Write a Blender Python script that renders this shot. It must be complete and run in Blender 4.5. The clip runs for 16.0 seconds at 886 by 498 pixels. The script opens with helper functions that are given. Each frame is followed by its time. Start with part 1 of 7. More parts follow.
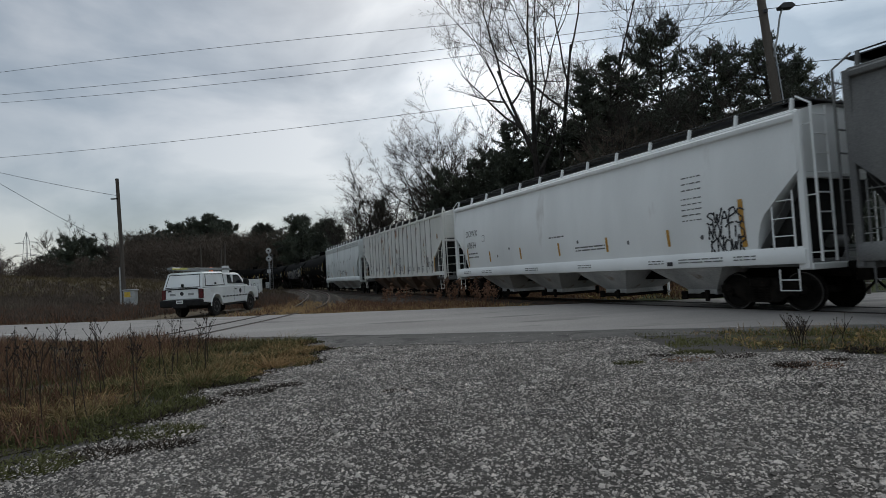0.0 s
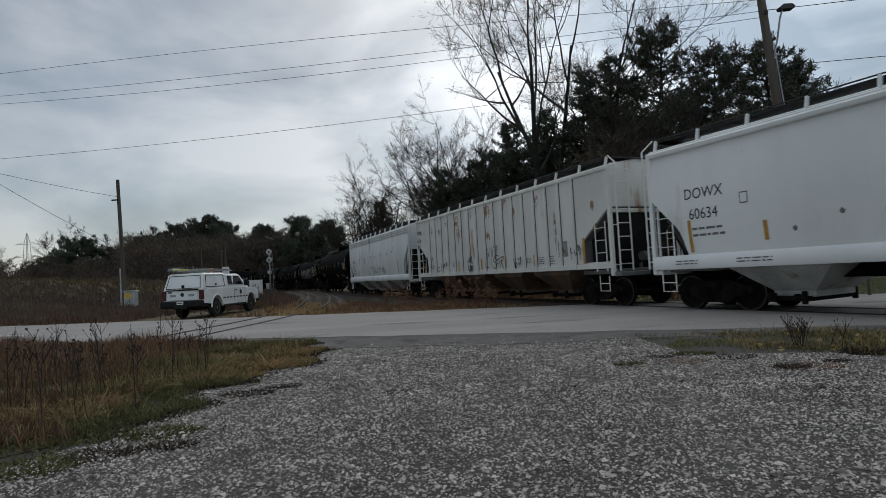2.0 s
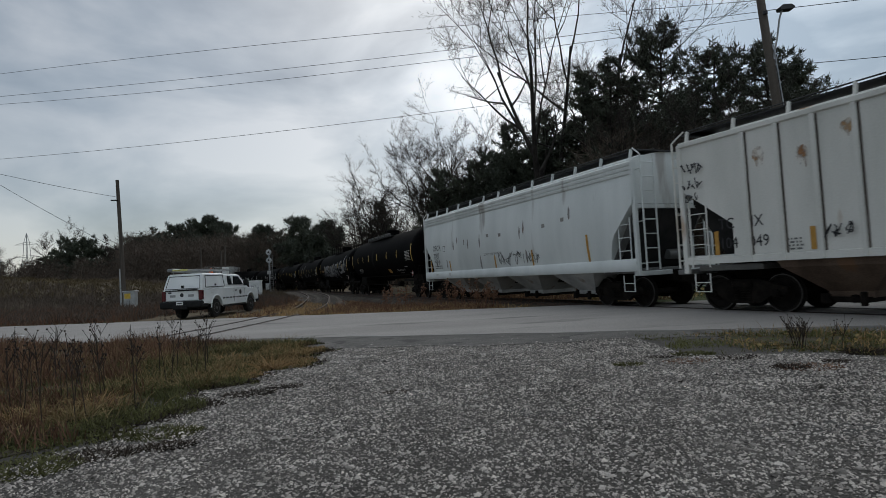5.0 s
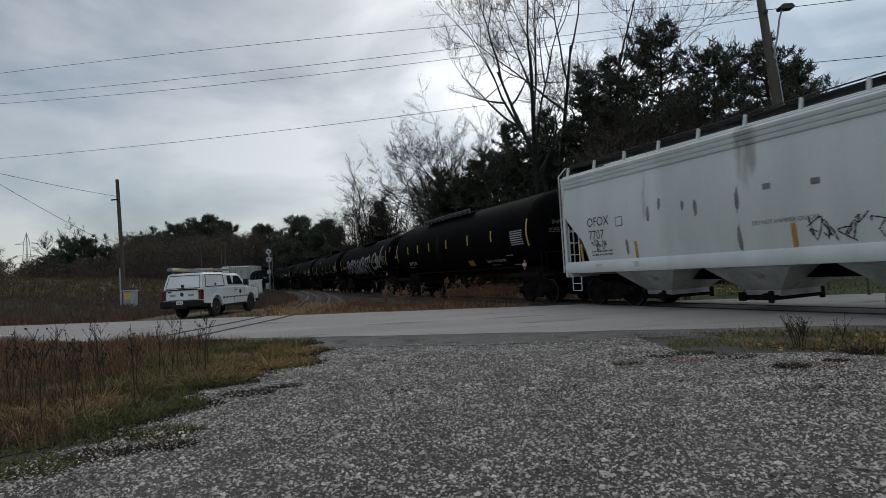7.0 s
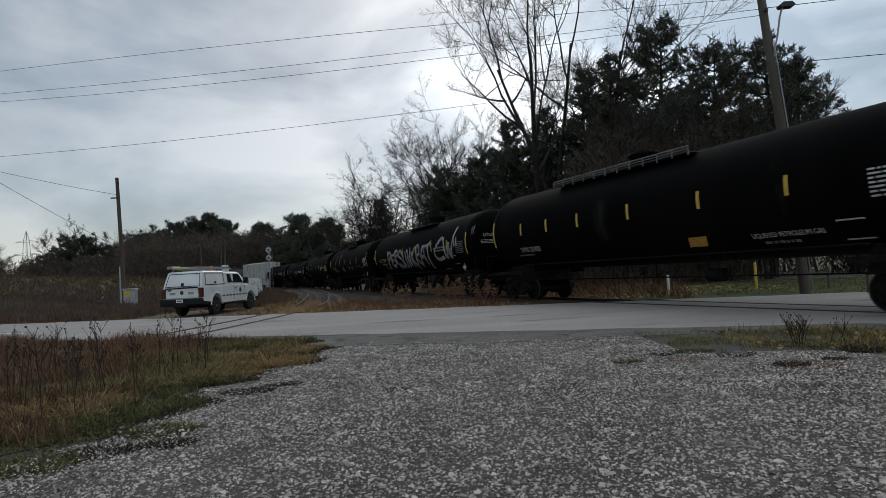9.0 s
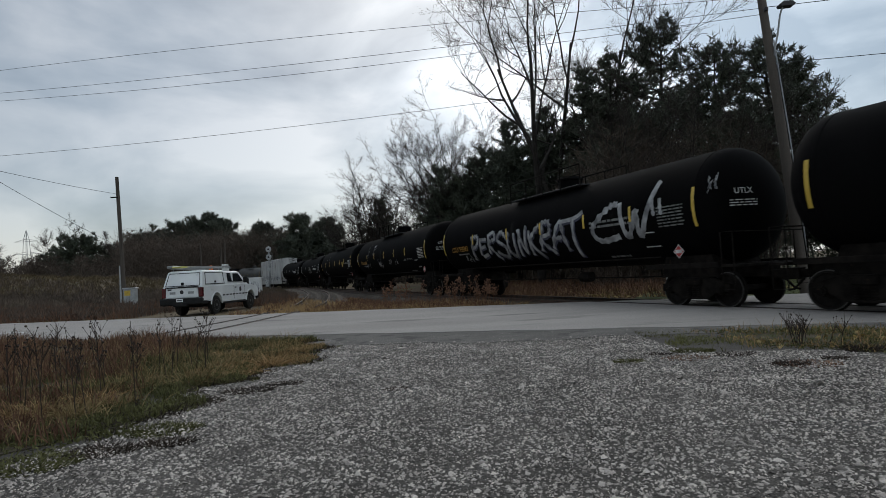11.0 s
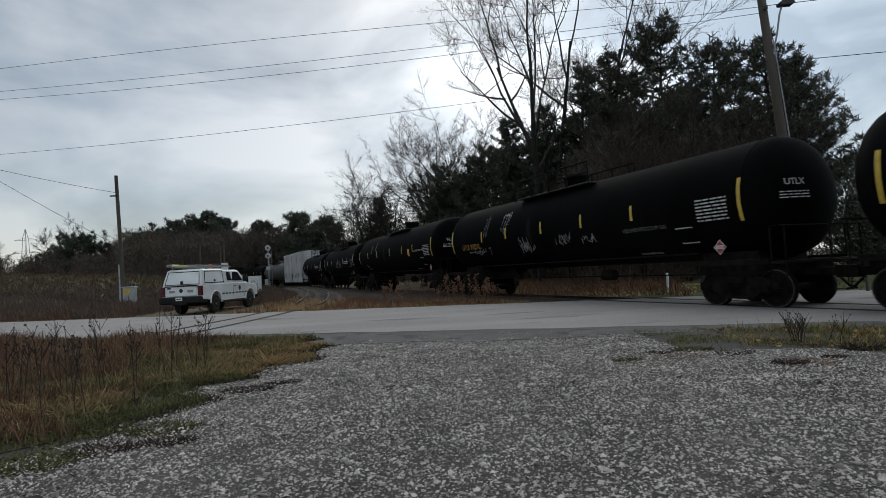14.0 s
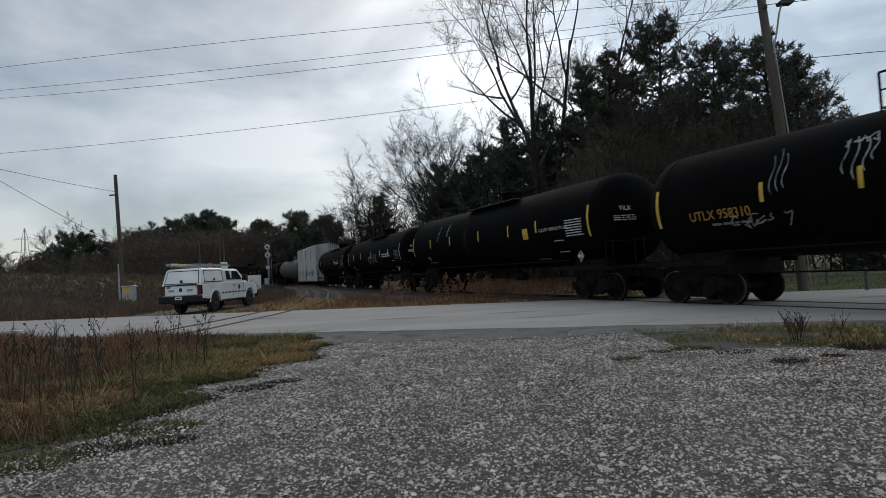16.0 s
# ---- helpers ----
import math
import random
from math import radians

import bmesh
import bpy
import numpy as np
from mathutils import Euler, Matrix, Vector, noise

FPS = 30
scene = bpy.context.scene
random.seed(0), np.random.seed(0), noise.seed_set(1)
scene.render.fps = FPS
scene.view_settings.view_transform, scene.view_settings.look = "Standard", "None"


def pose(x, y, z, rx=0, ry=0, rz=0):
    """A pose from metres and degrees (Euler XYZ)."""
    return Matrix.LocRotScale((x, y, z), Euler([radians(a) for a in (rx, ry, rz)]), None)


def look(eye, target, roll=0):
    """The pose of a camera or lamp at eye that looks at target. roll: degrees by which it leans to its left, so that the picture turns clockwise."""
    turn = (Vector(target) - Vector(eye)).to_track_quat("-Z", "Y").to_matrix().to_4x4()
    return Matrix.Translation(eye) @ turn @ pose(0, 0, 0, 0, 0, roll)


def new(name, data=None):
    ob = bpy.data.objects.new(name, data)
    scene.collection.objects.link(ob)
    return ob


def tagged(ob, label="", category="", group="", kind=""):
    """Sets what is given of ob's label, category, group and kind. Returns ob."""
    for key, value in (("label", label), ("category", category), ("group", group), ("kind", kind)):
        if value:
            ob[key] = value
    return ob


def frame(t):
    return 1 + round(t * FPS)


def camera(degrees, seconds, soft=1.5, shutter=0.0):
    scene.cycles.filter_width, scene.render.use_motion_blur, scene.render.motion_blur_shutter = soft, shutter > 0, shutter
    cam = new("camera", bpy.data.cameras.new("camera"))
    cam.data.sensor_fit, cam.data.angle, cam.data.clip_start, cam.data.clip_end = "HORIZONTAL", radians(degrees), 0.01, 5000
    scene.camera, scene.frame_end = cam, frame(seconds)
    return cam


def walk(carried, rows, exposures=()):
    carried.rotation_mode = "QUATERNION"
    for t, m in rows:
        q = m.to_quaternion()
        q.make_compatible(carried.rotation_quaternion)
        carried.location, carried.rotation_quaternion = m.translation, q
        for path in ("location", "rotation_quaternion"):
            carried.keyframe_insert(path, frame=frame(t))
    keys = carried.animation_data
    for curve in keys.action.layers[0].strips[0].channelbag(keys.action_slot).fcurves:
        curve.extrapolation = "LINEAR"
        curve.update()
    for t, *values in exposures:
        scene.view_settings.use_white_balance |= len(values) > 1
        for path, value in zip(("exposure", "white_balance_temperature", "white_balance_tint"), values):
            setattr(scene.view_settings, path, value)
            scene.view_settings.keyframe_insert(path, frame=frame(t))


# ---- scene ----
# ---- camera and its path ----
cam = camera(76.19, 16.0, soft=0.4, shutter=0.2)
EYE = (0.0, 0.0, 1.35)
# seconds, tilt above level, turn to the left (degrees)
AIM = [(0.0, 2.425, 0.0), (0.5, 2.512, 0.0), (1.0, 2.6, 0.0), (1.5, 2.61, 0.0), (2.0, 2.54, 0.03), (2.5, 2.512, 0.0),
       (3.0, 2.512, 0.0), (3.5, 2.592, 0.0), (4.0, 2.6, 0.0), (6.5, 2.512, 0.0), (7.5, 2.512, 0.0), (8.0, 2.515, 0.0),
       (8.5, 2.425, 0.0), (9.0, 2.335, 0.0), (11.5, 2.22, 0.0), (12.0, 2.11, 0.0), (12.5, 2.065, -0.01),
       (13.0, 2.065, -0.05), (13.5, 2.13, -0.05), (14.0, 2.13, -0.05), (14.5, 2.035, -0.08), (16.0, 2.04, -0.09)]
ROLL = -3.19
walk(cam, [(t, pose(*EYE, 0, 0, yaw) @ pose(0, 0, 0, 90 + tilt) @ pose(0, 0, 0, 0, 0, ROLL)) for t, tilt, yaw in AIM],
     exposures=[(0.0, -0.15), (4.0, -0.19), (8.0, -0.11), (9.0, -0.06), (12.5, 0.02), (16.0, 0.02)])

# ---- overcast daylight ----
world = bpy.data.worlds.new("overcast_sky")
scene.world = world
world.use_nodes = True
wt = world.node_tree
wt.nodes.clear()


def wnode(kind, **kw):
    n = wt.nodes.new(kind)
    for k, v in kw.items():
        n.inputs[k].default_value = v
    return n


SUN_UP, SUN_ROT = 36.0, 0.0
sky = wt.nodes.new("ShaderNodeTexSky")
sky.sky_type, sky.sun_disc = "NISHITA", False
sky.sun_elevation, sky.sun_rotation = radians(SUN_UP), radians(SUN_ROT)
coord = wt.nodes.new("ShaderNodeTexCoord")
stretch = wt.nodes.new("ShaderNodeMapping")
stretch.inputs["Scale"].default_value = (1.0, 1.0, 2.2)
stretch.inputs["Location"].default_value = (0.35, 0.1, 0.0)
cloud = wnode("ShaderNodeTexNoise", Scale=3.1, Detail=7.0, Roughness=0.50, Distortion=0.35)
ramp = wt.nodes.new("ShaderNodeValToRGB")
ramp.color_ramp.elements[0].position, ramp.color_ramp.elements[0].color = 0.37, (0.285, 0.345, 0.395, 1)
ramp.color_ramp.elements[1].position, ramp.color_ramp.elements[1].color = 0.64, (0.78, 0.815, 0.835, 1)
mid = ramp.color_ramp.elements.new(0.48)
mid.color = (0.45, 0.513, 0.560, 1)
# the cloud is thinner and brighter towards the east
near_sun, span_sun, lit = wt.nodes.new("ShaderNodeVectorMath"), wt.nodes.new("ShaderNodeMapRange"), wt.nodes.new("ShaderNodeMix")
near_sun.operation = "DOT_PRODUCT"
near_sun.inputs[1].default_value = (1.0, 0.0, 0.0)
span_sun.inputs["From Min"].default_value, span_sun.inputs["From Max"].default_value = -0.6, 0.35
span_sun.inputs["To Min"].default_value, span_sun.inputs["To Max"].default_value = 0.66, 1.16
lit.data_type, lit.blend_type = "RGBA", "MULTIPLY"
lit.inputs[0].default_value = 1.0
wt.links.new(coord.outputs["Generated"], near_sun.inputs[0])
wt.links.new(near_sun.outputs["Value"], span_sun.inputs[0])
# thinnest where the sun stands behind it, and brighter overhead than low down
glow_at, glow_span, glow_mul = wt.nodes.new("ShaderNodeVectorMath"), wt.nodes.new("ShaderNodeMapRange"), wt.nodes.new("ShaderNodeMath")
glow_at.operation, glow_mul.operation = "DOT_PRODUCT", "MULTIPLY"
glow_at.inputs[1].default_value = (0.24, 0.85, 0.47)
glow_span.interpolation_type = "SMOOTHSTEP"
glow_span.inputs["From Min"].default_value, glow_span.inputs["From Max"].default_value = 0.87, 1.0
glow_span.inputs["To Min"].default_value, glow_span.inputs["To Max"].default_value = 1.0, 1.5
height, high_span, high_mul = wt.nodes.new("ShaderNodeSeparateXYZ"), wt.nodes.new("ShaderNodeMapRange"), wt.nodes.new("ShaderNodeMath")
high_mul.operation = "MULTIPLY"
high_span.inputs["From Min"].default_value, high_span.inputs["From Max"].default_value = 0.42, 1.0
high_span.inputs["To Min"].default_value, high_span.inputs["To Max"].default_value = 1.0, 1.7
for a, b in ((coord.outputs["Generated"], glow_at.inputs[0]), (glow_at.outputs["Value"], glow_span.inputs[0]), (coord.outputs["Generated"], height.inputs[0]),
             (height.outputs[2], high_span.inputs[0]), (glow_span.outputs[0], glow_mul.inputs[0]), (span_sun.outputs[0], glow_mul.inputs[1]),
             (glow_mul.outputs[0], high_mul.inputs[0]), (high_span.outputs[0], high_mul.inputs[1])):
    wt.links.new(a, b)
wt.links.new(ramp.outputs[0], lit.inputs[6])
wt.links.new(high_mul.outputs[0], lit.inputs[7])
bg_cloud, bg_sky, both = wnode("ShaderNodeBackground", Strength=0.80), wnode("ShaderNodeBackground", Strength=0.03), wt.nodes.new("ShaderNodeAddShader")
wout = wt.nodes.new("ShaderNodeOutputWorld")
for a, b in ((coord.outputs["Generated"], stretch.inputs[0]), (stretch.outputs[0], cloud.inputs["Vector"]), (cloud.outputs[0], ramp.inputs[0]),
             (lit.outputs[2], bg_cloud.inputs[0]), (sky.outputs[0], bg_sky.inputs[0]), (bg_cloud.outputs[0], both.inputs[0]),
             (bg_sky.outputs[0], both.inputs[1]), (both.outputs[0], wout.inputs[0])):
    wt.links.new(a, b)
sun = new("sun", bpy.data.lights.new("sun", "SUN"))
sun.data.energy, sun.data.angle, sun.data.color = 0.4, radians(30), (1.0, 0.95, 0.87)
sun.matrix_world = look((-6, 80, 58), (0, 0, 0))


# ---- materials ----
def surf(name, a, b, scale=3.0, rough=0.7, metal=0.0, bump=0.15, fine=60.0, streak=1.0, spot=None, spot_at=0.62, random_tone=0.0, mapping=(1, 1, 1), grain=0.12, spot_scale=None, island=False):
    """A surface of colours a to b in broad patches, with fine grain, relief and, where given, spots of wear or rust."""
    m = bpy.data.materials.new(name)
    m.use_nodes = True
    t = m.node_tree
    bs = t.nodes["Principled BSDF"]
    n = t.nodes.new

    def link(o, i):
        t.links.new(o, i)
    tc, mp = n("ShaderNodeTexCoord"), n("ShaderNodeMapping")
    mp.inputs["Scale"].default_value = (mapping[0], mapping[1], mapping[2] / streak)
    link(tc.outputs["Object"], mp.inputs[0])
    big, small = n("ShaderNodeTexNoise"), n("ShaderNodeTexNoise")
    big.inputs["Scale"].default_value, big.inputs["Detail"].default_value = scale, 6
    small.inputs["Scale"].default_value, small.inputs["Detail"].default_value = fine, 3
    link(mp.outputs[0], big.inputs["Vector"])
    link(tc.outputs["Object"], small.inputs["Vector"])
    r = n("ShaderNodeValToRGB")
    r.color_ramp.elements[0].position, r.color_ramp.elements[1].position = 0.35, 0.65
    r.color_ramp.elements[0].color, r.color_ramp.elements[1].color = (*a, 1), (*b, 1)
    link(big.outputs[0], r.inputs[0])
    col = r.outputs[0]
    g = n("ShaderNodeMix")
    g.data_type, g.blend_type = "RGBA", "OVERLAY"
    g.inputs[0].default_value = grain * 4
    link(col, g.inputs[6])
    link(small.outputs[0], g.inputs[7])
    col = g.outputs[2]
    if spot:
        sp, sr, sm = n("ShaderNodeTexNoise"), n("ShaderNodeValToRGB"), n("ShaderNodeMix")
        sp.inputs["Scale"].default_value, sp.inputs["Detail"].default_value = spot_scale or scale * 1.7, 9
        link(mp.outputs[0], sp.inputs["Vector"])
        sr.color_ramp.elements[0].position, sr.color_ramp.elements[1].position = spot_at, spot_at + 0.07
        link(sp.outputs[0], sr.inputs[0])
        sm.data_type = "RGBA"
        link(sr.outputs[0], sm.inputs[0])
        link(col, sm.inputs[6])
        sm.inputs[7].default_value = (*spot, 1)
        col = sm.outputs[2]
    if random_tone:
        oi, geo, hv, ad, mr = n("ShaderNodeObjectInfo"), n("ShaderNodeNewGeometry"), n("ShaderNodeHueSaturation"), n("ShaderNodeMath"), n("ShaderNodeMapRange")
        link(oi.outputs["Random"], ad.inputs[0])
        link(geo.outputs["Random Per Island"], ad.inputs[1])
        if island:
            t.links.remove(ad.inputs[0].links[0])
            ad.inputs[0].default_value = 0.0
        mr.inputs["From Max"].default_value = 1.0 if island else 2.0
        mr.inputs["To Min"].default_value, mr.inputs["To Max"].default_value = 1 - random_tone, 1 + random_tone
        link(ad.outputs[0], mr.inputs[0])
        link(mr.outputs[0], hv.inputs["Value"])
        link(col, hv.inputs["Color"])
        col = hv.outputs[0]
    link(col, bs.inputs["Base Color"])
    bs.inputs["Roughness"].default_value, bs.inputs["Metallic"].default_value = rough, metal
    if rough > 0.75:
        bs.inputs["Specular IOR Level"].default_value = 0.25
    if bump:
        bp = n("ShaderNodeBump")
        bp.inputs["Strength"].default_value, bp.inputs["Distance"].default_value = bump, 0.02
        link(small.outputs[0], bp.inputs["Height"])
        link(bp.outputs[0], bs.inputs["Normal"])
    return m


def glow(name, c, strength):
    m = bpy.data.materials.new(name)
    m.use_nodes = True
    bs = m.node_tree.nodes["Principled BSDF"]
    bs.inputs["Base Color"].default_value = (*c, 1)
    bs.inputs["Emission Color"].default_value, bs.inputs["Emission Strength"].default_value = (*c, 1), strength
    return m


WHITE = surf("white_car_paint", (0.74, 0.75, 0.74), (0.83, 0.84, 0.83), 0.7, 0.45, 0, 0.03, 25, streak=3.5, spot=(0.64, 0.63, 0.61), spot_at=0.66, grain=0.03, spot_scale=1.1)
WHITE2 = surf("grimy_white_paint", (0.56, 0.59, 0.58), (0.68, 0.705, 0.695), 0.9, 0.5, 0, 0.03, 25, streak=5, spot=(0.36, 0.35, 0.33), spot_at=0.63, grain=0.04, spot_scale=1.0)
CREAM = surf("rusty_cream_paint", (0.60, 0.60, 0.56), (0.72, 0.71, 0.67), 1.1, 0.6, 0, 0.05, 25, streak=3, spot=(0.36, 0.21, 0.11), spot_at=0.655, grain=0.05, spot_scale=1.0)
# a real car paint; on hopper slope sheets it also carries their shade
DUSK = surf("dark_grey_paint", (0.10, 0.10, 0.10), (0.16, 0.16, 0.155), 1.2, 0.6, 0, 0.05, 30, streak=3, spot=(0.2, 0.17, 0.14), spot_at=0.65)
GRIME = surf("grimy_grey_steel", (0.17, 0.165, 0.155), (0.30, 0.29, 0.27), 2.0, 0.7, 0, 0.08, 30, spot=(0.12, 0.08, 0.055), spot_at=0.58)
BLACK = surf("black_tank_paint", (0.0022, 0.0022, 0.0023), (0.005, 0.0048, 0.005), 0.6, 0.7, 0, 0.05, 12, streak=3, spot=(0.018, 0.017, 0.016), spot_at=0.66, grain=0.06)
BLACK.node_tree.nodes["Principled BSDF"].inputs["Specular IOR Level"].default_value = 0.02
GALV_RAIL = surf("dull_galvanised_rail", (0.10, 0.10, 0.10), (0.17, 0.17, 0.165), 4, 0.7, 0.1, 0.03, 40)
RUST = surf("rust_stain", (0.46, 0.30, 0.16), (0.31, 0.135, 0.055), 3.5, 0.8, 0, 0.05, 40, grain=0.1)
IRON = surf("grimy_cast_iron", (0.006, 0.0052, 0.0046), (0.016, 0.0135, 0.0115), 5, 0.85, 0.0, 0.2, 60, spot=(0.03, 0.02, 0.014), spot_at=0.66)
IRON.node_tree.nodes["Principled BSDF"].inputs["Specular IOR Level"].default_value = 0.06
# rust that lets the paint show through in ragged patches
_t, _b = RUST.node_tree, RUST.node_tree.nodes["Principled BSDF"]
_n, _r, _c = _t.nodes.new("ShaderNodeTexNoise"), _t.nodes.new("ShaderNodeMapRange"), _t.nodes.new("ShaderNodeTexCoord")
_n.inputs["Scale"].default_value, _n.inputs["Detail"].default_value = 5.0, 6.0
_r.inputs["From Min"].default_value, _r.inputs["From Max"].default_value = 0.36, 0.66
_r.inputs["To Max"].default_value = 0.85
_t.links.new(_c.outputs["Object"], _n.inputs["Vector"])
_t.links.new(_n.outputs[0], _r.inputs[0])
_t.links.new(_r.outputs[0], _b.inputs["Alpha"])
WHEEL = surf("wheel_steel", (0.007, 0.006, 0.0055), (0.018, 0.015, 0.013), 6, 0.7, 0.0, 0.1, 50)
RAILTOP = surf("worn_rail_steel", (0.035, 0.024, 0.018), (0.075, 0.050, 0.037), 5, 0.75, 0.0, 0.1, 80, spot=(0.12, 0.06, 0.035), spot_at=0.55)
GRATE = surf("galvanised_grating", (0.025, 0.025, 0.026), (0.05, 0.05, 0.052), 3, 0.6, 0.4, 0.1, 60)
YELLOW = surf("reflective_yellow", (0.50, 0.33, 0.035), (0.62, 0.42, 0.06), 6, 0.45, 0, 0.02, 60, grain=0.04)
ORANGE = surf("faded_orange_tape", (0.40, 0.20, 0.025), (0.50, 0.27, 0.05), 6, 0.5, 0, 0.02, 60, grain=0.04)
PALE = surf("white_stencil", (0.42, 0.42, 0.41), (0.62, 0.62, 0.60), 8, 0.6, 0, 0.0, 60, grain=0.05)
DIM = surf("faded_stencil", (0.10, 0.10, 0.10), (0.19, 0.19, 0.18), 8, 0.6, 0, 0.0, 60, grain=0.05)
INK = surf("black_stencil", (0.012, 0.012, 0.015), (0.03, 0.03, 0.034), 8, 0.6, 0, 0.0, 60, grain=0.05)
SPRAY = surf("sprayed_ink", (0.012, 0.012, 0.03), (0.03, 0.03, 0.07), 8, 0.6, 0, 0.0, 60, grain=0.05)
RED = surf("red_paint", (0.35, 0.02, 0.02), (0.45, 0.04, 0.035), 6, 0.5, 0, 0.0, 60, grain=0.04)

ASPHALT = surf("worn_asphalt", (0.252, 0.233, 0.218), (0.312, 0.290, 0.272), 0.35, 0.85, 0, 0.25, 90, spot=(0.18, 0.168, 0.158), spot_at=0.60, grain=0.14, mapping=(0.35, 1.6, 1))
# base below the loose chips, darkened to paint the shadowed gaps between them
GRAVEL = surf("limestone_gap_shadow", (0.052, 0.047, 0.042), (0.098, 0.089, 0.080), 0.6, 0.95, 0, 0.9, 55, spot=(0.075, 0.072, 0.068), spot_at=0.60, grain=0.22)
STONE = surf("limestone_chips", (0.255, 0.229, 0.206), (0.42, 0.380, 0.344), 2.0, 0.9, 0, 0.3, 120, random_tone=0.78, island=True)
BALLAST = surf("dirty_ballast", (0.055, 0.044, 0.035), (0.11, 0.092, 0.075), 1.2, 0.95, 0, 0.8, 40, spot=(0.05, 0.042, 0.035), spot_at=0.6, grain=0.2)
TIE = surf("weathered_tie", (0.055, 0.045, 0.037), (0.11, 0.095, 0.08), 3, 0.9, 0, 0.3, 50, random_tone=0.25)
EARTH = surf("field_soil_and_thatch", (0.060, 0.045, 0.028), (0.115, 0.085, 0.048), 0.09, 0.95, 0, 0.5, 20, spot=(0.075, 0.075, 0.03), spot_at=0.55, grain=0.18)
SOIL = surf("dark_verge_soil", (0.045, 0.036, 0.025), (0.085, 0.07, 0.045), 1.5, 0.95, 0, 0.6, 40, spot=(0.05, 0.055, 0.02), spot_at=0.52, grain=0.18)
LAWN = surf("short_grass", (0.038, 0.048, 0.016), (0.068, 0.076, 0.028), 0.8, 0.95, 0, 0.6, 40, grain=0.2)


# ---- mesh kit ----
class Shape:
    """Vertices and faces gathered for one mesh."""

    def __init__(self):
        self.v, self.f = [], []

    def add(self, vs, fs):
        n = len(self.v)
        self.v.extend(tuple(p) for p in vs)
        self.f.extend(tuple(i + n for i in f) for f in fs)
        return self

    def box(self, x0, x1, y0, y1, z0, z1, b=0.0, m=None):
        """A box with chamfered edges of width b."""
        lo, hi = (min(x0, x1), min(y0, y1), min(z0, z1)), (max(x0, x1), max(y0, y1), max(z0, z1))
        b = min(b, *[(h - l) * 0.45 for l, h in zip(lo, hi)])
        vs, idx = [], {}
        for sx in (0, 1):
            for sy in (0, 1):
                for sz in (0, 1):
                    c = [(hi if s else lo)[k] for k, s in enumerate((sx, sy, sz))]
                    for k in range(3) if b > 0 else (0,):
                        p = list(c)
                        if b > 0:
                            for j in range(3):
                                if j != k:
                                    p[j] += -b if (sx, sy, sz)[j] else b
                        idx[sx, sy, sz, k] = len(vs)
                        vs.append(p)
                    if b <= 0:
                        idx[sx, sy, sz, 1] = idx[sx, sy, sz, 2] = idx[sx, sy, sz, 0]
        fs = []
        for k in range(3):
            a, c = (k + 1) % 3, (k + 2) % 3
            for s in (0, 1):
                ring = []
                for p, q in ((0, 0), (1, 0), (1, 1), (0, 1)) if s else ((0, 0), (0, 1), (1, 1), (1, 0)):
                    t = [0, 0, 0]
                    t[k], t[a], t[c] = s, p, q
                    ring.append(idx[t[0], t[1], t[2], k])
                fs.append(ring)
            if b > 0:
                for p in (0, 1):
                    for q in (0, 1):
                        t0, t1 = [0, 0, 0], [0, 0, 0]
                        t0[k], t1[k] = 0, 1
                        t0[a] = t1[a] = p
                        t0[c] = t1[c] = q
                        ring = [idx[(*t0, a)], idx[(*t1, a)], idx[(*t1, c)], idx[(*t0, c)]]
                        fs.append(ring if p == q else ring[::-1])
        if b > 0:
            for sx in (0, 1):
                for sy in (0, 1):
                    for sz in (0, 1):
                        ring = [idx[sx, sy, sz, k] for k in range(3)]
                        fs.append(ring if (sx + sy + sz) % 2 else ring[::-1])
        if m is not None:
            vs = [m @ Vector(p) for p in vs]
        return self.add(vs, fs)

    def tube(self, pts, radii, seg=8, caps=True):
        """A round bar through the points."""
        pts = [Vector(p) for p in pts]
        if not hasattr(radii, "__len__"):
            radii = [radii] * len(pts)
        vs, fs, side = [], [], None
        for i, p in enumerate(pts):
            d = (pts[min(i + 1, len(pts) - 1)] - pts[max(i - 1, 0)]).normalized()
            if side is None:
                side = d.cross(Vector((0, 0, 1)) if abs(d.z) < 0.9 else Vector((1, 0, 0))).normalized()
            else:
                side = (side - d * side.dot(d)).normalized()
            up = d.cross(side)
            for k in range(seg):
                a = 2 * math.pi * k / seg
                vs.append(p + (side * math.cos(a) + up * math.sin(a)) * radii[i])
        for i in range(len(pts) - 1):
            for k in range(seg):
                q = (k + 1) % seg
                fs.append((i * seg + k, i * seg + q, (i + 1) * seg + q, (i + 1) * seg + k))
        if caps:
            fs.append(tuple(range(seg))[::-1])
            fs.append(tuple(range(len(vs) - seg, len(vs))))
        return self.add(vs, fs)

    def lathe(self, prof, seg=24, centre=(0, 0, 0), axis="y", caps=True):
        """A turned body: prof is (distance along the axis, radius)."""
        vs, fs = [], []
        for h, r in prof:
            for k in range(seg):
                a = 2 * math.pi * k / seg
                c, s = math.cos(a) * r, math.sin(a) * r
                p = {"x": (h, c, s), "y": (s, h, c), "z": (c, s, h)}[axis]
                vs.append([p[i] + centre[i] for i in range(3)])
        for i in range(len(prof) - 1):
            for k in range(seg):
                q = (k + 1) % seg
                fs.append((i * seg + k, i * seg + q, (i + 1) * seg + q, (i + 1) * seg + k))
        if caps:
            fs.append(tuple(range(seg))[::-1])
            fs.append(tuple(range(len(vs) - seg, len(vs))))
        return self.add(vs, fs)

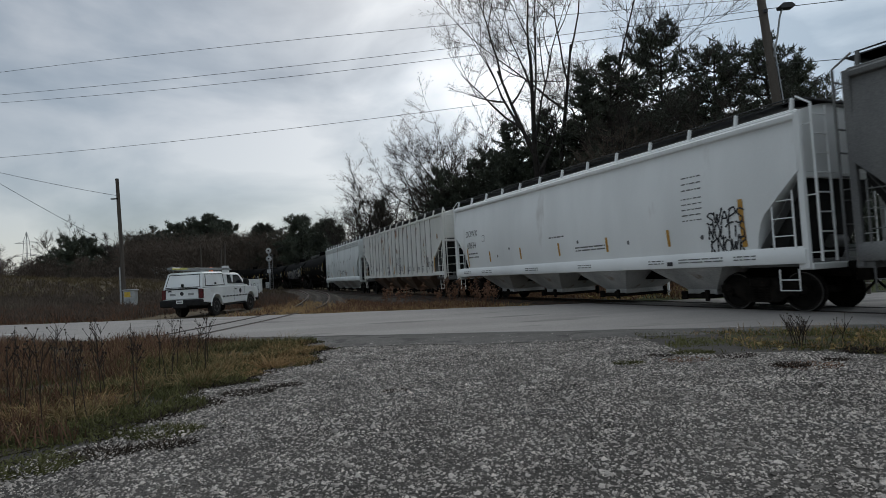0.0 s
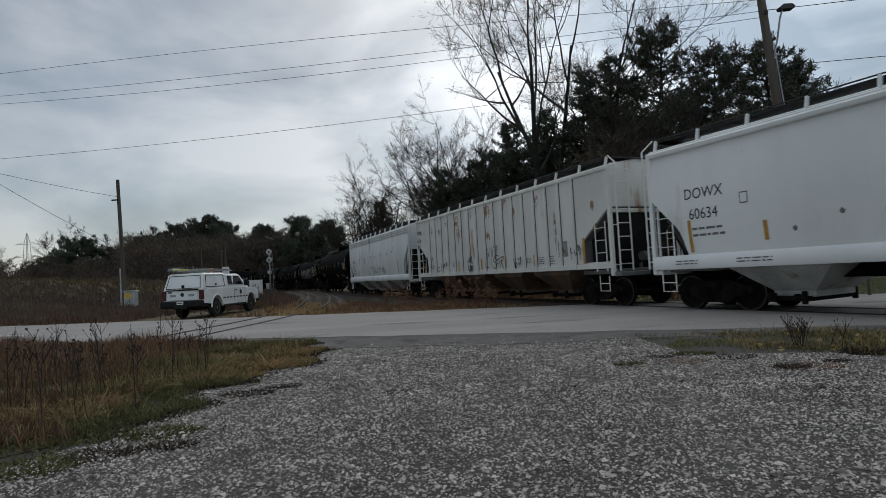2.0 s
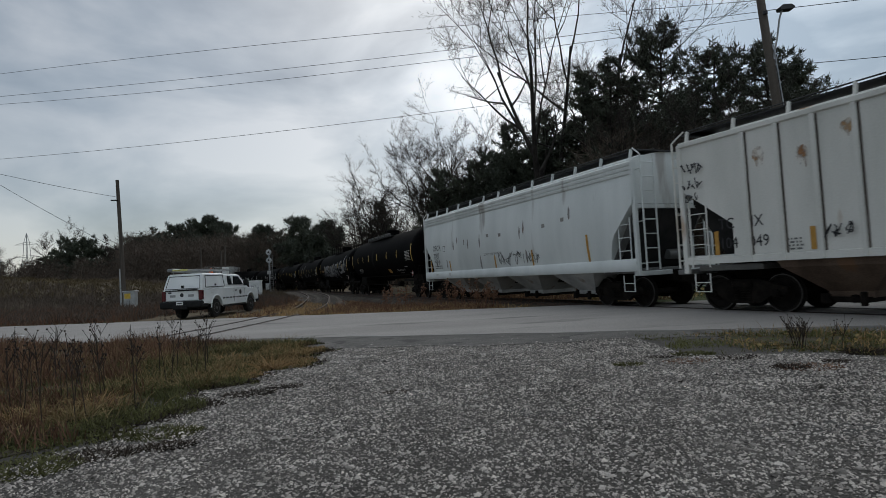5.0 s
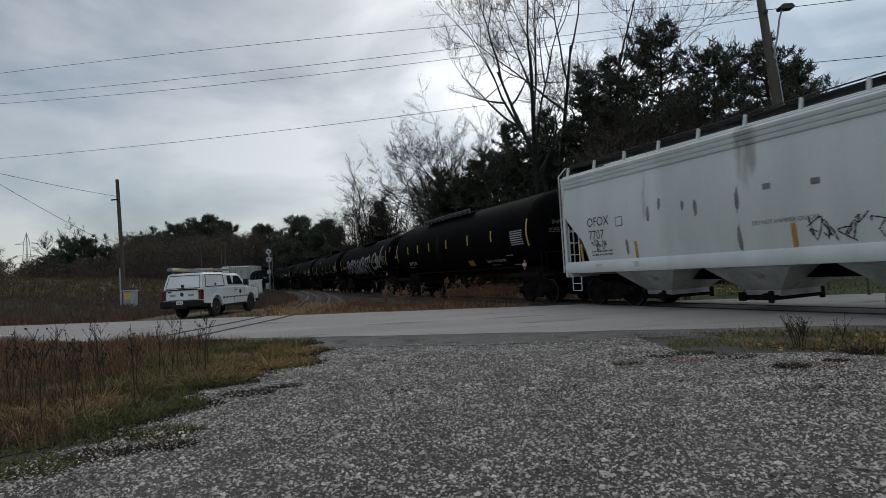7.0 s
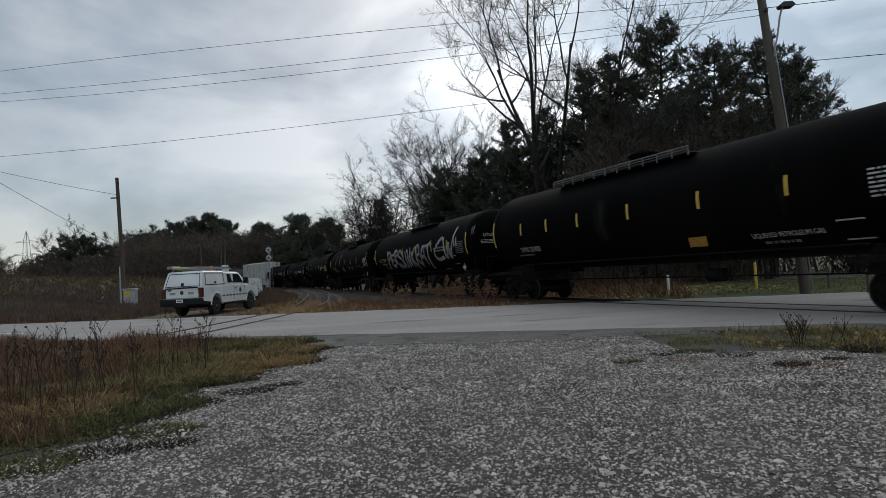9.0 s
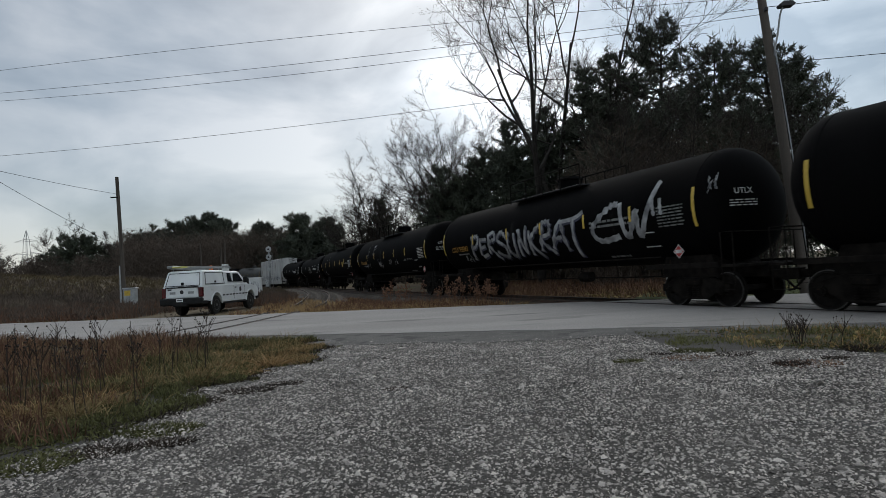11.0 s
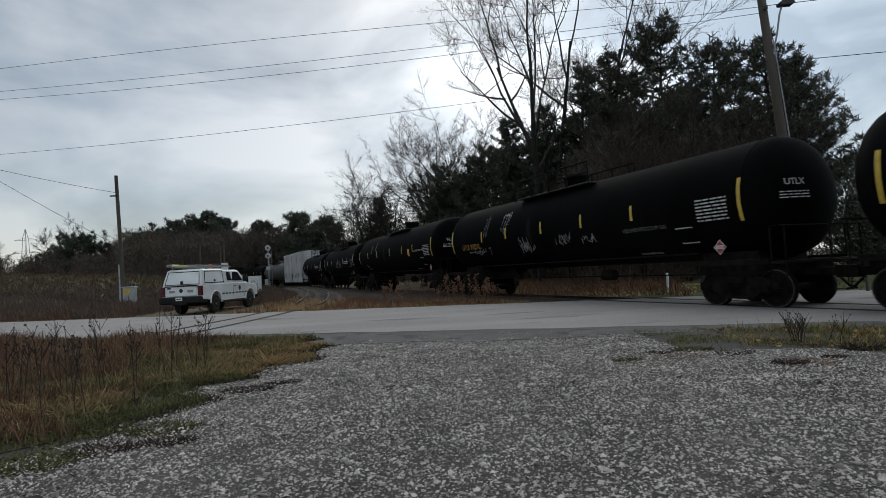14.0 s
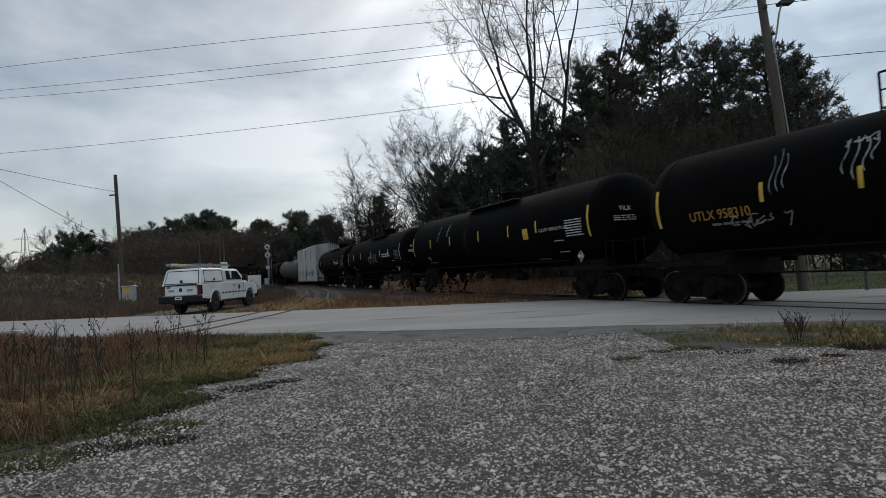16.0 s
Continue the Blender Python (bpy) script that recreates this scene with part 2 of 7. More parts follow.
    def prism(self, poly, a, b, axis="y"):
        """A flat outline (two numbers a point) pushed from a to b along an axis."""
        put = {"x": lambda p, h: (h, p[0], p[1]), "y": lambda p, h: (p[0], h, p[1]), "z": lambda p, h: (p[0], p[1], h)}[axis]
        n = len(poly)
        return self.add([put(p, a) for p in poly] + [put(p, b) for p in poly],
                        [tuple(range(n))[::-1], tuple(range(n, 2 * n))] + [(k, (k + 1) % n, n + (k + 1) % n, n + k) for k in range(n)])

    def loft(self, rings, close=True):
        """Skins rings of equal length; caps the ends."""
        n = len(rings[0])
        vs = [p for r in rings for p in r]
        fs = []
        for i in range(len(rings) - 1):
            for k in range(n if close else n - 1):
                q = (k + 1) % n
                fs.append((i * n + k, i * n + q, (i + 1) * n + q, (i + 1) * n + k))
        if close:
            fs.append(tuple(range(n))[::-1])
            fs.append(tuple(range(len(vs) - n, len(vs))))
        return self.add(vs, fs)

    def mesh(self, name, material, smooth=35):
        me = bpy.data.meshes.new(name)
        me.from_pydata(self.v, [], self.f)
        if material:
            me.materials.append(material)
        b = bmesh.new()
        b.from_mesh(me)
        bmesh.ops.recalc_face_normals(b, faces=b.faces)
        b.to_mesh(me)
        b.free()
        if smooth:
            me.polygons.foreach_set("use_smooth", [True] * len(me.polygons))
            me.set_sharp_from_angle(angle=radians(smooth))
        return me


def raw_mesh(name, verts, faces, material, per_face=3):
    """A big mesh from arrays: verts n x 3, faces m x 3 or m x 4."""
    me = bpy.data.meshes.new(name)
    verts, faces = np.asarray(verts, np.float32), np.asarray(faces, np.int32)
    me.vertices.add(len(verts))
    me.vertices.foreach_set("co", verts.ravel())
    me.loops.add(faces.size)
    me.loops.foreach_set("vertex_index", faces.ravel())
    me.polygons.add(len(faces))
    me.polygons.foreach_set("loop_start", np.arange(0, faces.size, faces.shape[1], dtype=np.int32))
    me.update(calc_edges=True)
    me.validate()
    me.materials.append(material)
    return me


def part(name, shape, material, parent, label="", at=None, smooth=35):
    """One mesh under a thing or under a part."""
    ob = new(name, shape if isinstance(shape, bpy.types.Mesh) else shape.mesh(name, material, smooth))
    ob.parent = parent
    if at is not None:
        ob.matrix_basis = at
    if label:
        ob["label"] = label
    return ob


def thing(name, label, category, at=None, group="", kind=""):
    ob = new(name)
    ob.empty_display_size = 0.2
    if at is not None:
        ob.matrix_basis = at
    return tagged(ob, label, category, group, kind)


def solid(name, shape, material, label, category, at=None, group="", kind="", smooth=35):
    ob = new(name, shape if isinstance(shape, bpy.types.Mesh) else shape.mesh(name, material, smooth))
    if at is not None:
        ob.matrix_basis = at
    return tagged(ob, label, category, group, kind)


def lettering(text, height):
    """The outline faces of a word in the built-in font, centred, cap height given: vertices (x, z) and faces."""
    cu = bpy.data.curves.new("word", "FONT")
    cu.body, cu.align_x, cu.align_y, cu.size, cu.resolution_u = text, "CENTER", "CENTER", height / 0.69, 3
    ob = new("word", cu)
    me = bpy.data.meshes.new_from_object(ob.evaluated_get(bpy.context.evaluated_depsgraph_get()))
    vs, fs = [(v.co.x, v.co.y) for v in me.vertices], [tuple(p.vertices) for p in me.polygons]
    bpy.data.objects.remove(ob)
    bpy.data.curves.remove(cu)
    bpy.data.meshes.remove(me)
    return [(a * 0.86, b) for a, b in vs], fs


def ribbon(pts, width):
    """A brush stroke in the plane: points (x, z) to quads."""
    vs, fs = [], []
    for i, p in enumerate(pts):
        a, b = pts[max(i - 1, 0)], pts[min(i + 1, len(pts) - 1)]
        d = Vector((b[0] - a[0], b[1] - a[1]))
        d = d.normalized() if d.length else Vector((1, 0))
        w = width * (0.65 + 0.35 * math.sin(3 * i + p[0])) / 2
        vs += [(p[0] - d.y * w, p[1] + d.x * w), (p[0] + d.y * w, p[1] - d.x * w)]
        if i:
            fs.append((2 * i - 2, 2 * i - 1, 2 * i + 1, 2 * i))
    return vs, fs


def scrawl(rng, w, h, letters, width):
    """Sprayed strokes that look like a tag and spell nothing."""
    vs, fs = [], []
    for k in range(letters):
        x0, cw = (k - letters / 2) * w / letters, w / letters * 1.15
        for _ in range(rng.choice((1, 2, 2))):
            key = [(x0 + rng.uniform(0, cw), rng.uniform(-0.5, 0.5) * h) for _ in range(rng.choice((3, 4, 4)))]
            pts = []
            for i in range(len(key) - 1):
                for s in range(5):
                    u = s / 5
                    p0, p1, p2, p3 = key[max(i - 1, 0)], key[i], key[i + 1], key[min(i + 2, len(key) - 1)]
                    pts.append(tuple(0.5 * (2 * p1[j] + (p2[j] - p0[j]) * u + (2 * p0[j] - 5 * p1[j] + 4 * p2[j] - p3[j]) * u * u
                                            + (3 * p1[j] - p0[j] - 3 * p2[j] + p3[j]) * u ** 3) for j in (0, 1)))
            pts.append(key[-1])
            a, b = ribbon(pts, width)
            n = len(vs)
            vs += a
            fs += [tuple(i + n for i in f) for f in b]
    return vs, fs


# ---- the curved main line: plan and speed of the train ----
K = 1.04
SS = np.arange(-180.0, 440.0, 0.5)
BEND = np.interp(SS, [-40, -12, 0, 20.8, 41.6, 62.4, 93.6, 124.8, 166.4], [0.0, -0.0036, -0.0036, -0.00183, -0.00099, 0.00126, 0.00471, 0.00755, 0.00314])
HEAD = np.concatenate([[0], np.cumsum((BEND[1:] + BEND[:-1]) * 0.25)])
HEAD += radians(26.06) - np.interp(0, SS, HEAD)
TX = np.concatenate([[0], np.cumsum(-(np.sin(HEAD[1:]) + np.sin(HEAD[:-1])) * 0.25)])
TY = np.concatenate([[0], np.cumsum((np.cos(HEAD[1:]) + np.cos(HEAD[:-1])) * 0.25)])
TX += 9.13 - np.interp(0, SS, TX)
TY += 13.31 - np.interp(0, SS, TY)


def rise(s):
    """The line climbs gently once it is past the signal."""
    u = min(max((s - 112) / 70, 0), 1)
    return 2.3 * u * u * (3 - 2 * u)


def line_at(s, side=0.0, up=0.0):
    """A point of the main line, s metres up the line; side: metres towards the lane where the truck stands."""
    h = float(np.interp(s, SS, HEAD))
    return Vector((float(np.interp(s, SS, TX)) - side * math.cos(h), float(np.interp(s, SS, TY)) - side * math.sin(h), rise(s) + up))


def run(t):
    """Metres that the train has gone at t seconds."""
    return 6.448 * t + 0.01246 * t * t


def car_pose(mid, half, t):
    s = mid - run(t)
    a, b = line_at(s - half), line_at(s + half)
    d = a - b
    return Matrix.Translation((a + b) / 2) @ pose(0, 0, 0, 0, -math.degrees(math.asin(d.z / d.length)), math.degrees(math.atan2(d.y, d.x)))


# ---- ground ----
def step(v, a, b):
    u = np.clip((v - a) / (b - a), 0, 1)
    return u * u * (3 - 2 * u)


def land(x, y):
    """Height of the ground: a flat crossing, a field that climbs to the left, level wood behind."""
    x, y = np.asarray(x, float), np.asarray(y, float)
    left = step(-x / np.maximum(y, 5), 0.33, 0.62)
    hill = step(y, 42, 100) * (0.5 + left * (3.1 + 1.6 * step(-x / np.maximum(y, 5), 0.6, 0.85))) * step(-x / np.maximum(y, 5), 0.16, 0.4)
    back = 2.0 * step(y, 100, 190)
    z = np.maximum(hill * (1 - 0.6 * step(y, 110, 150)), back * left) - 0.10
    d = np.min(np.hypot(x[..., None] - TX[::6], y[..., None] - TY[::6]), axis=-1)
    k = np.argmin(np.hypot(x[..., None] - TX[::6], y[..., None] - TY[::6]), axis=-1)
    u = np.clip((SS[::6][k] - 112) / 70, 0, 1)
    bed = 2.3 * u * u * (3 - 2 * u) - 0.55
    bed = np.where(SS[::6][k] < 14, -0.12, np.where(SS[::6][k] < 22, -0.12 - (SS[::6][k] - 14) / 8 * 0.3, bed))
    w = step(d, 2.5, 9.0)
    return z * w + bed * (1 - w)


def ground_sheet():
    def spread(lo, hi, fine_lo, fine_hi, n_fine, n_out):
        a = np.linspace(fine_lo, fine_hi, n_fine)
        left = fine_lo - np.geomspace(1, fine_lo - lo, n_out)[::-1]
        right = fine_hi + np.geomspace(1, hi - fine_hi, n_out)
        return np.concatenate([left, a, right])
    xs, ys = spread(-2600, 2600, -120, 60, 150, 22), spread(-600, 3200, -10, 200, 140, 22)
    gx, gy = np.meshgrid(xs, ys)
    z = land(gx, gy) + 0.05 * np.sin(gx * 0.7 + np.sin(gy * 0.4)) * np.sin(gy * 0.6) * step(gy, 30, 60)
    n, m = len(xs), len(ys)
    i = (np.arange(m - 1)[:, None] * n + np.arange(n - 1)).ravel()
    me = raw_mesh("ground", np.stack([gx, gy, z], -1).reshape(-1, 3), np.stack([i, i + 1, i + n + 1, i + n], 1), EARTH)
    me.polygons.foreach_set("use_smooth", [True] * len(me.polygons))
    return tagged(new("ground", me), "brown late-autumn field and verge ground", "ground", kind="structure")


ground_sheet()


def sheet(name, outline, z, material, label, category, thick=0.06, grid=0.0, wave=0.0):
    """A flat surface of that outline with a skirt; grid: spacing of a fill that undulates."""
    sh = Shape()
    sh.prism(outline, z - thick, z, "z")
    return solid(name, sh, material, label, category, kind="structure", smooth=0)


def near_edge(x):
    return 12.75 - 0.32 * x


def far_edge(x):
    return 21.5 - 0.285 * x


random.seed(3)
lot = [(-9, near_edge(-9) - 0.1)] + [(x, near_edge(x) - 0.15 + random.uniform(-0.12, 0.12)) for x in np.arange(-8.5, 13, 0.5)] + [(14, 6), (14, -9), (-9, -9)]
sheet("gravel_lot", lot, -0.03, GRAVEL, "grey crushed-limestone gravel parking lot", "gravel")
road = [(x, near_edge(x) + 0.05 * math.sin(x * 2.1) + 0.04 * math.sin(x * 5.3)) for x in np.arange(-150, 60.1, 0.75)]
road += [(x, far_edge(x) + 0.06 * math.sin(x * 1.7) + 0.04 * math.sin(x * 4.1)) for x in np.arange(60, -150.1, -0.75)]
sheet("road", road, -0.005, ASPHALT, "worn light-grey asphalt road across the tracks", "road", thick=0.08)


def grit_width(x):
    """How far the compacted grit reaches from the road's edge into the lot."""
    return np.interp(x, [-3.5, 0.0, 4.0, 7.0], [2.25, 1.85, 1.15, 0.95]) + 0.16 * np.sin(x * 1.3) + 0.08 * np.sin(x * 3.7)


shoulder = [(float(x), near_edge(x) - float(grit_width(x))) for x in np.arange(-7.5, 13, 0.3)]
shoulder += [(x, near_edge(x) + 0.3) for x in np.arange(13, -7.6, -0.75)]
SHOULDER = surf("compacted_grit", (0.105, 0.097, 0.090), (0.155, 0.144, 0.134), 0.9, 0.95, 0, 0.8, 55, spot=(0.075, 0.07, 0.065), spot_at=0.56, grain=0.24)
sheet("road_shoulder", shoulder, -0.022, SHOULDER, "compacted grey grit shoulder beside the road", "road shoulder", thick=0.05)


# ---- railway: rails, ties, ballast ----
def rail_shape(pts):
    """A rail of T section along points of its top centre."""
    sec = [(-0.035, 0.0), (0.035, 0.0), (0.036, -0.035), (0.009, -0.05), (0.009, -0.13), (0.07, -0.15), (0.07, -0.165), (-0.07, -0.165), (-0.07, -0.15), (-0.009, -0.13), (-0.009, -0.05), (-0.036, -0.035)]
    rings = []
    for i, p in enumerate(pts):
        d = (pts[min(i + 1, len(pts) - 1)] - pts[max(i - 1, 0)]).normalized()
        n = Vector((-d.y, d.x, 0)).normalized()
        rings.append([p + n * a + Vector((0, 0, b)) for a, b in sec])
    return Shape().loft(rings)


def bed_shape(pts, half, top, low):
    rings = []
    for i, p in enumerate(pts):
        d = (pts[min(i + 1, len(pts) - 1)] - pts[max(i - 1, 0)]).normalized()
        n = Vector((-d.y, d.x, 0)).normalized()
        w = 0.12 * math.sin(i * 1.3) + 0.08 * math.sin(i * 2.9)
        rings.append([p + n * a + Vector((0, 0, b)) for a, b in ((-half - 0.9 - w, low), (-half, top), (half, top), (half + 0.9 + w, low))])
    return Shape().loft(rings)


def railway(name, pts, tie_from, label):
    track = thing(name, label, "railway track", kind="structure")
    off = []
    for i, p in enumerate(pts):
        d = (pts[min(i + 1, len(pts) - 1)] - pts[max(i - 1, 0)]).normalized()
        off.append(Vector((-d.y, d.x, 0)).normalized())
    for s in (-1, 1):
        part("rail", rail_shape([p + n * 0.752 * s for p, n in zip(pts, off)]), RAILTOP, track)
    bed = [p for k, p in enumerate(pts) if k >= tie_from]
    part("ballast", bed_shape(bed, 1.5, -0.19, -0.75), BALLAST, track)
    tie = Shape().box(-0.115, 0.115, -1.3, 1.3, -0.34, -0.165, 0.015).mesh("tie", TIE)
    length, last = 0.0, -1.0
    for k in range(tie_from + 1, len(pts)):
        d = pts[k] - pts[k - 1]
        while last + 0.55 < length + d.length:
            last += 0.55
            p = pts[k - 1] + d * ((last - length) / d.length)
            if p.y < 78:
                part("tie", tie, None, track, at=Matrix.Translation(p) @ pose(0, 0, 0, 0, 0, math.degrees(math.atan2(d.y, d.x)) + random.uniform(-1, 1)))
        length += d.length
    return track


railway("main_line", [line_at(s) for s in np.arange(-20, 330, 1.0)], 33, "rusty main line rails curving away on ballast")
SPUR = [(-10.2, 4.0), (-9.3, 9.0), (-8.0, 13.8), (-7.42, 18.2), (-7.02, 23.3), (-7.2, 29.6), (-8.0, 35.0), (-9.3, 41.5), (-11.0, 48.5), (-13.6, 57.7), (-17.3, 70), (-22, 83)]


def glide(key, n):
    out = []
    for i in range(len(key) - 1):
        p0, p1, p2, p3 = key[max(i - 1, 0)], key[i], key[i + 1], key[min(i + 2, len(key) - 1)]
        for s in range(n):
            u = s / n
            out.append(Vector((*[0.5 * (2 * p1[j] + (p2[j] - p0[j]) * u + (2 * p0[j] - 5 * p1[j] + 4 * p2[j] - p3[j]) * u * u
                                        + (3 * p1[j] - p0[j] - 3 * p2[j] + p3[j]) * u ** 3) for j in (0, 1)], 0.0)))
    return out + [Vector((*key[-1], 0.0))]


spur_pts = glide(SPUR, 8)
for p in spur_pts:
    p.z = 0.004 + 0.20 * float(step(p.y, 26, 42))
spur = railway("spur_track", spur_pts, next(i for i, p in enumerate(spur_pts) if p.y > 24.5), "rusty spur rails crossing the road and curving")


def flangeway(pts, side, parent):
    """The dark slot and timber beside a rail where it crosses the road."""
    rings = []
    for i, p in enumerate(pts):
        d = (pts[min(i + 1, len(pts) - 1)] - pts[max(i - 1, 0)]).normalized()
        n = Vector((-d.y, d.x, 0)).normalized()
        c = p + n * side
        rings.append([Vector((c.x, c.y, 0)) + n * a + Vector((0, 0, b)) for a, b in ((-0.055, -0.03), (-0.055, 0.002), (0.055, 0.002), (0.055, -0.03))])
    part("flangeway", Shape().loft(rings), IRON_SLOT, parent)


IRON_SLOT = surf("tarred_flangeway", (0.012, 0.010, 0.009), (0.028, 0.024, 0.02), 3, 0.9, 0, 0.3, 60)
for side in (-0.62, 0.62):
    flangeway([p for p in spur_pts if 11 < p.y < 24.6], side, spur)
    flangeway([line_at(s) for s in np.arange(-8, 13, 1.0)], side, bpy.data.objects["main_line"])

sheet("lane_line", [(-17.6, 21.1), (-15.2, 20.45), (-15.2, 20.3), (-17.6, 20.95)], 0.0, PALE, "faded white centre line on the road", "road marking", thick=0.01)


# ---- rolling stock ----
WR = 0.457


def wheelset_mesh():
    s = Shape()
    for y in (-0.755, 0.755):
        o = 1 if y > 0 else -1
        s.lathe([(y + o * d, r) for d, r in ((-0.07, 0.12), (-0.065, WR + 0.03), (-0.035, WR + 0.028), (-0.03, WR), (0.065, WR - 0.006), (0.068, WR - 0.07), (0.03, WR - 0.09), (0.012, 0.2), (0.05, 0.14), (0.09, 0.12))], 32)
    s.tube([(0, -1.05, 0), (0, 1.05, 0)], 0.085, 12)
    s.lathe([(-1.13, 0.0), (-1.13, 0.1), (-1.05, 0.105), (-1.04, 0.0)], 10)
    for k in range(6):
        a = k * math.pi / 3
        s.box(-0.012, 0.012, -0.7, -0.66, 0.2, 0.34, 0.003, m=Matrix.Rotation(a, 4, "Y"))
    return s.mesh("wheelset", WHEEL)


def bogie_mesh():
    """Two cast side frames with spring nests, bolster and axle boxes."""
    s = Shape()
    for y in (-1.0, 1.0):
        out = [(-1.12, 0.42), (-1.12, 0.62), (-0.9, 0.66), (-0.45, 0.80), (0.45, 0.80), (0.9, 0.66), (1.12, 0.62), (1.12, 0.42), (0.72, 0.40), (0.42, 0.22), (-0.42, 0.22), (-0.72, 0.40)]
        s.prism(out, y - 0.08, y + 0.08)
        for x in (-0.86, 0.86):
            s.lathe([(y - 0.15, 0.11), (y + 0.15, 0.11)], 12, (x, 0, WR))
            s.lathe([(y - 0.19, 0.07), (y + 0.19, 0.07)], 10, (x, 0, WR))
        for x in (-0.16, 0.0, 0.16):
            for k in range(5):
                s.lathe([(0.27 + k * 0.06, 0.07), (0.30 + k * 0.06, 0.075)], 8, (x, y * 1.06, 0), "z")
        s.box(-0.3, 0.3, y - 0.13, y + 0.13, 0.21, 0.27, 0.01)
        s.box(-0.27, 0.27, y - 0.14, y + 0.14, 0.58, 0.78, 0.03)
    s.box(-0.22, 0.22, -1.05, 1.05, 0.56, 0.80, 0.03)
    s.tube([(-0.45, -0.7, 0.33), (-0.45, 0.7, 0.33)], 0.05, 6)
    s.tube([(0.45, -0.7, 0.33), (0.45, 0.7, 0.33)], 0.05, 6)
    return s.mesh("bogie", IRON)


def coupler_mesh():
    s = Shape()
    s.box(-0.75, -0.06, -0.09, 0.09, 0.72, 0.92, 0.02)
    s.prism([(-0.12, -0.14), (0.1, -0.15), (0.2, -0.05), (0.06, 0.0), (0.2, 0.1), (0.12, 0.2), (-0.12, 0.16)], 0.68, 0.96, "z")
    s.tube([(-0.3, 0.25, 0.72), (-0.05, 0.27, 0.45), (0.12, 0.2, 0.42)], 0.03, 6)
    return s.mesh("coupler", IRON)


WHEEL.node_tree.nodes["Principled BSDF"].inputs["Specular IOR Level"].default_value = 0.1
TREADM = surf("polished_tread", (0.05, 0.047, 0.045), (0.09, 0.085, 0.08), 6, 0.4, 0.5, 0.02, 40)
TREAD = Shape().lathe([(-0.829, WR - 0.022), (-0.829, WR - 0.002), (-0.80, WR + 0.001)], 32, caps=False).mesh("tread", TREADM)
# near-black that stands for the shadow beneath the hopper end slopes
SHADOW_STEEL = surf("shadow_dark_steel", (0.010, 0.010, 0.010), (0.022, 0.021, 0.020), 2.0, 0.8, 0, 0.08, 30)
PALE_CHUTE = surf("dusty_white_chute", (0.30, 0.30, 0.29), (0.46, 0.455, 0.44), 1.4, 0.7, 0, 0.05, 30, streak=3, spot=(0.24, 0.20, 0.16), spot_at=0.64)
CHUTE = surf("grimy_chute_steel", (0.075, 0.05, 0.036), (0.14, 0.098, 0.072), 1.2, 0.8, 0, 0.08, 30, streak=3, spot=(0.15, 0.085, 0.05), spot_at=0.62)
SEAM = surf("dirty_seam", (0.06, 0.052, 0.045), (0.13, 0.115, 0.10), 2.0, 0.8, 0, 0.05, 30, streak=4)
WHEELS, BOGIE, COUPLER = wheelset_mesh(), bogie_mesh(), coupler_mesh()
CARS = []
BOXPAINT = surf("weathered_grey_white_paint", (0.34, 0.34, 0.335), (0.50, 0.50, 0.49), 1.0, 0.6, 0, 0.05, 25, streak=4, spot=(0.24, 0.22, 0.20), spot_at=0.58, grain=0.06)
GREYTANK = surf("dull_grey_tank_paint", (0.035, 0.035, 0.035), (0.06, 0.06, 0.058), 0.8, 0.7, 0, 0.05, 20, streak=3)


def running_gear(car, length, half, spin):
    """Bogies, wheelsets and couplers. half: bogie centre from the car's middle."""
    for s in (-1, 1):
        part("bogie", BOGIE, None, car, at=pose(half * s, 0, 0))
        part("coupler", COUPLER, None, car, at=pose(s * (length / 2 - 0.12), 0, 0, 0, 0, 0 if s > 0 else 180))
        for a in (-0.86, 0.86):
            w = part("wheelset", WHEELS, None, car, at=pose(half * s + a, 0, WR))
            part("tread", TREAD, None, w, "polished wheel tread")
            if spin:
                spin.append((w, half * s + a))


def ladder(s, x, y, z0, z1, width, rungs, r=0.014, along="x", lean=0.0):
    """Two stiles and rungs; along: the axis of the rungs."""
    for k in (-0.5, 0.5):
        d = (k * width, 0) if along == "x" else (0, k * width)
        s.tube([(x + d[0], y + d[1], z0), (x + d[0] + lean, y + d[1], z1)], r * 1.5, 6)
    for i in range(rungs):
        z = z0 + (z1 - z0) * (i + 0.5) / rungs
        dx = lean * (i + 0.5) / rungs
        d = (width / 2, 0) if along == "x" else (0, width / 2)
        s.tube([(x - d[0] + dx, y - d[1], z), (x + d[0] + dx, y + d[1], z)], r, 6)
    return s


def decal(car, flat, x, z, material, wall, name="stencil", lift=0.006, label=""):
    """Lays flat outlines (x, z) on a car's near wall; wall(x, z) gives y there."""
    vs, fs = flat
    sh = Shape()
    sh.add([(x + a, wall(x + a, z + b) - lift, z + b) for a, b in vs], fs)
    ob = part(name, sh, material, car, label, smooth=0)
    if name in ("graffiti", "stencil"):
        ob["kind"] = "stuff"
    return ob


def plate(w, h, n=1):
    """A flat oblong (w x h) in n strips from top to bottom."""
    vs = [(sx * w / 2, h / 2 - h * k / n) for k in range(n + 1) for sx in (-1, 1)]
    return vs, [(2 * k, 2 * k + 1, 2 * k + 3, 2 * k + 2) for k in range(n)]


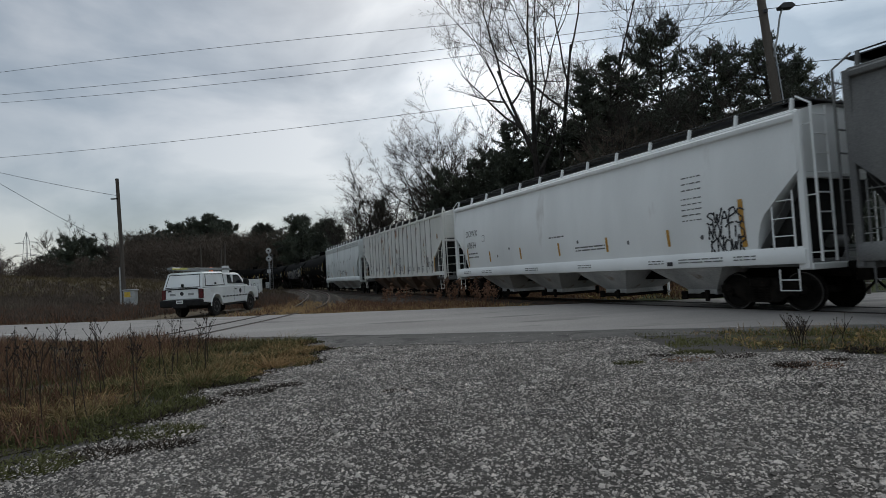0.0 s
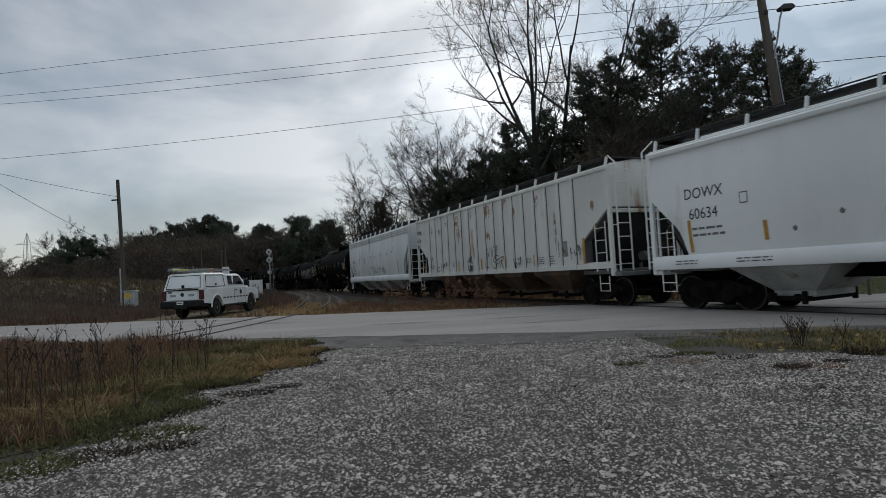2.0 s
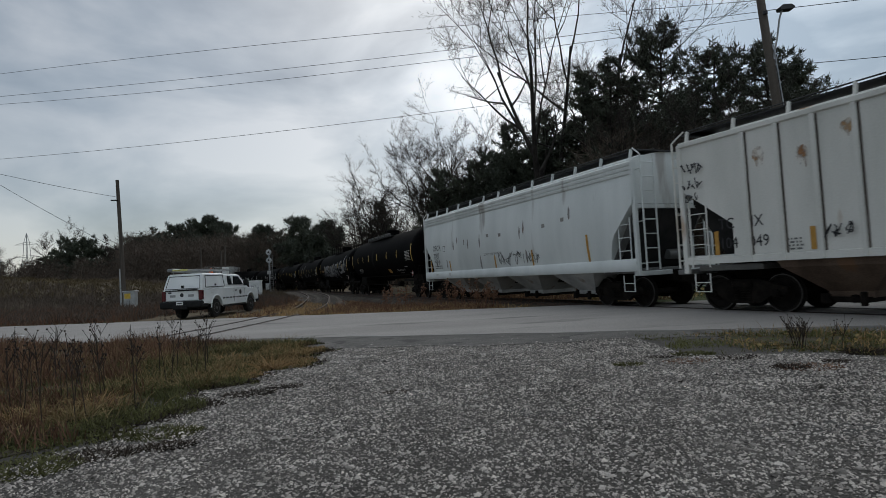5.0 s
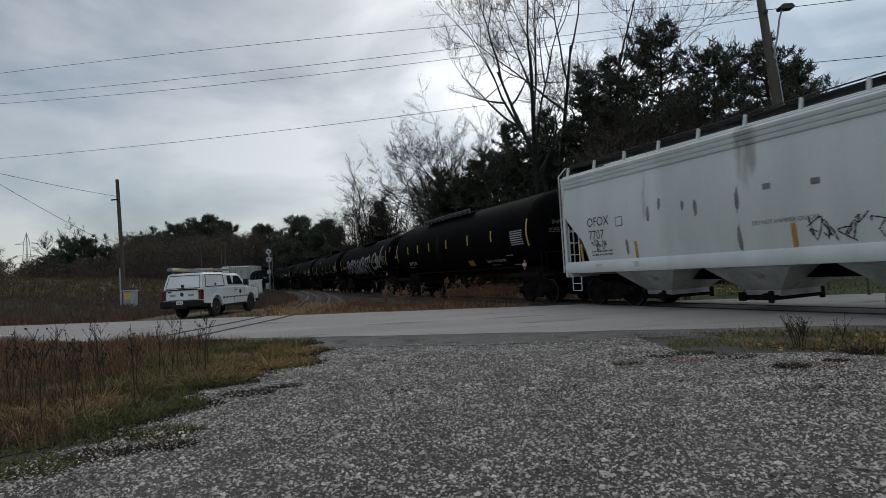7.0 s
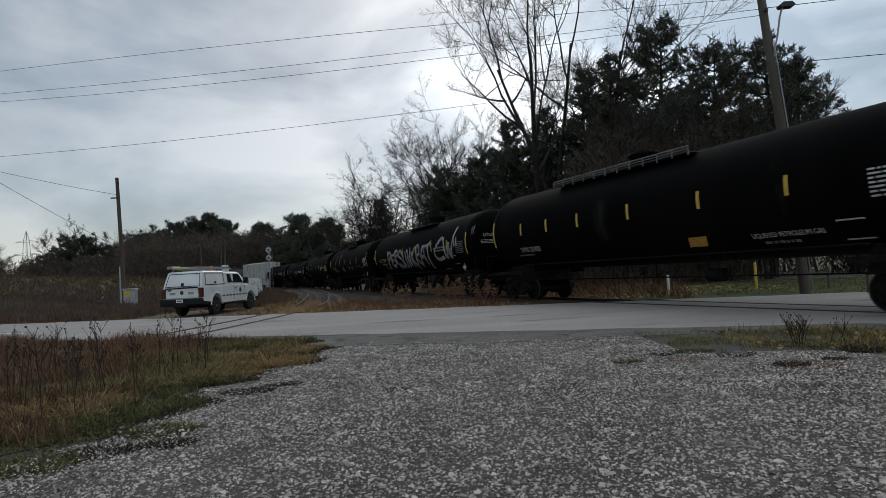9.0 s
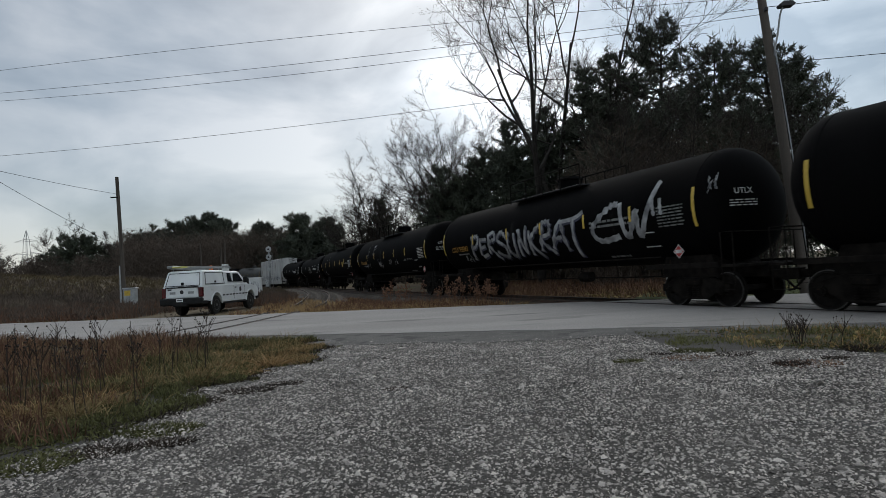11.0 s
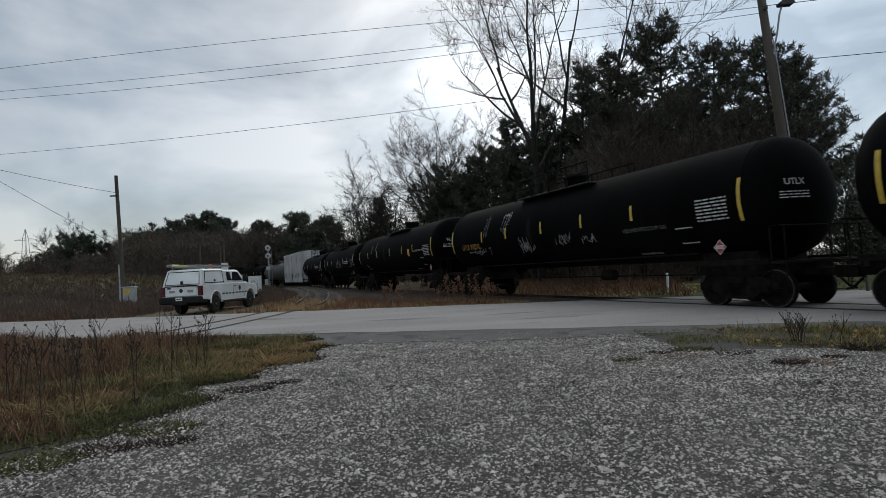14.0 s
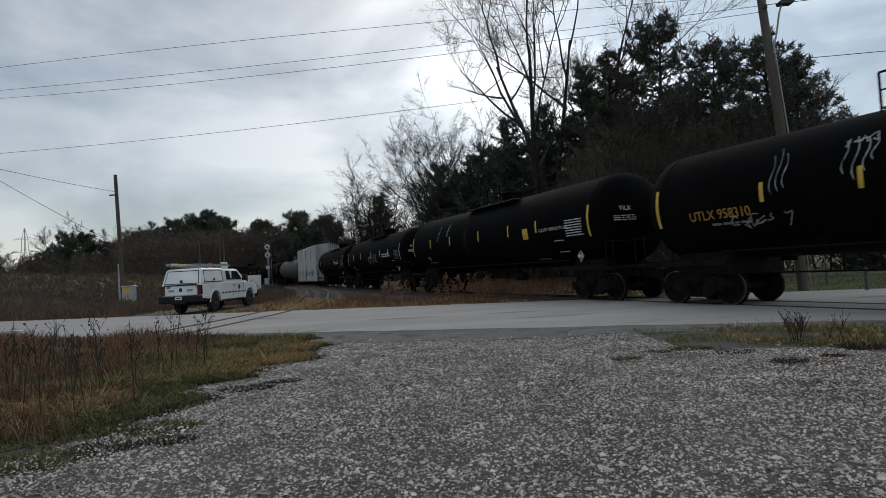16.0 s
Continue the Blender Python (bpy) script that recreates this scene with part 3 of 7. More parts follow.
def bars(w, h, lines, rng, fill=0.5, n=1):
    """Small print that cannot be read: bars of its size."""
    vs, fs = [], []
    for k in range(lines):
        zc, x = h / 2 - h * (k + 0.5) / lines, -w / 2
        while x < w / 2 - 0.03:
            l = min(rng.uniform(0.06, 0.3) * max(w, 0.4), w / 2 - x)
            m = len(vs)
            t = h / lines * fill / 2
            vs += [(x, zc + t), (x + l, zc + t), (x + l, zc - t), (x, zc - t)]
            fs.append((m, m + 1, m + 2, m + 3))
            x += l + 0.04
    return vs, fs


def hopper(length, half, paint, ribs, name_label, mid, style, top=4.46, lips=1):
    """A covered hopper. style: 'round' has smooth bulging sides, 'ribbed' flat sides with posts."""
    car = thing("hopper_car", name_label, "freight car", group="train cars")
    spin = []
    xe = length / 2 - (0.75 if style == "round" else 0.97)
    z0, zr = 1.42, top
    run_in, knee = (1.15, 3.15) if style == "round" else (1.4, 3.2)

    def wall(x, z):
        if style == "round":
            return -(1.46 + 0.15 * math.sin(math.pi * min(max((z - 1.1) / (zr - 1.25), 0), 1)))
        return -1.52

    # body shell: sections along the car
    zs = [z0 + (zr - z0) * k / 12 for k in range(13)]
    xs = sorted(set([-xe, xe, -xe + run_in - 0.002, xe - run_in + 0.002] + [s * (xe - run_in * k / 12) for s in (-1, 1) for k in range(13)] + list(np.linspace(-xe + run_in, xe - run_in, 12))))
    rings = []
    for x in xs:
        u = max(0.0, (abs(x) - (xe - run_in)) / run_in)
        low = z0 + (knee - z0) * (0.32 * min(u / 0.2, 1) ** 0.6 + 0.68 * u) if style == "round" or u <= 0 else 2.2 + (knee - 2.2) * u
        side = []
        for k in range(13):
            z = low + (zr - low) * k / 12
            side.append((x, wall(x, z), z))
        roof = [(x, y, zr + 0.30 * (1 - (y / 1.5) ** 2)) for y in np.linspace(-1.35, 1.35, 9)]
        rings.append(side + roof + [(p[0], -p[1], p[2]) for p in reversed(side)])
    part("body", Shape().loft(rings), paint, car)
    # side sill
    sill = Shape()
    for s in (-1, 1):
        if style == "round":
            sill.prism([(1.40 * s, 1.12), (1.58 * s, 1.12), (1.60 * s, 1.16), (1.60 * s, 1.40), (1.53 * s, 1.50), (1.40 * s, 1.50)], -length / 2 + 0.72, length / 2 - 0.72, "x")
        else:
            sill.prism([(1.42 * s, 1.24), (1.55 * s, 1.24), (1.55 * s, 1.40), (1.42 * s, 1.46)], -xe, xe, "x")
    part("side_sill", sill, paint, car)
    top = Shape()
    for s in (-1, 1):
        top.box(-xe - 0.02, xe + 0.02, s * 1.38, s * 1.57 if style != "round" else s * 1.5, zr - 0.09, zr + 0.05, 0.02)
    part("top_rail", top, paint, car)
    if ribs:
        xs_r = np.linspace(-xe + 1.0, xe - 1.0, ribs)
        for s in (-1, 1):
            rib = Shape().prism([(-0.055, 1.53 * s), (0.055, 1.53 * s), (0.04, 1.585 * s), (-0.04, 1.585 * s)], 1.25, zr - 0.09, "z").mesh("rib", paint)
            for x in xs_r:
                u = max(0.0, (abs(x) - (xe - run_in)) / run_in)
                if u > 0.0:
                    continue
                ob = part("rib", rib, None, car, at=pose(float(x), 0, 0))
                part("seam", Shape().box(0.052, 0.10, 1.526 * s, 1.534 * s, 1.28, zr - 0.1), SEAM, ob)
    # ends: posts, slope-sheet braces, ladders, platforms
    for s in (-1, 1):
        e = Shape()
        x1 = s * (xe + 0.02)
        for y in (-1.5, 1.5):
            e.box(x1 - 0.07, x1 + 0.07, y - 0.06, y + 0.06, 1.0, zr, 0.015)
        e.box(x1 - 0.05, x1 + 0.05, -1.5, 1.5, 3.0, 3.12, 0.01)
        step_board = Shape().box(s * (length / 2 - 0.95), s * (length / 2 - 0.62), -1.5, 1.5, 0.98, 1.12, 0.02)
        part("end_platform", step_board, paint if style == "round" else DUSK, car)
        part("end_frame", e, paint, car)
        # plate under the end slope: its dark grey is paint plus painted-in shade
        slope = Shape()
        foot = 2.2 if style == "ribbed" else z0
        xi = xe - run_in
        slope.prism([(s * (xi - 0.03), foot - 0.012), (s * (xe - 0.005), knee - 0.012), (s * (xe - 0.005), knee - 0.035), (s * (xi - 0.03), foot - 0.035)], -1.44, 1.44)
        if style == "ribbed":
            slope.box(s * (xi + 0.006), s * (xi + 0.02), -1.5, 1.5, z0, 2.2)
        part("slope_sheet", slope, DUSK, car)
        # added block filling the space below the slope, coloured as its shadow
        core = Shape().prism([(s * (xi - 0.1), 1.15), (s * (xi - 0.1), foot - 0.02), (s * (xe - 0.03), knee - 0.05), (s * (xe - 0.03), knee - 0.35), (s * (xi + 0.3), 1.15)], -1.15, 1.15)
        part("end_hopper", core, SHADOW_STEEL, car)
        brace = Shape()
        for y in (-0.55, 0.55):
            brace.box(s * (xe - 1.1), s * (xe - 0.95), y - 0.06, y + 0.06, 1.1, 2.6, 0.01)
        brace.box(s * (xe - 1.9), s * (xe - 0.1), -1.2, 1.2, 1.05, 1.2, 0.02)
        brace.lathe([(-0.3, 0.0), (-0.3, 0.16), (0.25, 0.16), (0.3, 0.0)], 12, (s * (xe - 0.55), 0.5, 1.6))
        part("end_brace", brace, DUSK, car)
        for y in (-1, 1):
            lad = Shape()
            ladder(lad, s * (xe - 0.45), y * 1.545, 1.15, 2.75, 0.5, 4)
            ladder(lad, s * (xe + 0.3), y * 1.2, 1.15, zr + 0.1, 0.5, 8, 0.019, along="y")
            for z in (1.35, 2.6, zr - 0.3):
                lad.tube([(s * (xe - 0.04), y * 1.42, z), (s * (xe + 0.3), y * 1.42, z)], 0.015, 5)
            lad.tube([(s * (xe + 0.3), y * 1.45, zr - 0.1), (s * (xe + 0.3), y * 1.45, zr + 0.12), (s * (xe - 0.05), y * 1.38, zr + 0.37)], 0.022, 6)
            part("ladder", lad, paint, car)
            st = Shape()
            st.tube([(s * (xe - 0.65), y * 1.5, 1.0), (s * (xe - 0.65), y * 1.5, 0.52), (s * (xe - 0.2), y * 1.5, 0.52), (s * (xe - 0.2), y * 1.5, 1.0)], 0.018, 6)
            st.tube([(s * (xe - 0.65), y * 1.5, 0.76), (s * (xe - 0.2), y * 1.5, 0.76)], 0.014, 6)
            part("step", st, paint, car)
    # running board on the roof with its brackets
    board = Shape()
    for y in (-1.0, 1.0):
        board.box(-xe + 0.1, xe - 0.1, y - 0.32, y + 0.32, zr + 0.29, zr + 0.32)
    for x in (-xe + 0.2, xe - 0.2):
        board.box(x - 0.3, x + 0.3, -1.3, 1.3, zr + 0.29, zr + 0.32)
    part("running_board", board, GRATE, car)
    kick = Shape()
    for y in (-1, 1):
        kick.tube([(-xe + 0.1, y * 1.36, zr + 0.36), (xe - 0.1, y * 1.36, zr + 0.36)], 0.018, 6)
    part("edge_bar", kick, GRATE, car)
    for y in (-1, 1):
        bracket = Shape().prism([(y * 1.47, zr - 0.04), (y * 1.38, zr), (y * 1.30, zr + 0.33), (y * 1.38, zr + 0.36)], -0.03, 0.03, "x").mesh("bracket", paint)
        for x in np.linspace(-xe + 0.15, xe - 0.15, 13):
            part("bracket", bracket, None, car, at=pose(float(x), 0, 0))
    if style == "round":
        for y in (-1, 1):
            lip = Shape()
            for k in range(lips):
                z, w = zr - 0.13 * (k + 1) - 0.02, 1.565 - 0.012 * k
                lip.prism([(y * (w - 0.12), z - 0.03), (y * (w - 0.01), z), (y * w, z + 0.02), (y * w, z + 0.10), (y * (w - 0.05), z + 0.145), (y * (w - 0.12), z + 0.145)], -xe - 0.01, xe + 0.01, "x")
            part("roof_moulding", lip, paint, car)
    hatch = Shape()
    hatch.box(-xe + 0.8, xe - 0.8, -0.32, 0.32, zr + 0.28, zr + 0.40, 0.03)
    part("hatch", hatch, paint, car)
    # underside: centre sill and discharge chutes
    under = Shape().box(-length / 2 + 0.6, length / 2 - 0.6, -0.3, 0.3, 0.78, 1.12, 0.02)
    part("centre_sill", under, IRON, car)
    n = 4
    span = xe - run_in - 0.55
    chute, gate = Shape(), Shape()
    w = span * 2 / n
    rings = [[(sx * w * a, sy * b, z) for sx, sy in ((-1, -1), (1, -1), (1, 1), (-1, 1))] for a, b, z in ((0.40, 1.42, 1.36), (0.34, 1.40, 1.08), (0.14, 0.80, 0.5), (0.14, 0.80, 0.36))]
    chute.loft(rings)
    chute = chute.mesh("chute", CHUTE if style == "ribbed" else PALE_CHUTE)
    gate.box(-0.42, 0.42, -0.95, 0.95, 0.26, 0.38, 0.02)
    for y in (-1.02, 1.02):
        gate.box(-0.5, -0.3, y - 0.05, y + 0.05, 0.24, 0.46, 0.02)
        gate.box(0.3, 0.42, y - 0.05, y + 0.05, 0.2, 0.5, 0.02)
    gate.lathe([(-0.9, 0.09), (-0.75, 0.09)], 10, (0.1, 0, 0.34))
    gate.tube([(0.1, -0.9, 0.34), (0.1, 0.9, 0.34)], 0.035, 6)
    gate = gate.mesh("gate", IRON)
    for k in range(n):
        x = -span + w * (k + 0.5)
        ch = part("chute", chute, None, car, at=pose(x, 0, 0))
        part("gate", gate, None, ch)
    running_gear(car, length, half, spin)
    CARS.append((car, mid, half, spin))
    return car, wall, xe


def tank(length, half, r, zc, mid, label, seed, paint=None, ticks=YELLOW, rail_len=2.2, spins=True, marks=(-5.9, -4.2, -2.4, 0.0, 2.57, 4.95), rail_x=0.0, rail_h=0.95):
    """A tank car: jacketed shell on stub sills, fittings cage with railing on top."""
    car = thing("tank_car", label, "freight car", group="train cars")
    spin = []
    xe = length / 2 - 0.70
    paint = paint or BLACK
    prof = [(-xe - 0.2, 0.05)] + [(-xe - 0.2 + 0.95 * (1 - math.cos(a)), r * math.sin(a)) for a in np.linspace(0.15, math.pi / 2, 8)]
    prof += [(-xe + 0.78, r), (-xe + 0.79, r + 0.012), (-xe + 0.86, r + 0.012), (-xe + 0.87, r)]
    prof += [(x, r) for x in np.linspace(-xe + 2.5, xe - 2.5, 7)]
    prof += [(-a, b) for a, b in reversed(prof[:13])]
    part("shell", Shape().lathe(prof, 48, (0, 0, zc), "x"), paint, car)

    def wall(x, z):
        return -math.sqrt(max(r * r - (z - zc) ** 2, 0.01))

    for s in (-1, 1):
        sill = Shape().box(s * (xe - 2.6), s * (length / 2 - 0.55), -0.35, 0.35, 0.76, 1.15, 0.02)
        sill.prism([(s * (xe - 2.7), 0.8), (s * (xe - 0.7), 0.8), (s * (xe - 0.9), zc - r * 0.86), (s * (xe - 2.5), zc - r * 0.86)], -0.9, 0.9)
        part("stub_sill", sill, IRON, car)
    for s in (-1, 1):
        p = Shape()
        x1 = s * (length / 2 - 0.62)
        p.box(x1 - 0.3, x1 + 0.12, -1.45, 1.45, 1.06, 1.13, 0.01)
        for y in (-1.42, 1.42):
            p.tube([(x1 - 0.25, y, 1.1), (x1 - 0.25, y, 1.95), (x1 + 0.1, y, 1.95), (x1 + 0.1, y, 1.1)], 0.018, 6)
            p.tube([(x1 - 0.25, y, 1.06), (x1 - 0.25, y, 0.5), (x1 + 0.1, y, 0.5), (x1 + 0.1, y, 1.06)], 0.018, 6)
        p.tube([(x1, -1.42, 1.95), (x1, 1.42, 1.95)], 0.018, 6)
        p.box(s * (xe - 2.7), s * (xe - 0.2), -1.52, -1.44, 1.06, 1.2, 0.01)
        p.box(s * (xe - 2.7), s * (xe - 0.2), 1.44, 1.52, 1.06, 1.2, 0.01)
        part("end_platform", p, IRON, car)
    # long pipe and brake rigging beneath
    rig = Shape()
    rig.tube([(-xe + 2.4, -1.2, zc - r * 0.86), (xe - 2.4, -1.2, zc - r * 0.86)], 0.028, 6)
    rig.tube([(-xe + 2.4, -0.6, 0.82), (xe - 2.4, -0.6, 0.82)], 0.022, 6)
    for x in np.linspace(-xe + 3.0, xe - 3.0, 7):
        rig.tube([(x, -0.6, 0.82), (x, -0.6, zc - r * 0.9)], 0.018, 5)
    rig.lathe([(0.6, 0.0), (0.62, 0.18), (1.15, 0.18), (1.17, 0.0)], 12, (1.2, -0.5, 0.86), "x")
    part("brake_rigging", rig, IRON, car)
    # fittings housing and platform
    cage = Shape().lathe([(0, 0.46), (0.34, 0.46), (0.36, 0.5), (0.42, 0.5), (0.5, 0.42), (0.52, 0.1)], 20, (rail_x + 0.4, 0, zc + r - 0.05), "z")
    part("fittings_housing", cage, paint, car)
    zp = zc + r - 0.14
    for y in (-0.82, 0.82):
        part("walkway", Shape().box(rail_x - rail_len, rail_x + rail_len, y - 0.24, y + 0.24, zp - 0.02, zp + 0.02, 0.005), GRATE, car)
        rails = Shape()
        for x in np.linspace(rail_x - rail_len, rail_x + rail_len, 5 if rail_h > 0.5 else 12):
            rails.tube([(x, y * 1.3, zp - 0.1), (x, y * 1.3, zp + rail_h)], 0.025, 6)
        rails.tube([(rail_x - rail_len, y * 1.3, zp + rail_h), (rail_x + rail_len, y * 1.3, zp + rail_h)], 0.025, 6)
        rails.tube([(rail_x - rail_len, y * 1.3, zp + rail_h * 0.5), (rail_x + rail_len, y * 1.3, zp + rail_h * 0.5)], 0.018, 6)
        part("railing", rails, IRON if rail_h > 0.5 else GALV_RAIL, car)
    # reflective strips along the side
    for k, x in enumerate([-xe + 0.7] + list(marks) + [xe - 0.82]):
        tall = k in (0, len(marks) + 1)
        decal(car, plate(0.10, 1.05 if tall else 0.46, 8), x, zc - 0.05 if tall else zc + 0.02, ticks, wall, "reflector", 0.016)
    running_gear(car, length, half, spin if spins else None)
    CARS.append((car, mid, half, spin))
    return car, wall, xe


def boxcar(length, half, mid):
    car = thing("boxcar", "old white boxcar with graffiti along its foot", "freight car", group="train cars")
    xe = length / 2 - 0.5
    part("body", Shape().box(-xe, xe, -1.5, 1.5, 0.72, 5.1, 0.03), BOXPAINT, car)
    part("roof", Shape().prism([(-1.58, 5.09), (1.58, 5.09), (1.4, 5.2), (0, 5.36), (-1.4, 5.2)], -xe - 0.05, xe + 0.05, "x"), BOXPAINT, car)
    for s in (-1, 1):
        rib = Shape()
        for z in np.linspace(1.1, 4.85, 11):
            rib.box(s * xe, s * (xe + 0.07), -1.42, 1.42, float(z) - 0.09, float(z) + 0.09, 0.03)
        part("end_corrugation", rib, BOXPAINT, car)
        part("ladder", ladder(Shape(), s * (xe + 0.1), -1.2, 0.9, 5.0, 0.5, 10, along="y"), BOXPAINT, car)
        side = Shape().prism([(-0.04, 1.5 * s), (0.04, 1.5 * s), (0.03, 1.545 * s), (-0.03, 1.545 * s)], 0.78, 5.05, "z").mesh("rib", BOXPAINT)
        for x in np.linspace(-xe + 0.5, xe - 0.5, 13):
            if abs(x) > 1.6:
                part("rib", side, None, car, at=pose(float(x), 0, 0))
        door = part("door", Shape().box(-1.5, 1.5, s * 1.5, s * 1.57, 0.85, 5.0, 0.02), BOXPAINT, car)
        part("lock_bar", Shape().tube([(0.7, s * 1.6, 1.0), (0.7, s * 1.6, 4.8)], 0.025, 6), IRON, door)
    part("sill", Shape().box(-length / 2 + 0.4, length / 2 - 0.4, -0.4, 0.4, 0.7, 1.0, 0.02), IRON, car)
    rng = random.Random(77)

    def wall(x, z):
        return -1.55
    for x in (-6.4, -4.6, -2.8, -0.8, 1.2, 3.2, 5.0, 6.6):
        decal(car, scrawl(rng, 2.0, 0.9, 4, 0.07), x, 1.8, SPRAY, wall, "graffiti", 0.05)
    running_gear(car, length, half, None)
    CARS.append((car, mid, half, []))
    return car


def ends(a, b):
    """Middle and length of a car between two coupling points of the train."""
    return (a + b) / 2 * K, (b - a) * K


# strokes of hand-drawn capitals in a unit square
STROKES = {
    "P": [[(0.1, 0), (0.2, 1)], [(0.0, 0.9), (0.7, 1.0), (0.9, 0.75), (0.6, 0.45), (0.15, 0.45)]],
    "E": [[(0.1, 0.0), (0.2, 1.0)], [(0.1, 1.0), (0.9, 0.95)], [(0.1, 0.5), (0.75, 0.55)], [(0.05, 0.05), (0.9, 0.0)]],
    "R": [[(0.1, -0.05), (0.2, 1)], [(0.0, 0.9), (0.7, 1.0), (0.8, 0.7), (0.2, 0.48), (0.95, -0.2)]],
    "S": [[(0.95, 0.85), (0.5, 1.0), (0.1, 0.75), (0.8, 0.4), (0.85, 0.1), (0.4, -0.05), (0.0, 0.15)]],
    "U": [[(0.15, 1.0), (0.1, 0.2), (0.45, 0.0), (0.8, 0.25), (0.85, 1.05)]],
    "N": [[(0.1, -0.05), (0.15, 1.0)], [(0.1, 1.0), (0.8, 0.0)], [(0.8, -0.1), (0.9, 1.15)]],
    "K": [[(0.15, -0.1), (0.2, 1.1)], [(0.95, 1.05), (0.2, 0.5), (1.0, -0.25)]],
    "A": [[(0.0, -0.05), (0.5, 1.0), (0.95, -0.1)], [(0.15, 0.35), (0.8, 0.4)]],
    "T": [[(-0.2, 0.85), (0.6, 1.05), (1.2, 1.2)], [(0.5, 1.0), (0.55, -0.15)]],
    "C": [[(0.9, 1.0), (0.55, 0.95), (0.1, 0.45), (0.3, 0.05), (0.95, 0.1)]],
    "W": [[(0.0, 1.0), (0.2, 0.1), (0.5, 0.8)], [(0.5, 0.8), (0.6, 0.15), (1.0, 1.3)]],
    "O": [[(0.5, 1.0), (0.1, 0.7), (0.2, 0.1), (0.6, 0.0), (0.9, 0.4), (0.8, 0.85), (0.5, 1.0)]],
    "I": [[(0.4, 0.0), (0.5, 1.0)]],
    "L": [[(0.25, 1.1), (0.15, 0.05), (0.95, 0.1)]],
    "V": [[(0.05, 1.0), (0.4, 0.0), (0.9, 1.1)]],
    "G": [[(0.9, 0.9), (0.4, 1.0), (0.05, 0.5), (0.35, 0.0), (0.9, 0.2), (0.85, 0.5), (0.55, 0.45)]],
}


def sprayed(rng, word, w, h, width, rough=0.06, grow=0.0):
    """A hand-sprayed word: strokes of uneven weight; grow: how much taller its end is."""
    vs, fs = [], []
    n = len(word)
    for k, c in enumerate(word):
        if c not in STROKES:
            continue
        cw, hh = w / n, h * (1 + grow * k / max(n - 1, 1)) * rng.uniform(0.88, 1.12)
        x0, z0 = (k - n / 2) * cw, -h / 2 + rng.uniform(-0.06, 0.06) * h
        for st in STROKES[c]:
            key = [(x0 + cw * 1.02 * (p[0] + rng.gauss(0, rough)) + 0.12 * hh * p[1], z0 + hh * (p[1] + rng.gauss(0, rough))) for p in st]
            pts = []
            for i in range(len(key) - 1):
                p0, p1, p2, p3 = key[max(i - 1, 0)], key[i], key[i + 1], key[min(i + 2, len(key) - 1)]
                for q in range(6):
                    u = q / 6
                    pts.append(tuple(0.5 * (2 * p1[j] + (p2[j] - p0[j]) * u + (2 * p0[j] - 5 * p1[j] + 4 * p2[j] - p3[j]) * u * u
                                            + (3 * p1[j] - p0[j] - 3 * p2[j] + p3[j]) * u ** 3) for j in (0, 1)))
            pts.append(key[-1])
            p, q = ribbon(pts, width)
            m = len(vs)
            vs += p
            fs += [tuple(i + m for i in f) for f in q]
    return vs, fs


def blot(rng, w, h):
    """An uneven stain outline."""
    n = 18
    pts = [(w / 2 * math.cos(6.283 * k / n) * rng.uniform(0.65, 1.1), h / 2 * math.sin(6.283 * k / n) * rng.uniform(0.6, 1.15)) for k in range(n)]
    return [(0, 0)] + pts, [(0, 1 + k, 1 + (k + 1) % n) for k in range(n)]


def smear(rng, w, h):
    """A stain that runs down: a ragged top and long uneven fingers."""
    n = 22
    arc = [math.sqrt(max(0.0, 1 - (2 * k / (n - 1) - 1) ** 2)) for k in range(n)]
    top = [(w * (k / (n - 1) - 0.5), h / 2 * (0.25 + 0.7 * arc[k] + rng.uniform(-0.12, 0.12))) for k in range(n)]
    ph = rng.uniform(0, 6)
    low = [(w * (k / (n - 1) - 0.5), h / 2 - h * (0.42 + arc[k] * (0.34 + 0.22 * math.sin(ph + k * 0.7)) + rng.uniform(-0.08, 0.14))) for k in range(n)]
    return top + low, [(k, k + 1, n + k + 1, n + k) for k in range(n - 1)]


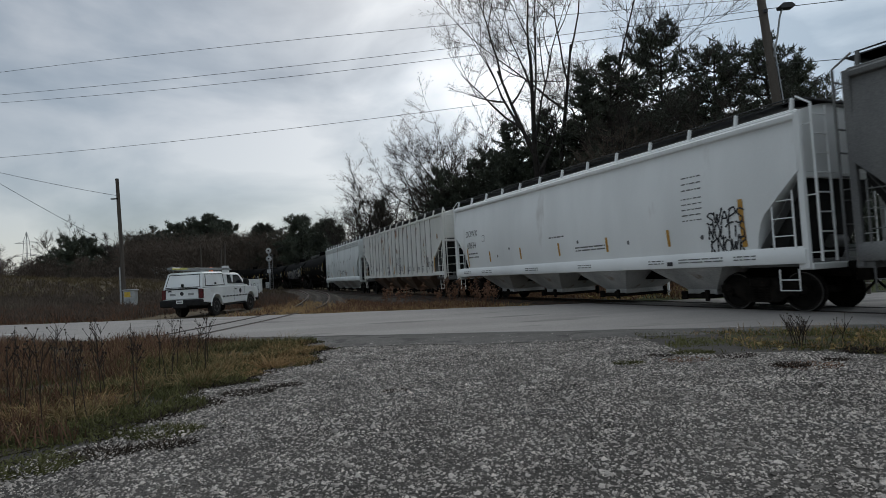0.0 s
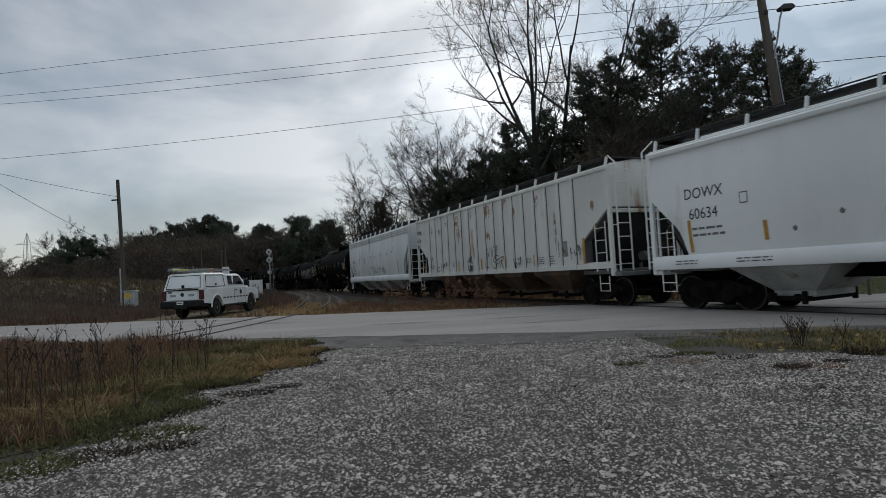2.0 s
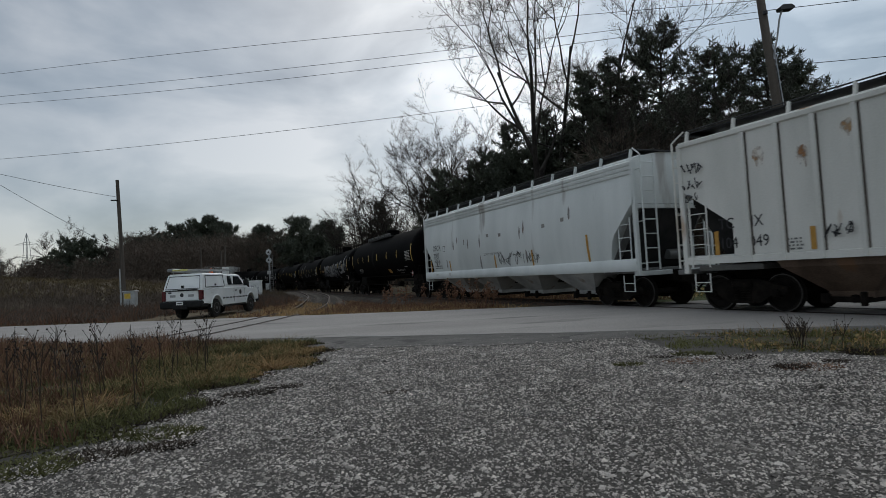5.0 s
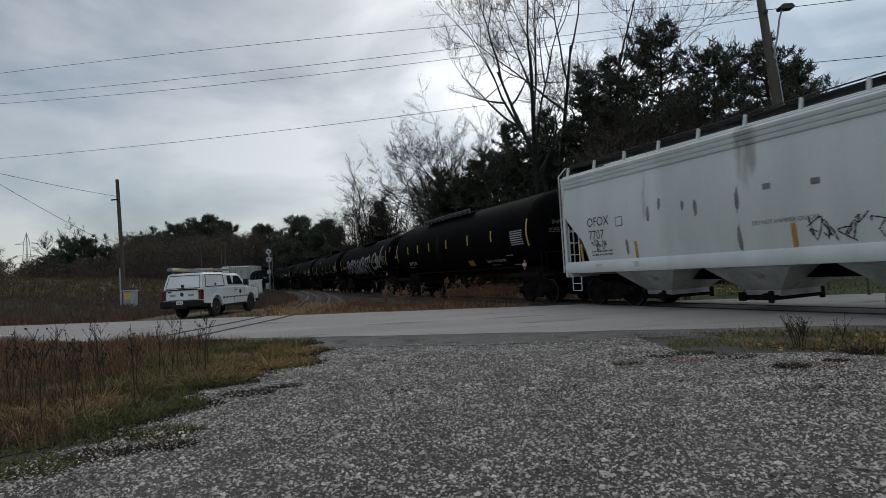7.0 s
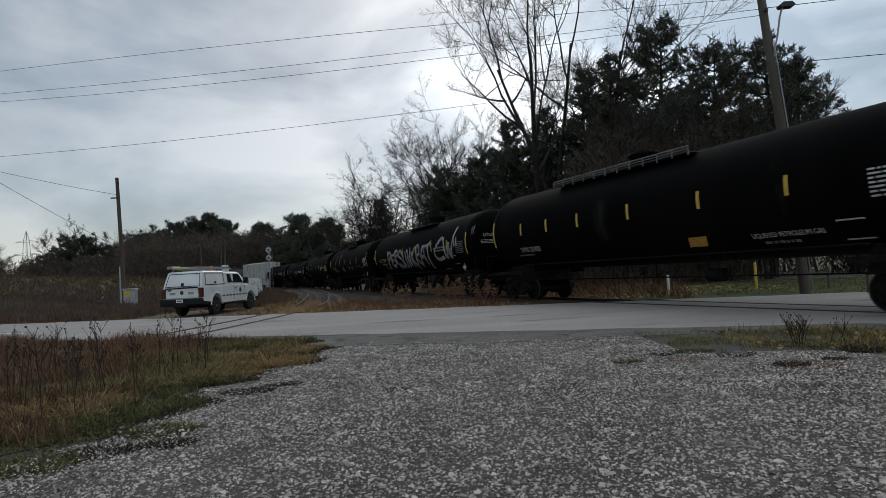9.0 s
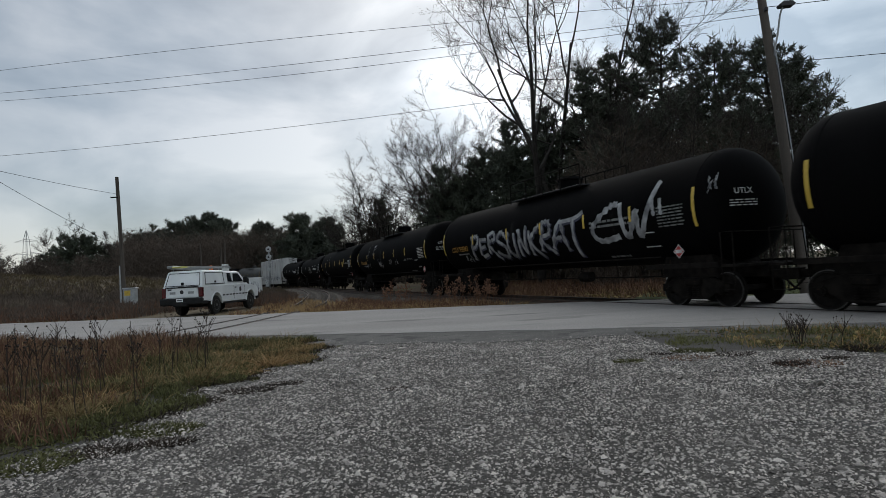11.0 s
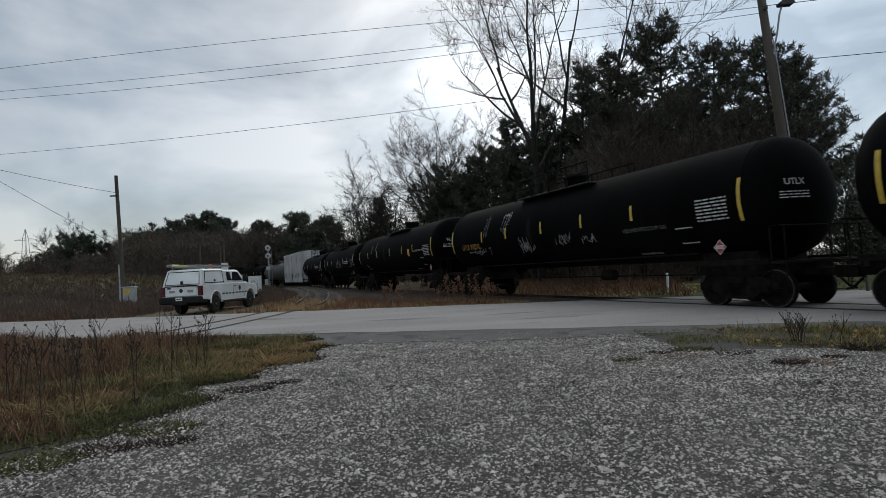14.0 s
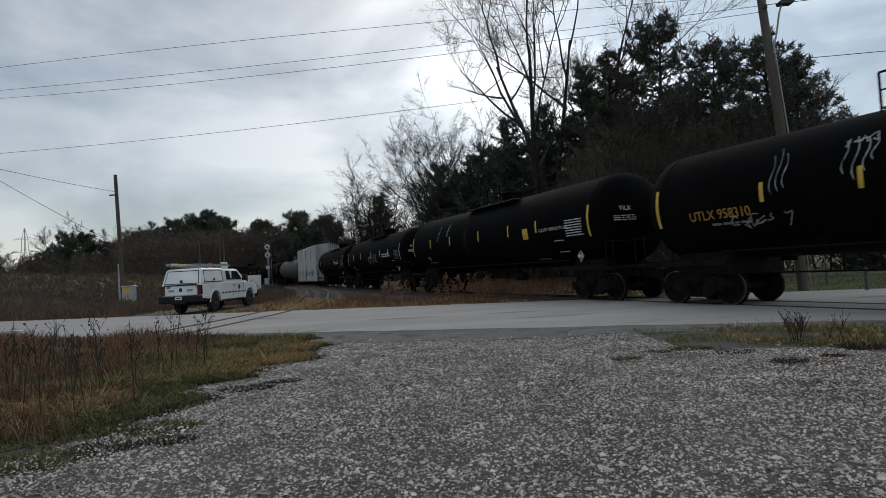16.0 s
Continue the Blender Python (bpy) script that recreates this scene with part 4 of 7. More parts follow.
def build_train():
    rng = random.Random(11)

    def low(x, z):
        return -1.61
    # the dark hopper that is just leaving
    m, l = ends(-18.9, -0.62)
    hopper(l, l / 2 - 2.2, DUSK, 0, "dark grey covered hopper car with ladders", m, "round", 5.0)
    # white bulging hopper
    m, l = ends(-1.1, 16.95)
    car, wall, xe = hopper(l, l / 2 - 2.2, WHITE, 0, "clean white covered hopper car with bulging sides", m, "round")
    decal(car, lettering("DOWX", 0.28), -6.88, 3.08, INK, wall)
    decal(car, lettering("60634", 0.28), -6.90, 2.54, INK, wall)
    decal(car, bars(0.95, 0.34, 2, rng, 0.35), -6.8, 2.08, DIM, wall)
    decal(car, plate(0.22, 0.28), -5.75, 2.80, DIM, wall)
    decal(car, plate(0.17, 0.22), -5.75, 2.80, WHITE, wall, "stencil", 0.010)
    decal(car, bars(0.62, 0.5, 3, rng, 0.2), 5.76, 3.35, DIM, wall)
    decal(car, bars(0.66, 0.72, 5, rng, 0.2), 5.76, 2.66, DIM, wall)
    decal(car, bars(1.5, 0.2, 2, rng, 0.45), 1.49, 1.9, DIM, wall)
    decal(car, bars(0.9, 0.1, 1, rng, 0.5), -0.29, 2.41, DIM, wall)
    for x in (-5.27, -2.77, -0.2, 2.35, 4.88):
        decal(car, plate(0.10, 0.46, 2), x, 1.96, ORANGE, wall, "reflector", 0.010)
    decal(car, plate(0.10, 0.85, 3), -7.35, 1.98, ORANGE, wall, "reflector", 0.010)
    decal(car, plate(0.13, 1.15, 4), 7.2, 2.15, ORANGE, wall, "reflector", 0.012)
    for k, word in enumerate(("SWAPS", "NOLTIS", "KNOWR")):
        decal(car, sprayed(rng, word, 1.05, 0.32, 0.06, 0.04), 6.72, 2.36 - 0.36 * k, INK, wall, "graffiti", 0.014)
    for x, w in ((4.4, 0.6), (5.9, 1.4), (7.2, 0.6), (-7.5, 0.7), (-5.6, 0.9), (-2.0, 0.9), (1.2, 0.7)):
        decal(car, bars(w, 0.15, 2, rng, 0.4), x, 1.30, DIM, low)
    decal(car, plate(0.2, 0.11), 4.9, 1.24, INK, low)
    for x, z in ((3.3, 1.95), (-4.6, 1.95), (-3.6, 2.2), (0.9, 2.15), (6.0, 1.9)):
        decal(car, blot(rng, 0.12, 0.14), x, z, DIM, wall, "stain")
    # ribbed rusty hopper
    m, l = ends(16.95, 34.95)
    car, wall, xe = hopper(l, l / 2 - 2.2, CREAM, 19, "cream ribbed hopper car with rust streaks and graffiti", m, "ribbed")
    decal(car, lettering("TC", 0.27), -7.15, 2.2, INK, wall, lift=0.012)
    decal(car, lettering("IX", 0.27), -6.35, 2.2, INK, wall, lift=0.012)
    decal(car, lettering("104", 0.27), -7.12, 1.72, INK, wall, lift=0.012)
    decal(car, lettering("049", 0.27), -6.33, 1.72, INK, wall, lift=0.012)
    for x, z, w, h, n, mat in ((6.62, 1.8, 0.6, 0.55, 4, SPRAY), (2.77, 1.68, 0.6, 0.55, 4, SPRAY), (-1.57, 1.95, 0.6, 0.4, 4, SPRAY), (-1.5, 1.55, 0.6, 0.4, 4, SPRAY),
                               (-4.6, 1.8, 0.6, 0.35, 3, INK), (-8.0, 3.75, 0.7, 0.35, 4, INK), (-8.05, 3.35, 0.7, 0.3, 4, INK), (-8.1, 3.0, 0.4, 0.25, 3, INK)):
        decal(car, scrawl(rng, w, h, n, 0.045), x, z, mat, wall, "graffiti", 0.068)
    decal(car, sprayed(rng, "GIVLE", 1.15, 0.42, 0.05, 0.05), 0.7, 2.2, INK, wall, "graffiti", 0.068)
    decal(car, sprayed(rng, "LISPR", 1.7, 0.42, 0.055, 0.06), 0.85, 1.72, INK, wall, "graffiti", 0.068)
    for x, h in ((7.03, 0.85), (3.96, 0.45), (1.75, 0.5), (-0.45, 0.5), (-2.9, 0.5), (-5.1, 0.5), (-7.45, 0.6)):
        decal(car, plate(0.12, h), x, 1.45 + h / 2, ORANGE, wall, "reflector", 0.012)
    for x, z, w, h in ((5.13, 1.65, 0.34, 0.34), (4.4, 1.65, 0.5, 0.3), (3.5, 1.7, 0.45, 0.25), (-3.4, 1.8, 0.5, 0.25), (-5.5, 1.6, 0.4, 0.3)):
        decal(car, bars(w, h, 4, rng, 0.5), x, z, DIM, wall, "stencil", 0.012)
    decal(car, plate(0.55, 0.55), 5.85, 2.0, GRIME, wall, "patch", 0.010)
    for x, z, w, h in ((-2.96, 3.8, 0.5, 0.8), (-2.8, 3.2, 0.4, 0.9), (-1.4, 4.05, 0.4, 0.3), (0.3, 4.0, 0.55, 0.7), (0.3, 2.9, 0.4, 0.5), (-4.2, 3.9, 0.4, 0.4), (-5.2, 3.5, 0.3, 0.5), (1.9, 4.1, 0.4, 0.5),
                       (5.45, 2.6, 0.16, 1.6), (5.75, 2.3, 0.3, 0.3), (7.7, 2.6, 0.25, 0.3), (7.6, 3.3, 0.2, 0.4), (4.3, 3.9, 0.3, 0.5), (-6.2, 3.7, 0.3, 0.5), (2.6, 3.6, 0.2, 0.8)):
        decal(car, smear(rng, w, h), x, z, RUST, wall, "rust_stain", 0.008)
    # grimy white hopper
    m, l = ends(34.95, 52.35)
    car, wall, xe = hopper(l, l / 2 - 2.2, WHITE2, 0, "grimy white covered hopper car with graffiti", m, "round", lips=3)
    decal(car, lettering("OFOX", 0.29), -6.55, 2.74, INK, wall)
    decal(car, lettering("7707", 0.29), -6.66, 2.32, INK, wall)
    decal(car, scrawl(rng, 0.7, 0.34, 4, 0.035), -6.6, 2.0, INK, wall, "graffiti", 0.012)
    decal(car, bars(0.95, 0.22, 2, rng, 0.45), -6.48, 1.74, DIM, wall)
    decal(car, plate(0.3, 0.3), -5.6, 2.66, DIM, wall)
    decal(car, plate(0.24, 0.24), -5.6, 2.66, WHITE2, wall, "stencil", 0.010)
    decal(car, scrawl(rng, 3.2, 0.62, 10, 0.04), 1.6, 1.86, INK, wall, "graffiti", 0.012, "long black sprayed tag")
    decal(car, lettering("DO NOT HAMMER ON CAR", 0.10), -0.45, 2.13, DIM, wall)
    for x, h in ((-7.45, 0.6), (-5.0, 0.5), (-0.27, 0.55), (2.7, 0.6), (6.1, 0.9)):
        decal(car, plate(0.11, h, 2), x, 1.5 + h / 2, ORANGE, wall, "reflector", 0.010)
    for x, z, h in ((-4.43, 2.75, 0.5), (-4.0, 3.0, 0.4), (-3.2, 2.85, 0.3), (-2.78, 2.72, 0.5), (-1.58, 2.75, 0.7), (-5.35, 1.85, 0.6), (1.9, 2.85, 0.5), (2.2, 3.0, 0.6), (5.2, 3.2, 0.5), (-1.6, 1.8, 0.7), (2.3, 1.9, 0.6)):
        decal(car, blot(rng, 0.13, h), x, z, GRIME, wall, "stain", 0.006)
    for x, z in ((-0.8, 2.96), (3.6, 2.95), (4.8, 3.05), (0.3, 2.9)):
        decal(car, plate(0.2, 0.14), x, z, GRIME, wall, "stain", 0.006)
    decal(car, plate(0.3, 0.09), -6.6, 1.34, PALE, low)
    decal(car, plate(0.22, 0.14), -5.0, 1.34, PALE, low)
    # tank cars
    cuts = [54.5, 73.35, 92.3, 111.45, 130.75, 149.0, 167.0]
    tops = [(1.62, 2.84), (1.55, 2.74), (1.53, 2.72), (1.55, 2.74), (1.5, 2.70), (1.5, 2.70)]
    words = ["SHPX 224423", "UTLX 958383", "UTLX 958310", "TILX", "UTLX", "UTLX"]
    looks = ("black gas tank car with orange hazard panel", "black tank car with large white graffiti", "black tank car with small white tags",
             "black tank car with yellow hazard panel", "plain black tank car", "plain black tank car")
    for k in range(6):
        l, m = cuts[k + 1] - cuts[k], (cuts[k] + cuts[k + 1]) / 2
        r, zc = tops[k]
        marks = ((-5.9, -4.2, -2.4, 0.0, 2.57, 4.95), (-4.8, -1.7, 0.8, 3.4, 5.6), (-5.1, -3.0, -0.4, 2.0, 4.4), (-5.6, -3.0, 0.2, 2.9, 5.0))[min(k, 3)]
        car, wall, xe = tank(l, l / 2 - 2.1, r, zc, m, looks[k], k, rail_len=3.1 if k == 0 else 2.35, spins=k < 4, marks=marks, rail_x=-1.2 if k == 0 else -0.4 if k == 2 else 0.4, rail_h=0.15 if k == 0 else 0.72, ticks=YELLOW if k < 4 else PALE)
        tone = ORANGE if k in (1, 2) else PALE
        decal(car, lettering(words[k], 0.24 if k in (1, 2) else 0.19), -6.3 if k else -5.6, zc - 0.38 if k in (1, 2) else zc - 0.8, tone, wall)
        decal(car, bars(1.1, 0.1, 1, rng, 0.6), -6.0, zc - 0.62 if k in (1, 2) else zc - 1.0, DIM, wall)
        decal(car, bars(0.95, 0.62, 7, rng, 0.45), xe - 1.65, zc - 0.2, PALE if k in (0, 2, 3) else DIM, wall)
        decal(car, lettering("LIQUEFIED PETROLEUM GAS", 0.11) if k in (0, 2, 3) else bars(2.0, 0.3, 2, rng, 0.5), xe - 4.1 if k != 3 else xe - 2.9, zc - (1.05 if k == 0 else 0.5 if k == 2 else 0.15), PALE if k not in (1, 2) else DIM, wall)
        decal(car, bars(0.9, 0.1, 1, rng, 0.6), xe - 4.3, zc - 1.22, DIM, wall)
        for a, b, c, d in ((-0.28, 0.28, 0.22, 0.19), (-0.28, 0.28, -0.19, -0.22), (-0.28, -0.25, 0.22, -0.22), (0.25, 0.28, 0.22, -0.22)):
            decal(car, ([(a, c), (b, c), (b, d), (a, d)], [(0, 1, 2, 3)]), xe - 2.65, zc - (1.07 if k == 0 else 0.8), PALE, wall)
        diamond = ([(-0.19, 0), (0, -0.2), (0.19, 0), (0, 0.2)], [(0, 1, 2, 3)])
        decal(car, diamond, xe - 1.65, 1.54, PALE, low, "placard", -0.33)
        decal(car, ([(a * 0.86, b * 0.86) for a, b in diamond[0]], diamond[1]), xe - 1.65, 1.54, RED, low, "placard_face", -0.325)
        decal(car, plate(0.24, 0.1), xe - 1.65, 1.54, PALE, low, "placard_band", -0.32)
        # marks on the tank's leading head
        for word, dz, hh in ((lettering(words[k].split()[0], 0.15), 0.25, 0), (bars(0.7, 0.2, 3, rng, 0.4), -0.05, 0)):
            vs, fs = word
            pts = []
            for a, b in vs:
                y, z = -0.75 + a, dz + b
                q = min((y * y + z * z) / (r * r), 0.98)
                pts.append((xe - 0.75 + 0.95 * math.sqrt(1 - q) + 0.014, y, zc + z))
            part("stencil", Shape().add(pts, fs), PALE if k else DIM, car, smooth=0)
        if k == 0:
            decal(car, ([(-0.36, -0.13), (0.22, -0.13), (0.36, 0.13), (-0.22, 0.13)], [(0, 1, 2, 3)]), 2.15, 1.78, ORANGE, wall, "hazard_panel", 0.012)
        if k == 3:
            decal(car, plate(0.38, 0.42, 3), 4.2, zc - 0.2, YELLOW, wall, "hazard_panel", 0.012)
        if k == 1:
            decal(car, sprayed(random.Random(5), "PERSUNKRAT", 8.2, 0.95, 0.34, 0.06, 0.12), -1.02, zc - 0.40, SPRAYB, wall, "graffiti", 0.010, "dark blue sprayed shadow")
            decal(car, sprayed(random.Random(5), "PERSUNKRAT", 8.2, 0.95, 0.22, 0.06, 0.12), -1.05, zc - 0.36, SPRAYW, wall, "graffiti", 0.014, "large white sprayed letters")
            decal(car, sprayed(random.Random(6), "CW", 2.7, 1.1, 0.28, 0.03, 0.1), 5.05, zc - 0.28, SPRAYW, wall, "graffiti", 0.012, "large white sprayed letters")
            for x in (6.5, 6.78):
                decal(car, ribbon([(0.01 * u, 0.22 - 0.08 * u) for u in range(7)], 0.18), x, zc + 0.12, SPRAYW, wall, "graffiti", 0.012)
            decal(car, scrawl(rng, 1.3, 0.36, 5, 0.04), -5.4, zc - 0.85, SPRAYW, wall, "graffiti", 0.012)
            decal(car, scrawl(rng, 0.7, 0.6, 4, 0.04), xe - 0.5, zc + 0.5, SPRAYW, lambda x, z: wall(x, z) * 0.93, "graffiti", 0.012)
        if k == 2:
            for x, z, w, h, n in ((-5.3, 2.08, 1.6, 0.34, 5), (-1.7, 2.15, 0.7, 0.7, 4), (-1.5, 2.1, 1.0, 0.4, 3), (0.85, 2.22, 1.0, 0.45, 5), (2.15, 2.14, 0.8, 0.34, 4), (-3.05, 3.5, 0.7, 0.25, 3)):
                decal(car, scrawl(rng, w, h, n, 0.04), x, z, SPRAYW, wall, "graffiti", 0.012)
            for x, z, h in ((-4.85, 3.1, 0.9), (-4.7, 3.2, 1.0), (-4.55, 3.15, 0.8), (-3.3, 3.2, 0.7), (-3.1, 3.15, 0.9), (-2.9, 3.2, 0.7), (-2.75, 3.3, 0.5)):
                decal(car, ribbon([(0.06 * math.sin(u), h / 2 - h * u / 6) for u in range(7)], 0.035), x, z, SPRAYW, wall, "paint_run", 0.012)
        if k == 3:
            for x, z, h in ((-4.6, 3.15, 0.7), (-4.45, 3.2, 0.8), (-3.4, 3.3, 0.6), (-3.3, 3.35, 0.7)):
                decal(car, ribbon([(0.05 * math.sin(u), h / 2 - h * u / 6) for u in range(7)], 0.04), x, z, SPRAYW, wall, "paint_run", 0.012)
        if k == 4:
            decal(car, sprayed(rng, "KRTUNE", 2.6, 0.5, 0.09), 0.6, zc - 0.3, DIM, wall, "graffiti", 0.012)
    boxcar(17.2, 6.6, 175.6)
    cut = 184.2
    for k in range(8):
        tank(18.2, 7.0, 1.5, 2.72, cut + 9.1, "dull dark grey tank car" if k < 1 else "plain black tank car", 20 + k, GREYTANK if k < 1 else None, spins=False)
        cut += 18.2


SPRAYB = surf("blue_spray_paint", (0.012, 0.012, 0.03), (0.03, 0.03, 0.06), 1.2, 0.6, 0, 0, 30)
SPRAYW = surf("white_spray_paint", (0.10, 0.10, 0.105), (0.40, 0.405, 0.41), 2.6, 0.6, 0, 0, 30, grain=0.08)


build_train()


# ---- plants ----
BARK = surf("grey_brown_bark", (0.016, 0.0135, 0.0115), (0.036, 0.031, 0.027), 3, 0.9, 0, 0.3, 40, random_tone=0.2)
TWIG = surf("bare_twigs", (0.030, 0.024, 0.020), (0.06, 0.048, 0.04), 0.5, 0.9, 0, 0, 30, random_tone=0.3)
NEEDLE = surf("pine_needles", (0.026, 0.033, 0.021), (0.062, 0.072, 0.046), 0.5, 0.7, 0, 0, 30, random_tone=0.35)
BRUSH = surf("dead_brush", (0.060, 0.046, 0.037), (0.11, 0.085, 0.066), 0.3, 0.9, 0, 0, 30, random_tone=0.35)
RUST_WEED = surf("russet_weeds", (0.112, 0.056, 0.035), (0.21, 0.115, 0.070), 0.8, 0.9, 0, 0, 30, random_tone=0.4)
STRAW = surf("dry_straw_grass", (0.17, 0.12, 0.055), (0.27, 0.20, 0.10), 0.8, 0.9, 0, 0, 30, random_tone=0.35)
TAWNY = surf("tawny_dead_grass", (0.26, 0.162, 0.075), (0.40, 0.268, 0.130), 0.8, 0.9, 0, 0, 30, random_tone=0.35)
GREEN = surf("late_green_grass", (0.062, 0.064, 0.022), (0.140, 0.136, 0.052), 0.8, 0.85, 0, 0, 30, random_tone=0.4)
FIELD = surf("faded_field_grass", (0.055, 0.040, 0.022), (0.10, 0.075, 0.040), 0.06, 0.9, 0, 0, 30, random_tone=0.35)
STALK = surf("dark_weed_stalks", (0.030, 0.022, 0.017), (0.06, 0.045, 0.034), 2, 0.9, 0, 0, 30, random_tone=0.3)
LEAF = surf("fallen_yellow_leaves", (0.26, 0.17, 0.05), (0.38, 0.30, 0.14), 2, 0.85, 0, 0, 30, random_tone=0.35)


def unit(v):
    return v / np.maximum(np.linalg.norm(v, axis=-1, keepdims=True), 1e-6)


def blade_mesh(name, base, d, length, width, material, rng, bend=0.0, needle=False):
    """Thin tapering blades, two faces each, from arrays."""
    n = len(base)
    d = unit(d)
    side = unit(np.cross(d, unit(rng.normal(size=(n, 3)))))
    length, width = np.broadcast_to(length, n)[:, None], np.broadcast_to(width, n)[:, None]
    droop = np.zeros((n, 3))
    droop[:, :2] = rng.normal(size=(n, 2)) * bend
    mid = base + d * length * 0.55 + droop * length * 0.3
    tip = base + d * length + droop * length
    tip[:, 2] -= np.linalg.norm(droop, axis=1) * length[:, 0] * 0.4
    if needle:
        v = np.stack([base - side * width / 2, base + side * width / 2, tip], 1).reshape(-1, 3)
        return raw_mesh(name, v, np.arange(n * 3).reshape(-1, 3), material)
    v = np.stack([base - side * width / 2, base + side * width / 2, mid + side * width * 0.4, mid - side * width * 0.4, tip], 1).reshape(-1, 3)
    i = np.arange(n)[:, None] * 5
    f = np.concatenate([i + [0, 1, 2], i + [0, 2, 3], i + [3, 2, 4]], 1).reshape(-1, 3)
    return raw_mesh(name, v, f, material)


def tree_bare(label, base, height, spread, seed, stems=1, depth=4, lean=(0, 0), twig=0.022, fork=0.3, per_tip=12, thick=1.0):
    rng, npr = random.Random(seed), np.random.default_rng(seed)
    limbs, tips = Shape(), []

    def grow(p, d, length, r, level):
        pts, rad = [p], [r]
        n = 5 if level < 2 else 3
        for k in range(n):
            d = (d + Vector((rng.gauss(0, 0.085), rng.gauss(0, 0.085), rng.gauss(0.04, 0.06)))).normalized()
            p = p + d * (length / n)
            pts.append(p)
            rad.append(r * (1 - (0.72 if level < 2 else 0.6) * (k + 1) / n))
        limbs.tube(pts, rad, (8, 6, 4, 3, 3)[min(level, 4)], caps=False)
        if level >= depth - 1:
            for q in pts[1:]:
                tips.append((q, d, length))
        if level >= depth:
            return
        kids = (rng.choice((4, 5)), rng.choice((3, 4)), rng.choice((3, 4)), 3)[min(level, 3)]
        for k in range(kids):
            f = fork + (1 - fork) * (k + 0.6) / kids
            i = min(int(f * n), n - 1)
            q = pts[i].lerp(pts[i + 1], f * n - i)
            az, tilt = rng.uniform(0, 2 * math.pi), radians(rng.uniform(30, 68) if k < kids - 1 else rng.uniform(8, 22))
            a = d.cross(Vector((math.cos(az), math.sin(az), 0.3))).normalized()
            c = (Matrix.Rotation(tilt, 3, a) @ d)
            c = Vector((c.x * spread, c.y * spread, c.z + 0.12)).normalized()
            grow(q, c, length * rng.uniform(0.42, 0.66) * (0.85 if level == 0 else 1.0), max(rad[i] * rng.uniform(0.58, 0.82), 0.015), level + 1)
    for s in range(stems):
        a = rng.uniform(0, 6.28)
        off = Vector((math.cos(a), math.sin(a), 0)) * (0.35 * s)
        d = Vector((lean[0] + 0.12 * math.cos(a) * min(s + stems - 1, 2), lean[1] + 0.12 * math.sin(a) * min(s + stems - 1, 2), 1)).normalized()
        grow(off, d, height * rng.uniform(0.55, 0.68), 0.011 * height * thick * rng.uniform(0.8, 1.1), 0)
    t = thing("tree", label, "tree", Matrix.Translation(base), group="bare trees")
    part("trunk", limbs, BARK, t)
    k = np.repeat(np.arange(len(tips)), per_tip)
    p = np.array([q[0] for q in tips])[k] + npr.normal(size=(len(k), 3)) * 0.05
    d = unit(np.array([q[1] for q in tips])[k]) + npr.normal(size=(len(k), 3)) * 0.55 + [0, 0, 0.15]
    l = np.array([q[2] for q in tips])[k] * npr.uniform(0.25, 0.62, len(k))
    d = unit(d)
    for _ in range(2):
        j = np.arange(len(p))
        p = np.concatenate([p, p + d * (l * npr.uniform(0.3, 0.95, len(p)))[:, None]])
        d = np.concatenate([d, unit(d + npr.normal(size=d.shape) * 0.42 + [0, 0, 0.1])])
        l = np.concatenate([l, l[j] * npr.uniform(0.4, 0.7, len(j))])
    ob = part("crown", blade_mesh("crown", p, d, l, twig, TWIG, npr, 0.05, True), None, t)
    ob["kind"] = "stuff"
    return t


